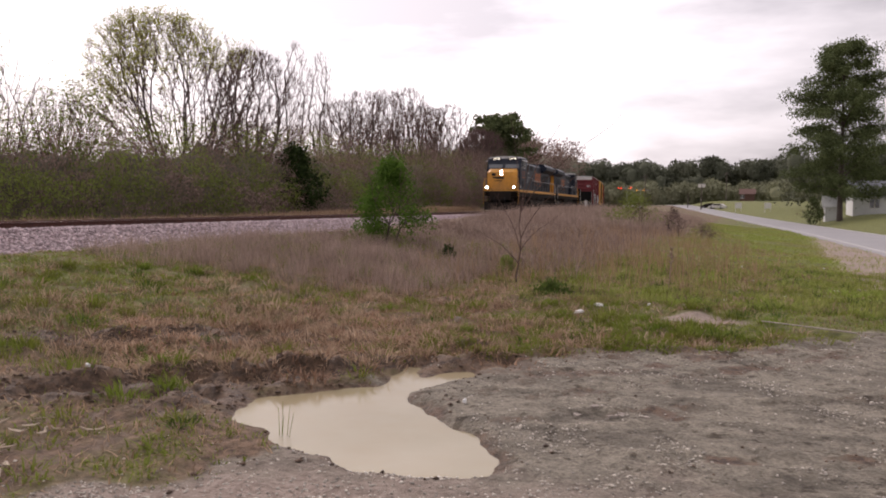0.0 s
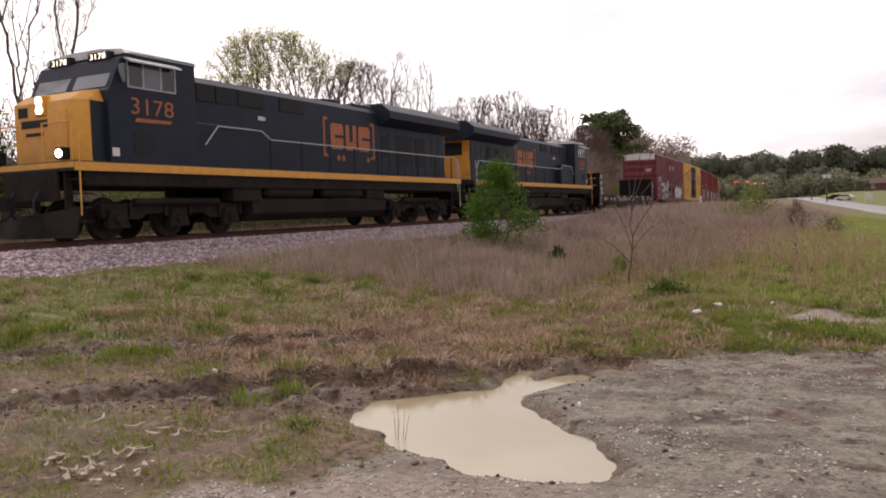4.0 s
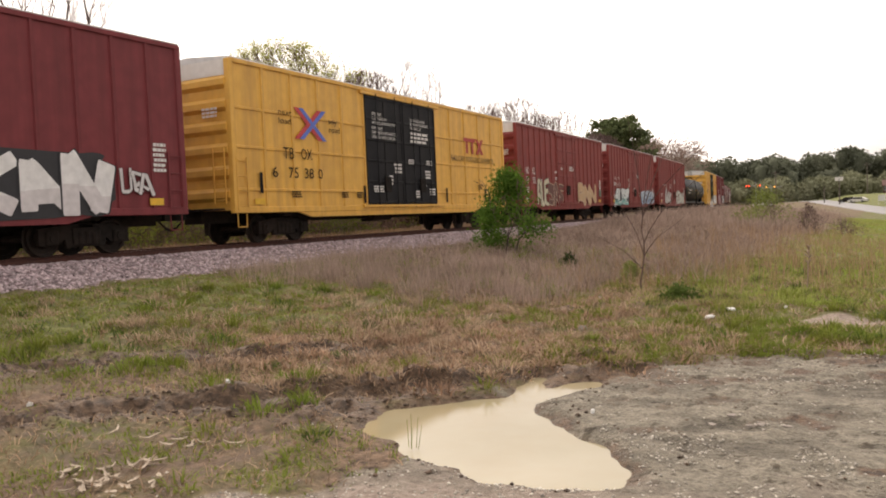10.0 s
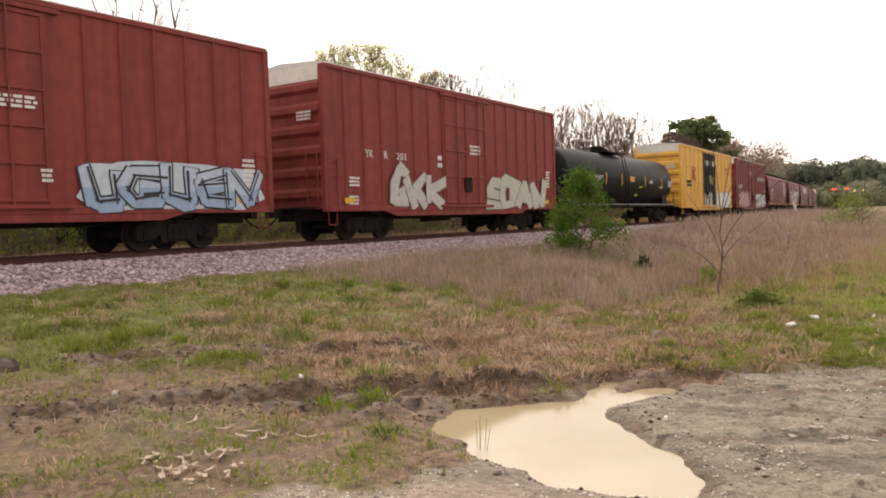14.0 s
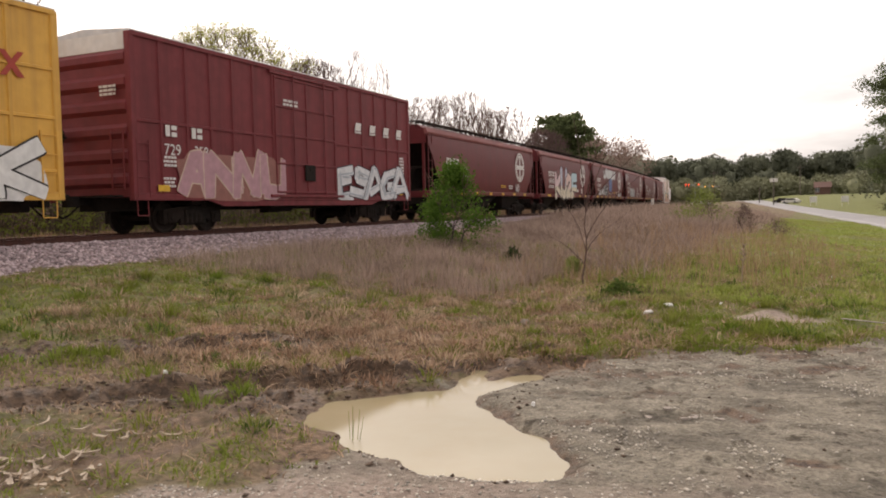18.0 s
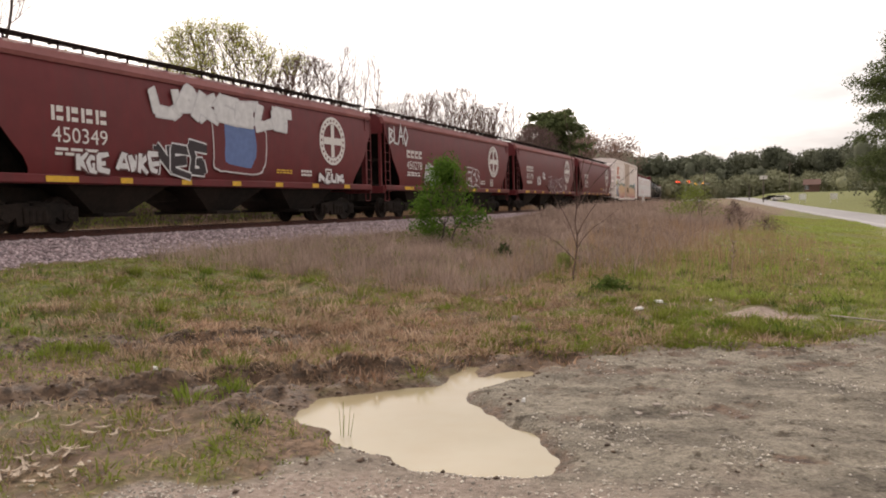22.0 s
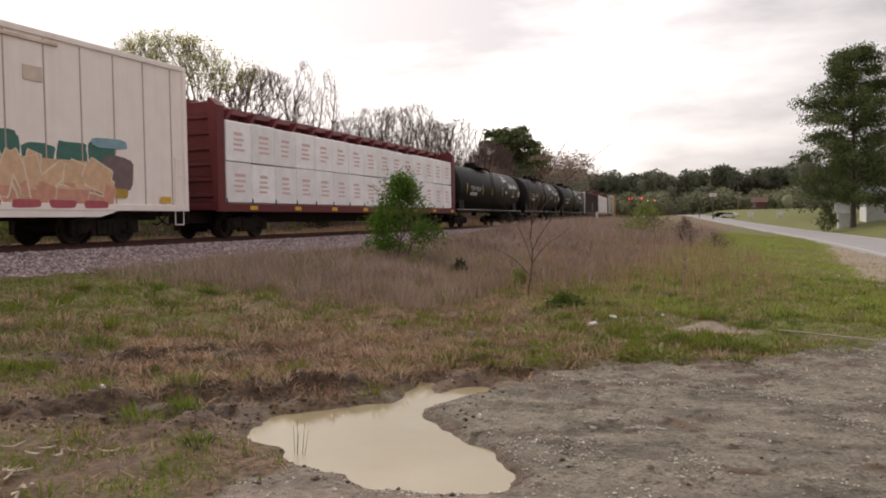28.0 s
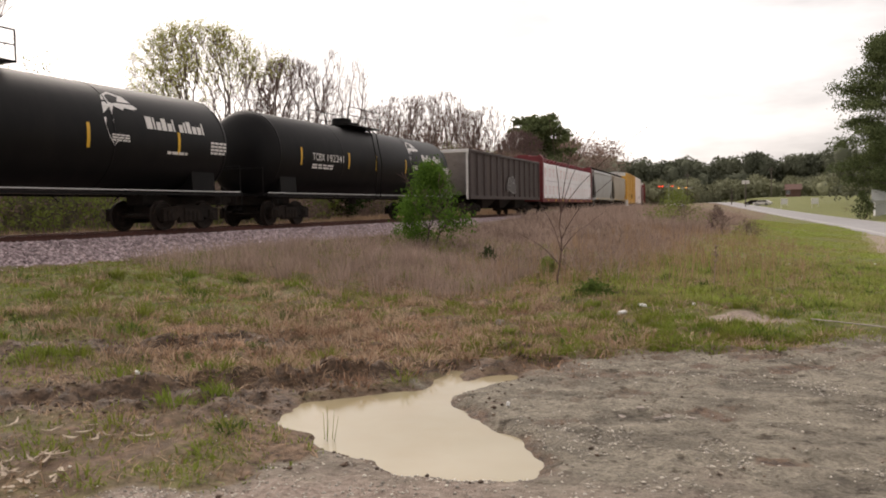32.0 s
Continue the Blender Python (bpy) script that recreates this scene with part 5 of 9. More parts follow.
bars(aok, 0.5, 2.95, 0.9, 0.28, 3, M_STENCIL, 1.66, seed=42)
for i, (y, z) in enumerate(((-2.35, 2.6), (-2.3, 2.2), (-0.5, 1.9), (-0.1, 1.6), (1.4, 1.5))):
    bars(aok, y, z, 0.25, 0.3, 3, M_STENCIL, 1.66, seed=80 + i)

H = (18.4 - 3.03) / 2
ykr = place(boxcar("boxcar", "oxide red boxcar with greyish white graffiti", H, M_OXIDE, (-1.45, 1.5), posts=7, door_rows=4), 3.03, 18.4)
write("YK", ykr, -5.9, 2.55, 0.4, 0.24, M_STENCIL)
write("R", ykr, -4.95, 2.55, 0.2, 0.24, M_STENCIL)
write("203", ykr, -4.3, 2.55, 0.55, 0.22, M_STENCIL)
data_blocks(ykr, H, 51, 1.6)
sprayed(ykr, 3, -4.6, -1.55, 0.95, 2.2, (0.52, 0.50, 0.48), (0.16, 0.10, 0.10), seed=10, label="grey graffiti forms")
sprayed(ykr, 4, 1.55, 6.6, 0.95, 2.15, (0.50, 0.50, 0.44), (0.12, 0.10, 0.09), seed=11, label="grey green graffiti forms")
bars(ykr, 0.2, 2.9, 0.8, 0.4, 3, M_STENCIL, 1.66, seed=52)
bars(ykr, -1.9, 2.3, 0.3, 0.5, 2, M_STENCIL, seed=53)

H = (54.5 - 38.84) / 2
tb2 = place(boxcar("boxcar", "weathered yellow boxcar with black doors and white graffiti", H, M_YELLOW, (-1.95, 1.9), M_BLACKDOOR, posts=5, leaves=2, horizontals=(1.55, 2.75, 3.85), door_rows=5), 38.84, 54.5)
o = Shape()
o.prism([(-0.6, 0.5), (-0.35, 0.5), (0.6, -0.5), (0.35, -0.5)], 0, 0.005, "x").prism([(0.35, 0.5), (0.6, 0.5), (-0.35, -0.5), (-0.6, -0.5)], 0.001, 0.006, "x")
part("emblem_cross", o, paint((0.50, 0.09, 0.04)), tb2, "crossed red emblem").matrix_basis = pose(1.612, -4.6, 3.3)
o = Shape().box(0, 0.005, 0, 0.95, 0.42, 0.55).box(0, 0.005, 0.15, 0.3, 0, 0.42).box(0, 0.005, 0.62, 0.77, 0, 0.42).prism([(1.0, 0.55), (1.15, 0.55), (1.6, 0), (1.42, 0)], 0, 0.005, "x").prism([(1.45, 0.55), (1.6, 0.55), (1.15, 0), (1.0, 0)], 0.001, 0.006, "x")
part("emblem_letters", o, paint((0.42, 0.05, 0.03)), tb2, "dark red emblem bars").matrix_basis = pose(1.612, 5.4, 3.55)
sprayed(tb2, 4, 2.3, 7.3, 0.9, 2.05, (0.80, 0.80, 0.79), (0.02, 0.02, 0.02), seed=12, label="white graffiti forms with black edges", back=(0.74, 0.73, 0.72), warp=0.3, fat=0.0)
sprayed(tb2, 4, -0.3, 0.9, 2.7, 3.3, (0.25, 0.28, 0.05), (0.05, 0.05, 0.03), x=1.66, seed=13, fat=-0.02)
sprayed(tb2, 3, -1.7, 0.6, 0.95, 1.9, (0.5, 0.5, 0.5), (0.45, 0.3, 0.05), x=1.66, seed=14, fat=-0.01)
bars(tb2, -1.6, 4.0, 1.5, 0.4, 3, M_STENCIL, 1.65, seed=90)
bars(tb2, 0.6, 4.0, 1.1, 0.4, 3, M_STENCIL, 1.65, seed=91)
bars(tb2, -6.6, 2.3, 1.3, 0.5, 2, M_BLACK, seed=92)

H = (72.25 - 56.68) / 2
bn = place(boxcar("boxcar", "maroon boxcar with white stencils and pink and white graffiti", H, M_MAROON, (-1.9, 1.8), posts=6, horizontals=(2.95,), door_rows=4), 56.68, 72.25)
for i in range(4):
    part("emblem_block", Shape().prism([(0, 0), (0.42, 0), (0.5, 0.3), (0.08, 0.3)], 0, 0.005, "x").box(0.001, 0.006, 0, 0.46, -0.09, -0.03), M_STENCIL, bn, "slanted white emblem bars").matrix_basis = pose(1.612, 3.2 + i * 1.12, 3.55)
for i, y in enumerate((-6.7, -5.7)):
    part("stencil_block", Shape().box(0, 0.005, 0, 0.16, 0, 0.3).box(0, 0.005, 0.22, 0.42, 0, 0.12).box(0, 0.005, 0.22, 0.42, 0.18, 0.3), M_STENCIL, bn).matrix_basis = pose(1.612, y, 2.6)
write("729", bn, -6.75, 2.1, 0.6, 0.3, M_STENCIL)
write("358", bn, -5.6, 2.1, 0.55, 0.3, M_STENCIL)
data_blocks(bn, H, 61, 1.75)
sprayed(bn, 4, -6.2, -1.5, 0.95, 2.2, (0.50, 0.28, 0.32), (0.60, 0.45, 0.36), seed=15, label="pink and violet graffiti forms", back=(0.30, 0.12, 0.10))
sprayed(bn, 5, 2.0, 7.4, 0.95, 2.1, (0.72, 0.73, 0.75), (0.04, 0.04, 0.06), seed=16, label="white and grey graffiti forms", glint=(0.45, 0.50, 0.55))
bars(bn, -1.5, 3.95, 0.9, 0.25, 2, M_STENCIL, 1.65, seed=62)

H = (204.5 - 183.5) / 2
cryo = place(boxcar("reefer_boxcar", "long white refrigerator car with orange emblem and bright graffiti", H, M_REEFER, (-2.2, 1.75), M_ENDRUST, low=0.84, high=5.1, posts=0, smooth=True, end_white=False, roof_m=M_REEFER, truck_in=2.7, door_rows=4), 183.5, 204.5)
seam = Shape().box(1.556, 1.568, -0.02, 0.02, 1.05, 4.95).mesh("panel_seam", surf("grimy_panel_seam", (0.50, 0.41, 0.37), (0.40, 0.32, 0.28), 3.0, 0.7, bump=0.0))
for i in range(19):
    y = -H + 0.6 + i * 1.1
    if not -2.4 < y < 2:
        part("panel_seam", seam, None, cryo).matrix_basis = pose(0, y, 0)
o = Shape().prism([(0, 0.15), (0.15, 0), (0.82, 0), (0.82, 0.42), (0.9, 0.5), (0.9, 0), (1.12, 0), (1.12, 0.55), (1.3, 0.55), (1.3, 0.9), (0.18, 0.9), (0, 0.72)], 0, 0.006, "x")
part("emblem", o, paint((0.68, 0.15, 0.035)), cryo, "orange emblem").matrix_basis = pose(1.566, -8.6, 3.46)
star = Shape()
for i in range(3):
    w = math.pi * i / 3
    dy, dz = 0.2 * math.cos(w), 0.2 * math.sin(w)
    star.prism([(-dy - dz * 0.1, -dz + dy * 0.1), (-dy + dz * 0.1, -dz - dy * 0.1), (dy + dz * 0.1, dz - dy * 0.1), (dy - dz * 0.1, dz + dy * 0.1)], 0.0004 * i, 0.004 + 0.0004 * i, "x")
part("emblem_star", star, M_REEFER, cryo, "pale star in the emblem").matrix_basis = pose(1.573, -8.2, 3.88)
part("emblem_bars", Shape().box(0, 0.005, 0, 1.15, 0, 0.25).box(0, 0.005, 1.22, 1.36, 0.1, 0.16).box(0, 0.005, 1.42, 2.65, 0, 0.25), paint((0.5, 0.08, 0.05)), cryo, "dark red emblem bar").matrix_basis = pose(1.566, -9.2, 3.06)
write("CRYX", cryo, -8.32, 2.32, 0.85, 0.24, paint((0.50, 0.20, 0.16)), 1.566)
write("3524", cryo, -8.28, 1.86, 0.82, 0.24, paint((0.50, 0.20, 0.16)), 1.566)
sprayed(cryo, 7, -7.1, -2.4, 0.98, 2.25, (0.80, 0.50, 0.27), (0.85, 0.72, 0.55), x=1.57, back=(0.78, 0.50, 0.30), seed=17, fat=0.22, label="orange and peach graffiti forms", lower=(0.72, 0.36, 0.27))
sprayed(cryo, 3, -1.5, 1.3, 1.05, 2.1, (0.78, 0.46, 0.24), (0.80, 0.66, 0.48), x=1.66, seed=19, fat=0.2, label="peach graffiti forms across the door", lower=(0.70, 0.33, 0.25))
sprayed(cryo, 7, 2.0, 7.5, 0.98, 2.1, (0.78, 0.50, 0.32), (0.84, 0.70, 0.55), x=1.57, back=(0.76, 0.48, 0.30), seed=18, fat=0.22, label="peach graffiti forms", lower=(0.70, 0.34, 0.25))
for i in range(15):
    y = -7.2 + i * 1.0
    if not -2.6 < y < 1.4:
        part("sprayed_leaf", sheet(blob(y, y + 0.95, 1.95, 2.45 + 0.12 * (i % 3), 5, 40 + i)), paint((0.05, 0.17, 0.14)), cryo, "dark green sprayed fringe").matrix_basis = pose(1.5635, 0, 0)
for i in range(14):
    y = -7.1 + i * 1.05
    if not -2.9 < y < 1.4:
        part("sprayed_flame", sheet(blob(y, y + 0.8, 0.92, 1.12, 3, 60 + i)), paint((0.50, 0.10, 0.13)), cryo, "crimson sprayed base").matrix_basis = pose(1.612, 0, 0)
for i, (y0, y1, z0, z1, c) in enumerate(((-9.3, -8.5, 1.0, 1.45, (0.22, 0.13, 0.05)), (-9.1, -8.75, 1.4, 2.0, (0.10, 0.30, 0.12)), (-8.3, -7.7, 1.0, 2.2, (0.16, 0.20, 0.40)), (-8.4, -7.6, 2.3, 2.75, (0.62, 0.45, 0.12)), (-8.2, -7.75, 2.15, 2.5, (0.60, 0.40, 0.28)), (-7.5, -7.05, 1.9, 2.9, (0.05, 0.22, 0.12)), (-7.6, -6.9, 1.5, 1.95, (0.34, 0.12, 0.07)), (-7.6, -6.7, 0.95, 1.5, (0.03, 0.06, 0.07)), (6.9, 8.1, 2.5, 2.75, (0.25, 0.42, 0.5)), (7.2, 8.3, 1.4, 2.3, (0.20, 0.13, 0.14)), (6.6, 7.2, 1.6, 2.1, (0.60, 0.58, 0.55)), (7.6, 8.1, 1.2, 1.45, (0.5, 0.3, 0.06)))):
    dy = -0.95 if y0 < 0 else 0.0
    part("sprayed_shape", sheet(blob(y0 + dy, y1 + dy, z0, z1, 4, 80 + i)), paint(c), cryo).matrix_basis = pose(1.566 + 0.002 * i, 0, 0)
part("vent_hatch", Shape().box(0, 0.03, 0, 0.55, 0, 0.35, 0.01), M_ENDRUST, cryo).matrix_basis = pose(1.56, 4.9, 3.9)
part("rust_rail", Shape().box(1.56, 1.62, -2.3, 5.9, 4.82, 4.9, 0.01), M_ENDRUST, cryo, "rusty door rail")

TURNED = set()


# ---- locomotives ----
def locomotive(label, number, lit):
    """A six-axle diesel, nose towards -y, origin on the rail head under its middle."""
    e = thing("locomotive", label, "locomotive", "locomotives")
    n, hw = 9.85, 1.5
    # frame and deck
    part("frame", Shape().box(-1.45, 1.45, -n + 0.3, n - 0.3, 1.28, 1.66, 0.03), M_UNDER, e, "dark underframe")
    part("deck", Shape().box(-hw, hw, -n, n, 1.62, 1.86, 0.02), M_NAVY, e)
    for k in (-1, 1):
        part("sill_stripe", Shape().box(k * hw - 0.012, k * hw + 0.012, -n + 0.02, n - 0.02, 1.63, 1.83), M_LOCOYEL, e, "yellow side sill stripe")
    for y in (-n, n):
        part("end_sill", Shape().box(-0.95, 0.95, y - 0.05, y + 0.05, 0.95, 1.66, 0.02), M_UNDER, e)
    # hood
    part("long_hood", Shape().prism([(-0.98, 1.86), (0.98, 1.86), (0.98, 4.2), (0.8, 4.38), (-0.8, 4.38), (-0.98, 4.2)], -6.2, 9.3), M_NAVY, e)
    part("rear_panel", Shape().box(-0.97, 0.97, 9.3, 9.34, 1.9, 3.75), M_LOCOYEL, e, "yellow rear end panel")
    part("rear_grille", Shape().box(-0.62, 0.62, 9.34, 9.36, 3.05, 3.65), M_GRILLE, e)
    part("radiator_wing", Shape().prism([(-1.0, 3.75), (1.0, 3.75), (1.5, 4.02), (1.5, 4.3), (1.1, 4.6), (-1.1, 4.6), (-1.5, 4.3), (-1.5, 4.02)], 3.9, 9.85), M_NAVY, e, "flared radiator housing")
    for i in range(3):
        part("radiator_screen", Shape().box(-1.0, 1.0, 4.2 + i * 1.85, 5.9 + i * 1.85, 4.6, 4.64, 0.01), M_GRILLE, e)
    part("exhaust_stack", Shape().box(-0.45, 0.45, 1.2, 2.2, 4.38, 4.56, 0.04), M_UNDER, e)
    part("horn", Shape().rod((-0.3, -0.6, 4.5), (-0.3, -0.05, 4.52), 0.05, 0.1, 8).rod((-0.1, -0.6, 4.5), (-0.1, 0.0, 4.52), 0.05, 0.1, 8).box(-0.4, 0.2, -0.7, -0.55, 4.38, 4.52), M_UNDER, e)
    part("roof_fan_box", Shape().box(-0.8, 0.8, 2.5, 3.8, 4.38, 4.5, 0.05), M_NAVY, e)
    # hood doors and grilles on both flanks
    for k in (0, 180):
        f = pose(0, 0, 0, 0, 0, k)
        sg = 1 if not k else -1
        for i in range(9):
            y = 4.0 + i * 0.58
            part("hood_door", Shape().box(0.975, 1.0, y * 1 + 0.02, y + 0.54, 1.95, 3.55, 0.008), M_NAVY, e).matrix_basis = pose(0, 0, 0) if not k else pose(-1.975, 0, 0)
        for i, (y, w, z, h, m) in enumerate(((4.1, 0.5, 2.6, 0.8, M_GRILLE), (5.1, 1.1, 2.3, 1.2, M_GRILLE), (6.6, 0.9, 2.3, 1.2, M_GRILLE), (-3.85, 1.15, 3.72, 0.46, M_GRILLE), (-4.75, 0.62, 3.7, 0.48, M_GRILLE), (-5.5, 0.62, 3.7, 0.48, M_GRILLE), (-1.95, 1.2, 3.75, 0.44, M_GRILLE))):
            part("air_grille", Shape().box(0.99 if y > 3.9 else 0.975, 1.012, y, y + w, z, z + h, 0.008), m, e, "black air intake grille").matrix_basis = pose(0, 0, 0) if not k else pose(-1.99, 0, 0)
        # blower duct box behind the cab
        part("equipment_cabinet", Shape().box(0.95, 1.34, -6.2, -3.6, 1.86, 3.05, 0.03), M_NAVY, e).matrix_basis = pose(0, 0, 0) if not k else pose(-2.29, 0, 0)
        bars(e, -3.0, 3.3, 0.35, 0.2, 1, M_STENCIL, 0.99, seed=3, flip=sg)
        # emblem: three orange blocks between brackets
        x = 0.985
        y0 = 0.75
        for i in range(3):
            g = Shape()
            g.prism([(0.1, 0), (0.68, 0), (0.76, 0.1), (0.76, 0.4), (0.24, 0.4), (0.24, 0.5), (0.76, 0.5), (0.76, 0.8), (0.68, 0.9), (0.1, 0.9), (0, 0.8), (0, 0.1)] if i % 2 == 0 else [(0.06, 0), (0.72, 0), (0.72, 0.9), (0.5, 0.9), (0.5, 0.3), (0.28, 0.3), (0.28, 0.9), (0.06, 0.9)], 0, 0.006, "x")
            o = part("emblem_block", g, M_ORANGE, e, "faded orange emblem block")
            yy = y0 + i * 0.86
            o.matrix_basis = pose(x * sg, yy if sg > 0 else 3.05 - (yy - y0), 2.72, 0, 0, 0 if sg > 0 else 180)
        for j, yy in enumerate((y0 - 0.42, 3.45)):
            d = 1 if j == 0 else -1
            br = Shape().box(0, 0.006, 0, 0.09, 0, 1.35).box(0.0005, 0.0065, 0 if d > 0 else -0.16, 0.25 if d > 0 else 0.09, 1.26, 1.35).box(0.0005, 0.0065, 0 if d > 0 else -0.16, 0.25 if d > 0 else 0.09, 0, 0.09)
            o = part("emblem_bracket", br, M_ORANGE, e, "faded orange bracket")
            o.matrix_basis = pose(x * sg, yy if sg > 0 else 3.7 - yy, 2.45, 0, 0, 0 if sg > 0 else 180)
        for yy in (1.2, 1.5, 3.1):
            part("emblem_dot", Shape().lathe([(0, 0.1), (0.006, 0.1)], "x", (0, 0, 0), 10), M_ORANGE, e).matrix_basis = pose(x * sg, yy, 2.42, 0, 0, 0 if sg > 0 else 180)
    # cab and nose
    out = [(-8.8, 1.86), (-8.8, 3.56), (-8.72, 3.64), (-8.4, 4.36), (-8.1, 4.54), (-6.0, 4.56), (-6.0, 1.86)]
    cab = part("cab", Shape().prism(out, -1.46, 1.46, "x"), M_NAVY, e, "dark blue cab")
    nose = Shape().prism([(-1.3, -8.79), (-1.3, -9.22), (-1.0, -9.5), (1.0, -9.5), (1.3, -9.22), (1.3, -8.79)], 1.86, 3.3, "z")
    nose.add([(-1.3, -8.79, 3.3), (-1.3, -9.22, 3.3), (-1.0, -9.5, 3.3), (1.0, -9.5, 3.3), (1.3, -9.22, 3.3), (1.3, -8.79, 3.3), (-1.15, -8.79, 3.6), (-1.1, -9.12, 3.54), (-0.85, -9.3, 3.5), (0.85, -9.3, 3.5), (1.1, -9.12, 3.54), (1.15, -8.79, 3.6)],
             [(0, 1, 7, 6), (1, 2, 8, 7), (2, 3, 9, 8), (3, 4, 10, 9), (4, 5, 11, 10), (6, 7, 8, 9, 10, 11)])
    part("nose", nose, M_LOCOYEL, cab, "yellow nose with chamfered corners")
    for k in (-1, 1):
        part("nose_side", Shape().box(k * 1.31 - 0.012, k * 1.31 + 0.012, -9.18, -8.8, 1.88, 3.28), M_NAVY, cab, "dark blue nose flank")
    part("cab_roof", Shape().prism([(-1.48, 4.50), (1.48, 4.50), (1.35, 4.62), (0.6, 4.70), (-0.6, 4.70), (-1.35, 4.62)], -8.25, -5.9), M_SILVER, e, "pale cab roof")
    part("nose_door", Shape().box(0.25, 0.9, -9.53, -9.49, 2.0, 3.1, 0.01), M_LOCOYEL, cab)
    part("nose_emblem", Shape().box(-0.75, 0.2, -9.512, -9.498, 2.72, 2.9).box(-0.6, 0.05, -9.512, -9.498, 2.52, 2.6), M_GRILLE, cab, "dark emblem bars")
    part("nose_window", Shape().box(-0.85, -0.5, -9.512, -9.498, 2.98, 3.22), M_GRILLE, cab)
    for x0, x1 in ((-1.3, -0.12), (0.12, 1.3)):
        s = Shape().add([(x0, -8.73, 3.66), (x1, -8.73, 3.66), (x1, -8.43, 4.26), (x0, -8.43, 4.26), (x0, -8.70, 3.66), (x1, -8.70, 3.66), (x1, -8.40, 4.26), (x0, -8.40, 4.26)], [(0, 1, 2, 3), (4, 7, 6, 5), (0, 4, 5, 1), (2, 6, 7, 3), (0, 3, 7, 4), (1, 5, 6, 2)])
        part("windshield", s, M_PALEGLASS, cab, "pale sky-reflecting windshield")
        c = (x0 + x1) / 2
        nb = part("number_board", Shape().box(c - 0.38, c + 0.38, -8.42, -8.1, 4.36, 4.58, 0.02), M_GRILLE, cab, "black number board")
        o = part("number", letters(number, 0.56, 0.14, "number", M_LAMP), glow_number, nb, "lit white numerals")
        o.matrix_basis = pose(c - 0.28, -8.425, 4.40, 0, 0, -90)
    for sg in (1, -1):
        for y0, w in ((-8.2, 0.42), (-7.72, 0.5), (-7.16, 0.42)):
            part("cab_window", Shape().box(sg * 1.465 - 0.008, sg * 1.465 + 0.008, y0, y0 + w, 3.72, 4.3), M_DARKGLASS if w < 0.5 else M_PALEGLASS, cab, "cab side window")
            fr = Shape().box(sg * 1.478 - 0.01, sg * 1.478 + 0.01, y0 - 0.035, y0, 3.68, 4.34).box(sg * 1.478 - 0.01, sg * 1.478 + 0.01, y0 + w, y0 + w + 0.035, 3.68, 4.34).box(sg * 1.478 - 0.0105, sg * 1.478 + 0.0095, y0, y0 + w, 3.68, 3.715).box(sg * 1.478 - 0.0105, sg * 1.478 + 0.0095, y0, y0 + w, 4.305, 4.34)
            part("window_frame", fr, M_RAILGRAB, cab, "pale window frame")
        part("sun_shade", Shape().prism([(sg * 1.47, 4.36), (sg * 1.47, 4.40), (sg * 1.72, 4.30), (sg * 1.72, 4.26)], -8.3, -6.7), M_SILVER, cab, "pale sun visor")
        o = write(number, e, -8.15 if sg > 0 else -6.75, 3.05, 1.35, 0.4, M_ORANGE, 1.472, "faded orange road number", 0.0, sg)
        part("number_underline", Shape().prism([(0, 0), (1.1, 0.02), (1.2, 0.1), (0.05, 0.1)], 0, 0.005, "x"), M_ORANGE, e).matrix_basis = pose(1.472 * sg, -8.05 if sg > 0 else -6.85, 2.86, 0, 0, 0 if sg > 0 else 180)
        part("cab_vent", Shape().box(sg * 1.466 - 0.008, sg * 1.466 + 0.008, -8.1, -7.5, 2.1, 2.6), M_GRILLE, cab)
        part("nose_notice", Shape().box(sg * 1.466 - 0.006, sg * 1.466 + 0.006, -8.75, -8.55, 2.0, 2.2), M_STENCIL, cab)
        # handrails and stanchions
        rail = [(sg * 1.46, -5.7, 2.45), (sg * 1.46, -5.2, 2.98), (sg * 1.46, -3.4, 2.98), (sg * 1.46, -3.0, 2.75), (sg * 1.46, 9.3, 2.75), (sg * 1.46, 9.55, 2.4), (sg * 1.46, 9.6, 1.3)]
        part("handrail", Shape().path(rail, 0.022), M_RAILGRAB, e, "pale handrail")
        for i in range(9):
            y = -3.0 + i * 1.5
            part("stanchion", Shape().box(sg * 1.46 - 0.02, sg * 1.46 + 0.02, y - 0.04, y + 0.04, 1.84, 2.75, 0.01), M_GRILLE, e)
        for y, d in ((-9.7, 1), (9.7, -1)):
            st = Shape()
            for j in range(4):
                z = 0.45 + j * 0.32
                st.box(min(sg * 1.08, sg * 1.5), max(sg * 1.08, sg * 1.5), y - 0.02 if d > 0 else y - 0.32, y + 0.32 if d > 0 else y + 0.02, z, z + 0.04)
            st.box(min(sg * 1.06, sg * 1.1), max(sg * 1.06, sg * 1.1), y - 0.1, y + 0.1, 0.4, 1.7)
            part("corner_steps", st, M_UNDER, e, "dark corner steps")
            part("grab_iron", Shape().path([(sg * 1.5, y, 0.6), (sg * 1.5, y, 2.3), (sg * 1.42, y + d * 0.1, 2.75)], 0.02), M_RAILGRAB if d < 0 else M_LOCOYEL, e)
        part("fuel_tank", Shape().prism([(sg * 0.1, 0.32), (sg * 1.05, 0.32), (sg * 1.36, 0.55), (sg * 1.36, 0.98), (sg * 0.1, 0.98)], -3.8, 3.6), M_UNDER, e, "grimy fuel tank")
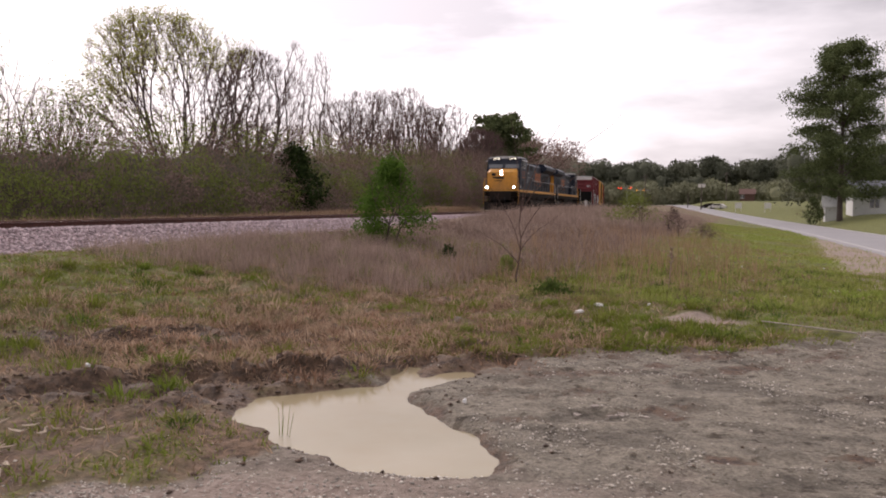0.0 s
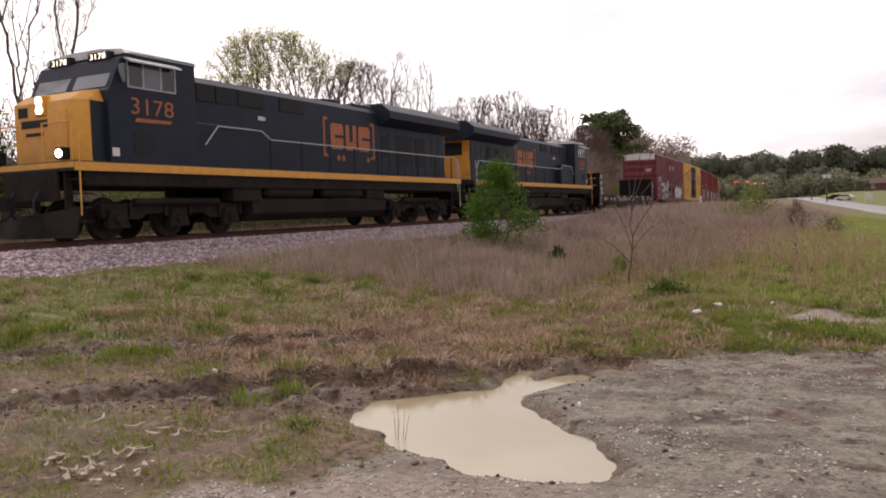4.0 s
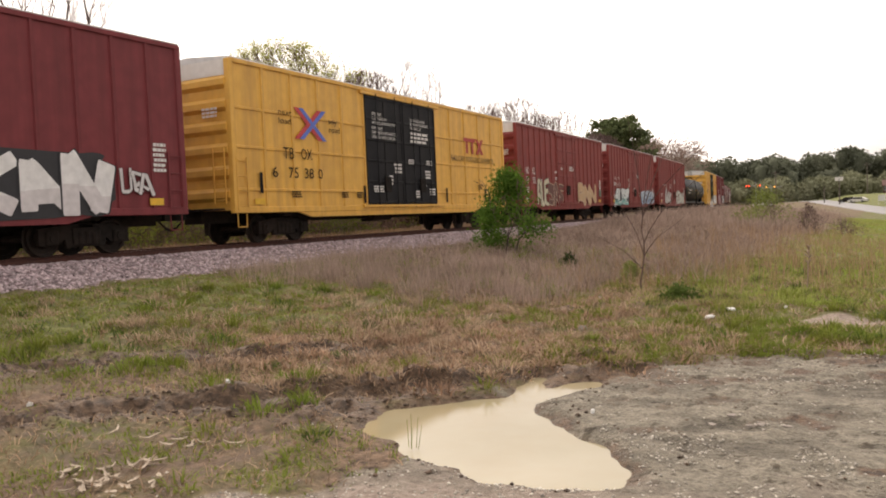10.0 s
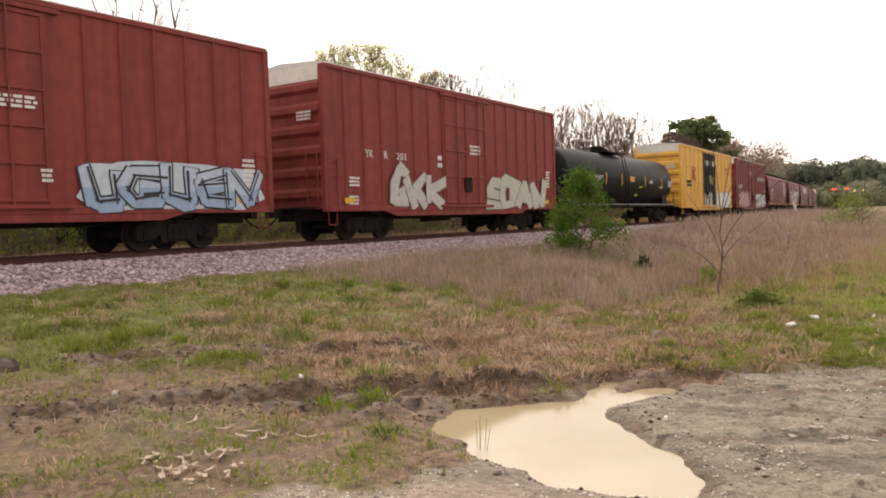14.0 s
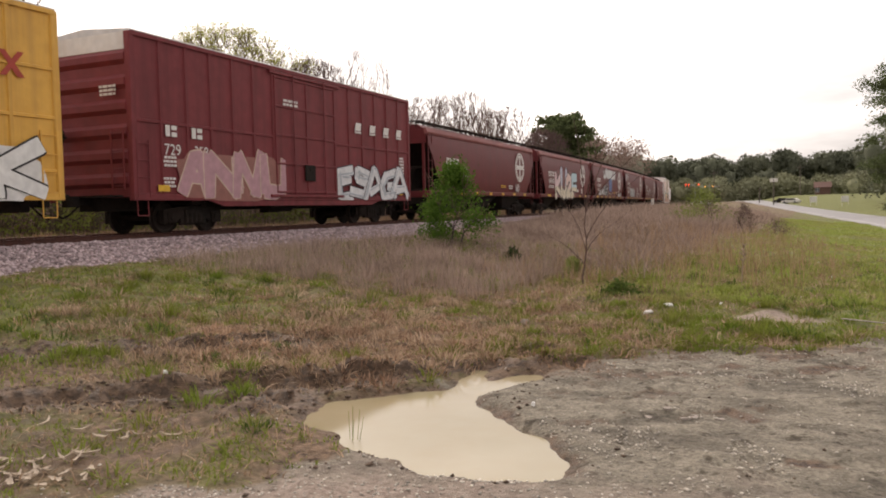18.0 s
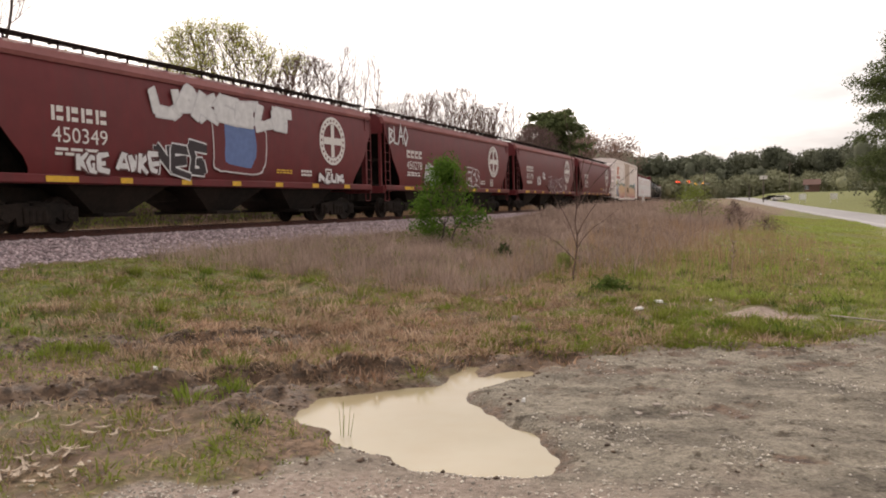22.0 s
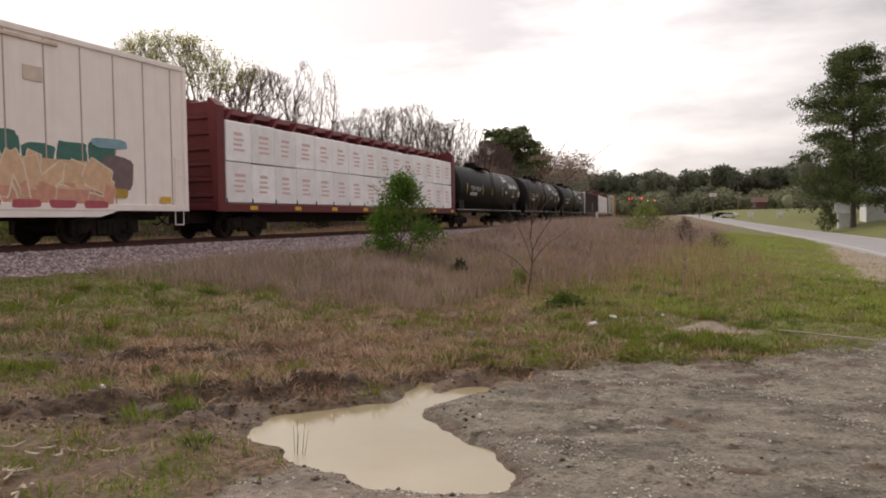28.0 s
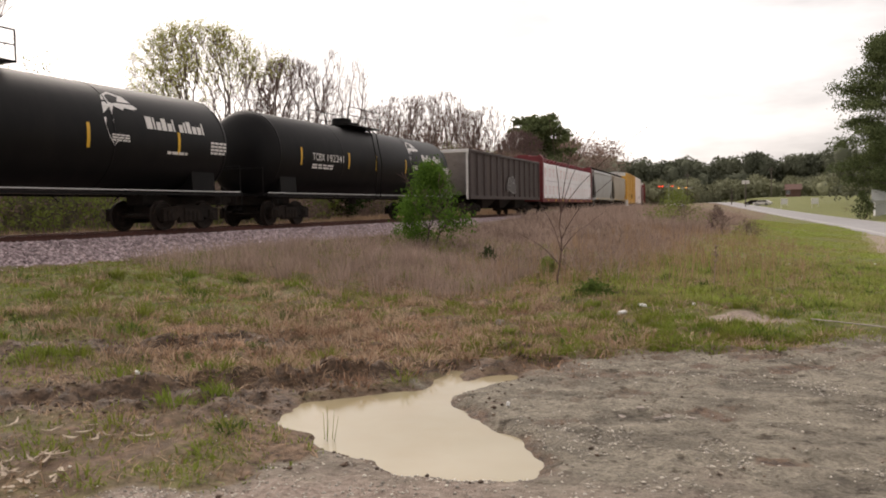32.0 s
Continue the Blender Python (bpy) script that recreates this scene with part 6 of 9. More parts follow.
        for y0 in (-3.2, -0.3):
            part("air_reservoir", Shape().lathe([(y0, 0.1), (y0 + 0.12, 0.21), (y0 + 2.3, 0.21), (y0 + 2.42, 0.1)], "y", (sg * 1.2, 0, 1.2), 14), M_UNDER, e, "grimy air reservoir", True)
        part("battery_box", Shape().box(min(sg * 0.9, sg * 1.4), max(sg * 0.9, sg * 1.4), 2.3, 3.5, 0.98, 1.5, 0.03), M_UNDER, e)
        part("step_box", Shape().box(min(sg * 0.9, sg * 1.38), max(sg * 0.9, sg * 1.38), -4.6, -3.4, 0.9, 1.55, 0.03), M_UNDER, e)
    # front end
    plow = Shape()
    for sg in (-1, 1):
        plow.add([(0, -10.35, 0.1), (0, -10.1, 0.62), (sg * 1.42, -9.85, 0.1), (sg * 1.42, -9.68, 0.8), (0, -10.28, 0.1), (0, -10.03, 0.62), (sg * 1.42, -9.78, 0.1), (sg * 1.42, -9.61, 0.8)],
                 [(0, 2, 3, 1), (4, 5, 7, 6), (0, 4, 6, 2), (1, 3, 7, 5), (2, 6, 7, 3)])
    part("snow_plow", plow, M_UNDER, e, "dark steel plow with a pointed prow")
    for x in (-0.5, 0.42):
        part("air_hose", Shape().path([(x, -9.95, 1.2), (x, -10.12, 0.95), (x + 0.06, -10.14, 0.7), (x + 0.1, -10.02, 0.55)], 0.03, 6), M_GRILLE, e)
    part("deck_lip", Shape().box(-hw, hw, -n - 0.012, -n + 0.01, 1.7, 1.83), M_LOCOYEL, e, "yellow strip along the front deck edge")
    part("front_rail", Shape().path([(-1.4, -9.8, 1.86), (-1.4, -9.8, 2.75), (-0.4, -9.8, 2.75), (-0.4, -9.8, 1.86)], 0.022).path([(0.4, -9.8, 1.86), (0.4, -9.8, 2.75), (1.4, -9.8, 2.75), (1.4, -9.8, 1.86)], 0.022), M_LOCOYEL, e, "yellow nose handrails")
    part("rear_rail", Shape().path([(-1.2, 9.8, 1.86), (-1.2, 9.8, 2.75), (-0.3, 9.8, 2.75), (-0.3, 9.8, 1.86)], 0.022).path([(0.3, 9.8, 1.86), (0.3, 9.8, 2.75), (1.2, 9.8, 2.75), (1.2, 9.8, 1.86)], 0.022), M_LOCOYEL, e)
    box = part("headlight_box", Shape().box(-0.17, 0.17, -9.56, -9.2, 2.98, 3.46, 0.03), M_LOCOYEL, cab)
    for z in (3.12, 3.33):
        part("headlight", Shape().lathe([(-9.59, 0.085), (-9.56, 0.1)], "y", (0, 0, z), 14), M_LAMP if lit else M_DARKGLASS, box, "glowing headlight" if lit else "dark headlight")
    for x in (-1.15, 1.15):
        dl = part("ditch_light_box", Shape().box(x - 0.14, x + 0.14, -9.95, -9.75, 1.88, 2.16, 0.02), M_UNDER, e)
        part("ditch_light", Shape().lathe([(-9.975, 0.085), (-9.95, 0.1)], "y", (x, 0, 2.02), 14), M_LAMP if lit else M_DARKGLASS, dl, "glowing ditch light" if lit else "dark ditch light")
    part("cab_mirror", Shape().box(1.5, 1.7, -8.5, -8.46, 3.75, 4.2), M_DARKGLASS, e)
    couplers(e, 9.9, 0.9)
    for y in (-6.55, 6.55):
        put_truck(e, y, TRUCK3)
    return e


glow_number = glow("lit_numerals", (1.0, 0.95, 0.75), 1.5)
place(locomotive("dark blue and yellow diesel locomotive with headlights burning", "3178", True), -137.0, -117.3)
second = place(locomotive("dark blue diesel locomotive running nose to the rear", "3389", False), -115.8, -96.1)
TURNED.add(second)


# ---- bulkhead flatcar ----
def bulkhead_flat(near, far):
    half = (far - near) / 2
    c = thing("bulkhead_flatcar", "empty black bulkhead flatcar with white stencils", "flatcar", "freight cars")
    part("deck", Shape().box(-1.5, 1.5, -half, half, 1.02, 1.18, 0.02), M_BLACK, c)
    for k in (-1, 1):
        part("side_sill", Shape().prism([(-half, 0.62), (-half + 3.0, 0.62), (-half + 4.2, 0.5), (half - 4.2, 0.5), (half - 3.0, 0.62), (half, 0.62), (half, 1.2), (-half, 1.2)], k * 1.5 - 0.05, k * 1.5 + 0.05, "x"), M_BLACK, c, "deep black side sill")
    for k in (-1, 1):
        y0, y1 = (-half, -half + 1.0) if k < 0 else (half - 0.95, half)
        b = part("bulkhead", Shape().box(-1.45, 1.45, y0 + 0.2 if k < 0 else y0, y1 if k < 0 else y1 - 0.3, 1.18, 2.72, 0.03), M_BLACK, c, "tall black end bulkhead")
        for x in (-1.3, -0.45, 0.45, 1.3):
            part("bulkhead_post", Shape().box(x - 0.08, x + 0.08, y0 if k < 0 else y1 - 0.32, y0 + 0.3 if k < 0 else y1, 1.0, 2.7, 0.02), M_BLACK, b)
        part("bulkhead_cap", Shape().box(-1.52, 1.52, y0, y1, 2.68, 2.78, 0.02), M_BLACK, b)
        part("bulkhead_side", Shape().box(1.45, 1.54, y0, y1, 1.1, 2.74, 0.01), M_BLACK, b)
        ladder(c, 1.5, y0 + 0.1, 0.6, 2.4, 0.42, "y", M_RAILGRAB)
    part("grab_rail", Shape().path([(1.3, -half - 0.06, 1.9), (0.2, -half - 0.06, 1.9)], 0.02).path([(1.3, -half - 0.06, 2.4), (-0.2, -half - 0.06, 2.4)], 0.02), M_RAILGRAB, c)
    for i, (z, h) in enumerate(((2.35, 0.3), (1.95, 0.25), (1.5, 0.25))):
        bars(c, -half + 0.25, z, 0.55, h, 3, M_STENCIL, 1.545, seed=200 + i)
    part("placard", Shape().box(0, 0.006, 0, 0.35, 0, 0.22), M_STENCIL, c).matrix_basis = pose(1.545, -half + 0.5, 1.3)
    part("reflector", Shape().box(0, 0.006, 0, 0.5, 0, 0.24), M_REFLECT, c).matrix_basis = pose(1.552, -half + 1.25, 0.82)
    for i in range(6):
        part("reflector", Shape().box(0, 0.006, 0, 0.6, 0, 0.1), M_REFLECT, c).matrix_basis = pose(1.552, -half + 5.2 + i * 2.4, 1.06)
    part("placard", Shape().box(0, 0.006, 0, 0.2, 0, 0.25), M_STENCIL, c).matrix_basis = pose(1.552, -half + 2.1, 0.85)
    write("SNC", c, -half + 4.1, 0.78, 0.85, 0.27, M_STENCIL, 1.553)
    write("62542", c, -half + 5.75, 0.78, 1.3, 0.27, M_STENCIL, 1.553)
    part("stencil_frame", Shape().box(0, 0.005, 0, 0.3, 0.26, 0.3).box(0, 0.005, 0, 0.3, 0, 0.04).box(0.0005, 0.0055, 0, 0.04, 0, 0.3).box(0.0005, 0.0055, 0.26, 0.3, 0, 0.3), M_STENCIL, c).matrix_basis = pose(1.552, -half + 7.4, 0.76)
    for i, (y, w) in enumerate(((3.2, 0.5), (7.9, 0.9), (9.3, 0.6), (11.0, 0.8), (14.8, 0.8), (17.0, 0.5), (18.4, 0.5))):
        bars(c, -half + y, 0.78, w, 0.22, 2 + (i % 2), M_STENCIL, 1.552, seed=210 + i)
    part("roundel", Shape().lathe([(0, 0.13), (0.006, 0.13)], "x", (0, 0, 0), 14), M_STENCIL, c).matrix_basis = pose(1.545, half - 0.35, 2.1)
    part("underframe", Shape().box(-0.4, 0.4, -half, half, 0.55, 1.05, 0.02), M_UNDER, c)
    couplers(c, half)
    for y in (-half + 2.2, half - 2.2):
        put_truck(c, y, TRUCK2)
    place(c, near, far)


bulkhead_flat(-94.4, -74.2)


# ---- tank cars ----
def tank_car(near, far, label, mark, brand=True, seed=0):
    half = (far - near) / 2
    c = thing("tank_car", label, "tank car", "freight cars")
    r, z = 1.50, 2.52
    cap = [(-half + 0.32 + 0.62 * (1 - math.cos(a)), max(r * math.sin(a), 0.03)) for a in [i * math.pi / 12 for i in range(7)]]
    prof = cap + [(-b, a2) for b, a2 in reversed(cap)]
    part("tank_shell", Shape().lathe(prof, "y", (0, 0, z), 40), M_TANK, c, "glossy black tank shell", True)
    for y in (-half + 0.94, -half + 5.3, half - 5.3, half - 0.94):
        part("weld_band", Shape().lathe([(y - 0.03, r + 0.001), (y - 0.02, r + 0.008), (y + 0.02, r + 0.008), (y + 0.03, r + 0.001)], "y", (0, 0, z), 40), M_TANK, c, "", True)
    m = part("manway_housing", Shape().lathe([(z + r - 0.05, 0.42), (z + r + 0.38, 0.42), (z + r + 0.40, 0.38)], "z", (0, -0.8, 0), 18), M_BLACK, c)
    part("valve_box", Shape().lathe([(z + r - 0.05, 0.2), (z + r + 0.3, 0.2)], "z", (0.1, 0.1, 0), 12), M_BLACK, m)
    part("top_platform", Shape().box(-0.95, 0.95, -1.9, 1.0, z + r + 0.0, z + r + 0.05), M_BLACK, c)
    for x in (-0.95, 0.95):
        part("top_rail", Shape().path([(x, -1.9, z + r), (x, -1.9, z + r + 0.75), (x, 1.0, z + r + 0.75), (x, 1.0, z + r)], 0.022).path([(x, -1.9, z + r + 0.4), (x, 1.0, z + r + 0.4)], 0.018).rod((x, -0.4, z + r), (x, -0.4, z + r + 0.75), 0.02), M_BLACK, c)
    for x in (1.45, -1.45):
        part("side_ladder", Shape().path([(x * 0.66, -0.7, z + r + 0.05), (x * 0.95, -0.7, z + 1.2), (x * 1.12, -0.7, z), (x * 1.05, -0.7, 1.0)], 0.022).path([(x * 0.66, -0.25, z + r + 0.05), (x * 0.95, -0.25, z + 1.2), (x * 1.12, -0.25, z), (x * 1.05, -0.25, 1.0)], 0.022), M_BLACK, c)
        part("walk_sill", Shape().box(min(x * 0.85, x * 1.02), max(x * 0.85, x * 1.02), -half + 0.1, half - 0.1, 1.0, 1.06), M_BLACK, c)
        part("side_rail", Shape().path([(x, -half + 0.2, 1.12), (x, half - 0.2, 1.12)], 0.022), M_RAILGRAB, c)
        for i in range(5):
            y = -half + 1.2 + i * (2 * half - 2.4) / 4
            part("rail_bracket", Shape().rod((x, y, 1.12), (x * 0.7, y, 0.85 if abs(i - 2) < 2 else 1.0), 0.02), M_BLACK, c)
    for y in (-half + 1.7, half - 1.7):
        part("saddle", Shape().prism([(-1.25, 1.75), (-1.3, 1.0), (1.3, 1.0), (1.25, 1.75), (0, 1.0)], y - 0.5, y + 0.5), M_BLACK, c)
        put_truck(c, y + (0.35 if y < 0 else -0.35), TRUCK2)
    part("draft_sill", Shape().box(-0.32, 0.32, -half, -half + 3.2, 0.72, 1.12, 0.02), M_UNDER, c)
    part("draft_sill", Shape().box(-0.32, 0.32, half - 3.2, half, 0.72, 1.12, 0.02), M_UNDER, c)
    part("bottom_outlet", Shape().rod((0, 0, 0.75), (0, 0, 1.1), 0.18, n=10), M_UNDER, c)
    for k in (-1, 1):
        part("end_platform", Shape().box(-1.4, 1.4, -0.35, 0.35, 1.02, 1.1), M_BLACK, c).matrix_basis = pose(0, k * (half - 0.35), 0)
        part("end_railing", Shape().path([(-1.35, 0.3, 1.1), (-1.35, 0.3, 1.95), (1.35, 0.3, 1.95), (1.35, 0.3, 1.1)], 0.022), M_BLACK, c).matrix_basis = pose(0, k * (half - 0.35), 0, 0, 0, 0 if k > 0 else 180)
        stirrup(c, 1.42, k * (half - 0.45), 1.0, M_BLACK)
    couplers(c, half)

    def on_shell(s, y, zc, material, label=""):
        """Lay flat paint onto the round flank."""
        t = Shape()
        t.f = s.f
        for px, py, pz in s.v:
            dz = max(min(zc + pz - z, r * 0.97), -r * 0.97)
            t.v.append((math.sqrt(r * r - dz * dz) + 0.012 + px, y + py, zc + pz))
        return part("shell_marking", t, material, c, label)

    name, num = mark
    on_shell(letters(name, 0.85, 0.27, "m", M_STENCIL), -half + 3.0, 2.35, M_STENCIL, "white reporting marks")
    on_shell(letters(num, 1.25, 0.27, "m", M_STENCIL), -half + 4.05, 2.35, M_STENCIL, "white car number")

    def small(y, zc, w, h, rows, sd):
        q = random.Random(sd)
        s = Shape()
        for i in range(rows):
            a = 0
            while a < w * 0.9:
                b = min(a + q.uniform(0.15, 0.3) * w, w)
                s.box(0, 0.003, a, b, h - (i + 0.65) * h / rows, h - i * h / rows)
                a = b + 0.05 * w
        on_shell(s, y, zc, M_STENCIL)

    small(-half + 3.0, 2.02, 1.5, 0.2, 2, seed + 1)
    small(half - 3.4, 2.1, 0.8, 0.12, 1, seed + 2)
    small(half - 1.6, 2.2, 0.7, 0.4, 4, seed + 3)
    small(half - 5.4, 2.35, 0.6, 0.2, 3, seed + 4)
    for y in (-half + 2.2, -half + 5.7, half - 6.2, half - 3.0, -half + 8.1):
        on_shell(Shape().add([(0, 0, 0), (0, 0.1, 0), (0, 0.1, 0.22), (0, 0.1, 0.45), (0, 0.1, 0.62), (0, 0, 0.62), (0, 0, 0.45), (0, 0, 0.22)], [(0, 1, 2, 7), (7, 2, 3, 6), (6, 3, 4, 5)]), y, 2.15, M_REFLECT, "yellow reflector strip")
    if brand:
        y0 = half - 5.6
        wing = Shape()
        pts = [(0, 0.1), (0.08, 0.5), (0.25, 0.82), (0.6, 0.95), (1.0, 0.85), (1.3, 0.55), (1.15, 0.5), (0.9, 0.62), (0.75, 0.45), (0.5, 0.6), (0.3, 0.45), (0.3, 0.1), (0.42, -0.35), (0.3, -0.5), (0.12, -0.3)]
        ctr = (0.45, 0.55)
        wing.v = [(0, ctr[0], ctr[1])] + [(0, a, b) for a, b in pts]
        wing.f = [(0, i + 1, (i + 1) % len(pts) + 1) for i in range(len(pts))]
        on_shell(wing, y0, 2.75, M_STENCIL, "white bird-like emblem")
        g = Shape()
        for i, (w, h) in enumerate(((0.22, 0.34), (0.06, 0.34), (0.16, 0.22), (0.17, 0.34), (0.16, 0.22), (0.06, 0.34), (0.0, 0), (0.16, 0.22), (0.08, 0.3), (0.16, 0.34), (0.16, 0.22), (0.16, 0.22), (0.06, 0.34))):
            a = sum(v[0] + 0.05 for v in ((0.22, 0), (0.06, 0), (0.16, 0), (0.17, 0), (0.16, 0), (0.06, 0), (0.08, 0), (0.16, 0), (0.08, 0), (0.16, 0), (0.16, 0), (0.16, 0), (0.06, 0))[:i])
            if w:
                g.box(0, 0.003, a, a + w, 0, h)
        on_shell(g, y0 + 1.45, 2.78, M_STENCIL, "white brand bars")
    else:
        g = Shape().prism([(0, 0), (0.55, 0), (0.85, 0.55), (0.3, 0.55)], 0, 0.003, "x")
        on_shell(g, 1.7, 1.62, surf("lime_placard", (0.55, 0.55, 0.03), (0.5, 0.5, 0.03), 9, 0.5, bump=0), "lime yellow panel")
        on_shell(Shape().box(0, 0.003, 0, 0.75, 0, 0.3), 0.3, 2.4, paint((0.6, 0.3, 0.03)), "orange placard")
    place(c, near, far)


tank_car(19.3, 37.6, "long black tank car with white stencils and a lime panel", ("TILX", "293903"), False, 300)
for i, (a, b, num) in enumerate(((229.5, 246.6, "192234"), (247.6, 264.9, "192238"), (266.0, 283.3, "192241"))):
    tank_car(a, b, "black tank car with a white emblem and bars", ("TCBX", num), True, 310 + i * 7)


# ---- covered hoppers ----
def covered_hopper(near, far, label, number, body_m, chord_m, tags, group="covered hoppers"):
    half = (far - near) / 2
    c = thing("covered_hopper", label, "hopper car", group)
    prof = [(1.47, 4.02), (1.53, 3.7), (1.575, 3.3), (1.595, 2.9), (1.60, 2.5), (1.59, 2.1), (1.565, 1.75), (1.53, 1.5), (1.5, 1.38)]

    def reach(z):
        return half - 0.12 - 0.55 * ss(3.6, 2.6, z) - 0.85 * ss(2.7, 1.4, z)

    for sg in (1, -1):
        s = Shape()
        cols = 2
        for t in (0.0, -0.03):
            for x, z in prof:
                e = float(reach(z))
                s.v += [(sg * (x + t), -e, z), (sg * (x + t), e, z)]
        m = len(prof)
        for i in range(m - 1):
            s.f.append((2 * i, 2 * i + 1, 2 * i + 3, 2 * i + 2))
            s.f.append((2 * (m + i), 2 * (m + i) + 2, 2 * (m + i) + 3, 2 * (m + i) + 1))
            for e in (0, 1):
                s.f.append((2 * i + e, 2 * i + 2 + e, 2 * (m + i) + 2 + e, 2 * (m + i) + e))
        part("side_sheet", s, body_m, c, "smooth bowed side sheet", True)
        part("top_chord", Shape().prism([(sg * 1.40, 3.96), (sg * 1.53, 3.96), (sg * 1.55, 4.06), (sg * 1.46, 4.24), (sg * 1.34, 4.24)], -half + 0.05, half - 0.05), chord_m, c, "sunfaded top chord")
        part("side_sill", Shape().box(min(sg * 1.36, sg * 1.58), max(sg * 1.36, sg * 1.58), -half + 0.1, half - 0.1, 1.16, 1.38, 0.03), body_m, c)
    part("roof", Shape().prism([(-1.42, 4.16), (1.42, 4.16), (1.05, 4.40), (-1.05, 4.40)], -half + 0.05, half - 0.05), body_m, c)
    part("hatch_trough", Shape().box(-0.32, 0.32, -half + 0.9, half - 0.9, 4.40, 4.56, 0.03), body_m, c)
    for sg in (1, -1):
        w = Shape()
        for i in range(2):
            x = sg * (0.78 + i * 0.26)
            w.box(x - 0.06, x + 0.06, -half - 0.05, half + 0.05, 4.56, 4.60)
        for i in range(25):
            y = -half + i * half / 12
            w.box(min(sg * 0.68, sg * 1.16), max(sg * 0.68, sg * 1.16), y - 0.03, y + 0.03, 4.535, 4.56)
            w.box(sg * 1.0 - 0.02, sg * 1.0 + 0.02, y - 0.02, y + 0.02, 4.3, 4.54)
        part("running_board", w, M_UNDER, c, "dark roof walkway grating")
    for k in (-1, 1):
        rot = 0 if k > 0 else 180
        part("slope_sheet", Shape().prism([(half - 0.3, 4.1), (half - 0.22, 4.1), (half - 2.9, 1.3), (half - 3.0, 1.3)], -1.45, 1.45, "x"), M_UNDER, c).matrix_basis = pose(0, 0, 0, 0, 0, rot)
        part("end_cap", Shape().box(-1.45, 1.45, half - 0.12, half - 0.06, 3.55, 4.2), body_m, c).matrix_basis = pose(0, 0, 0, 0, 0, rot)
        for x in (-1.3, -0.5, 0.5, 1.3):
            part("end_post", Shape().box(x - 0.05, x + 0.05, half - 0.2, half - 0.06, 1.2, 3.7), body_m, c).matrix_basis = pose(0, 0, 0, 0, 0, rot)
        part("end_sill", Shape().box(-1.5, 1.5, half - 0.12, half + 0.02, 1.05, 1.35, 0.02), body_m, c).matrix_basis = pose(0, 0, 0, 0, 0, rot)
        part("cross_bar", Shape().box(-1.35, 1.35, half - 0.16, half - 0.1, 2.4, 2.5), M_UNDER, c).matrix_basis = pose(0, 0, 0, 0, 0, rot)
        part("bolster_web", Shape().prism([(half - 2.6, 1.2), (half - 0.9, 1.2), (half - 0.9, 1.9), (half - 1.5, 2.6)], -0.3, 0.3, "x"), M_UNDER, c).matrix_basis = pose(0, 0, 0, 0, 0, rot)
        ladder(c, 1.5, (-half + 0.1) if k < 0 else (half - 0.55), 1.2, 3.9, 0.42, "y", body_m)
        part("air_pipe", Shape().rod((-1.0, half - 0.8, 1.3), (1.0, half - 0.8, 1.3), 0.16, n=10), M_UNDER, c).matrix_basis = pose(0, 0, 0, 0, 0, rot)
        stirrup(c, 1.5, (-half + 0.13) if k < 0 else (half - 0.52), 1.15, body_m)
    for y in (-4.3, 0.0, 4.3):
        part("hopper_bay", Shape().add([(sx * 1.42, y + sy * 2.0, 1.36) for sx in (-1, 1) for sy in (-1, 1)] + [(sx * 0.9, y + sy * 0.5, 0.42) for sx in (-1, 1) for sy in (-1, 1)], [(0, 1, 3, 2), (4, 6, 7, 5), (0, 4, 5, 1), (2, 3, 7, 6), (0, 2, 6, 4), (1, 5, 7, 3)]), M_UNDER, c, "dark discharge hopper")
        part("outlet_gate", Shape().box(-1.25, 1.25, y - 0.55, y + 0.55, 0.36, 0.46, 0.02), M_UNDER, c)
    part("centre_sill", Shape().box(-0.3, 0.3, -half, half, 0.75, 1.1), M_UNDER, c)
    couplers(c, half)
    for y in (-half + 2.0, half - 2.0):
        put_truck(c, y, TRUCK2)
    if number:
        for i in range(4):
            part("stencil_block", Shape().box(0, 0.005, 0, 0.09, 0, 0.34).box(0, 0.005, 0.14, 0.32, 0, 0.1).box(0, 0.005, 0.14, 0.32, 0.2, 0.34), M_STENCIL, c, "white brand bars").matrix_basis = pose(1.605, -half + 2.1 + i * 0.42, 2.62)
        write(number, c, -half + 2.1, 2.12, 1.6, 0.36, M_STENCIL, 1.607, "white car number")
        bars(c, -half + 2.1, 1.78, 1.4, 0.22, 2, M_STENCIL, 1.603, seed=int(number))
        y0, z0 = half - 3.1, 2.92
        ring = Shape()
        for i in range(40):
            a, b = 2 * math.pi * i / 40, 2 * math.pi * (i + 1) / 40
            ring.v += [(0, math.cos(w) * r2, math.sin(w) * r2) for w in (a, b) for r2 in (0.62, 0.88)]
            ring.f.append((4 * i, 4 * i + 1, 4 * i + 3, 4 * i + 2))
        part("round_emblem", ring, M_STENCIL, c, "white ring emblem").matrix_basis = pose(1.606, y0, z0)
        part("emblem_cross", Shape().box(0, 0.004, -0.11, 0.11, -0.6, 0.6).box(0.0005, 0.0045, -0.6, 0.6, -0.13, 0.13), M_STENCIL, c, "white cross emblem").matrix_basis = pose(1.607, y0, z0)
        ringdots = Shape()
        for i in range(22):
            w = 2 * math.pi * i / 22
            ringdots.rod((0.0, math.cos(w) * 0.75, math.sin(w) * 0.75), (0.005, math.cos(w) * 0.75, math.sin(w) * 0.75), 0.055, n=4)
        part("emblem_ring_marks", ringdots, body_m, c).matrix_basis = pose(1.607, y0, z0)
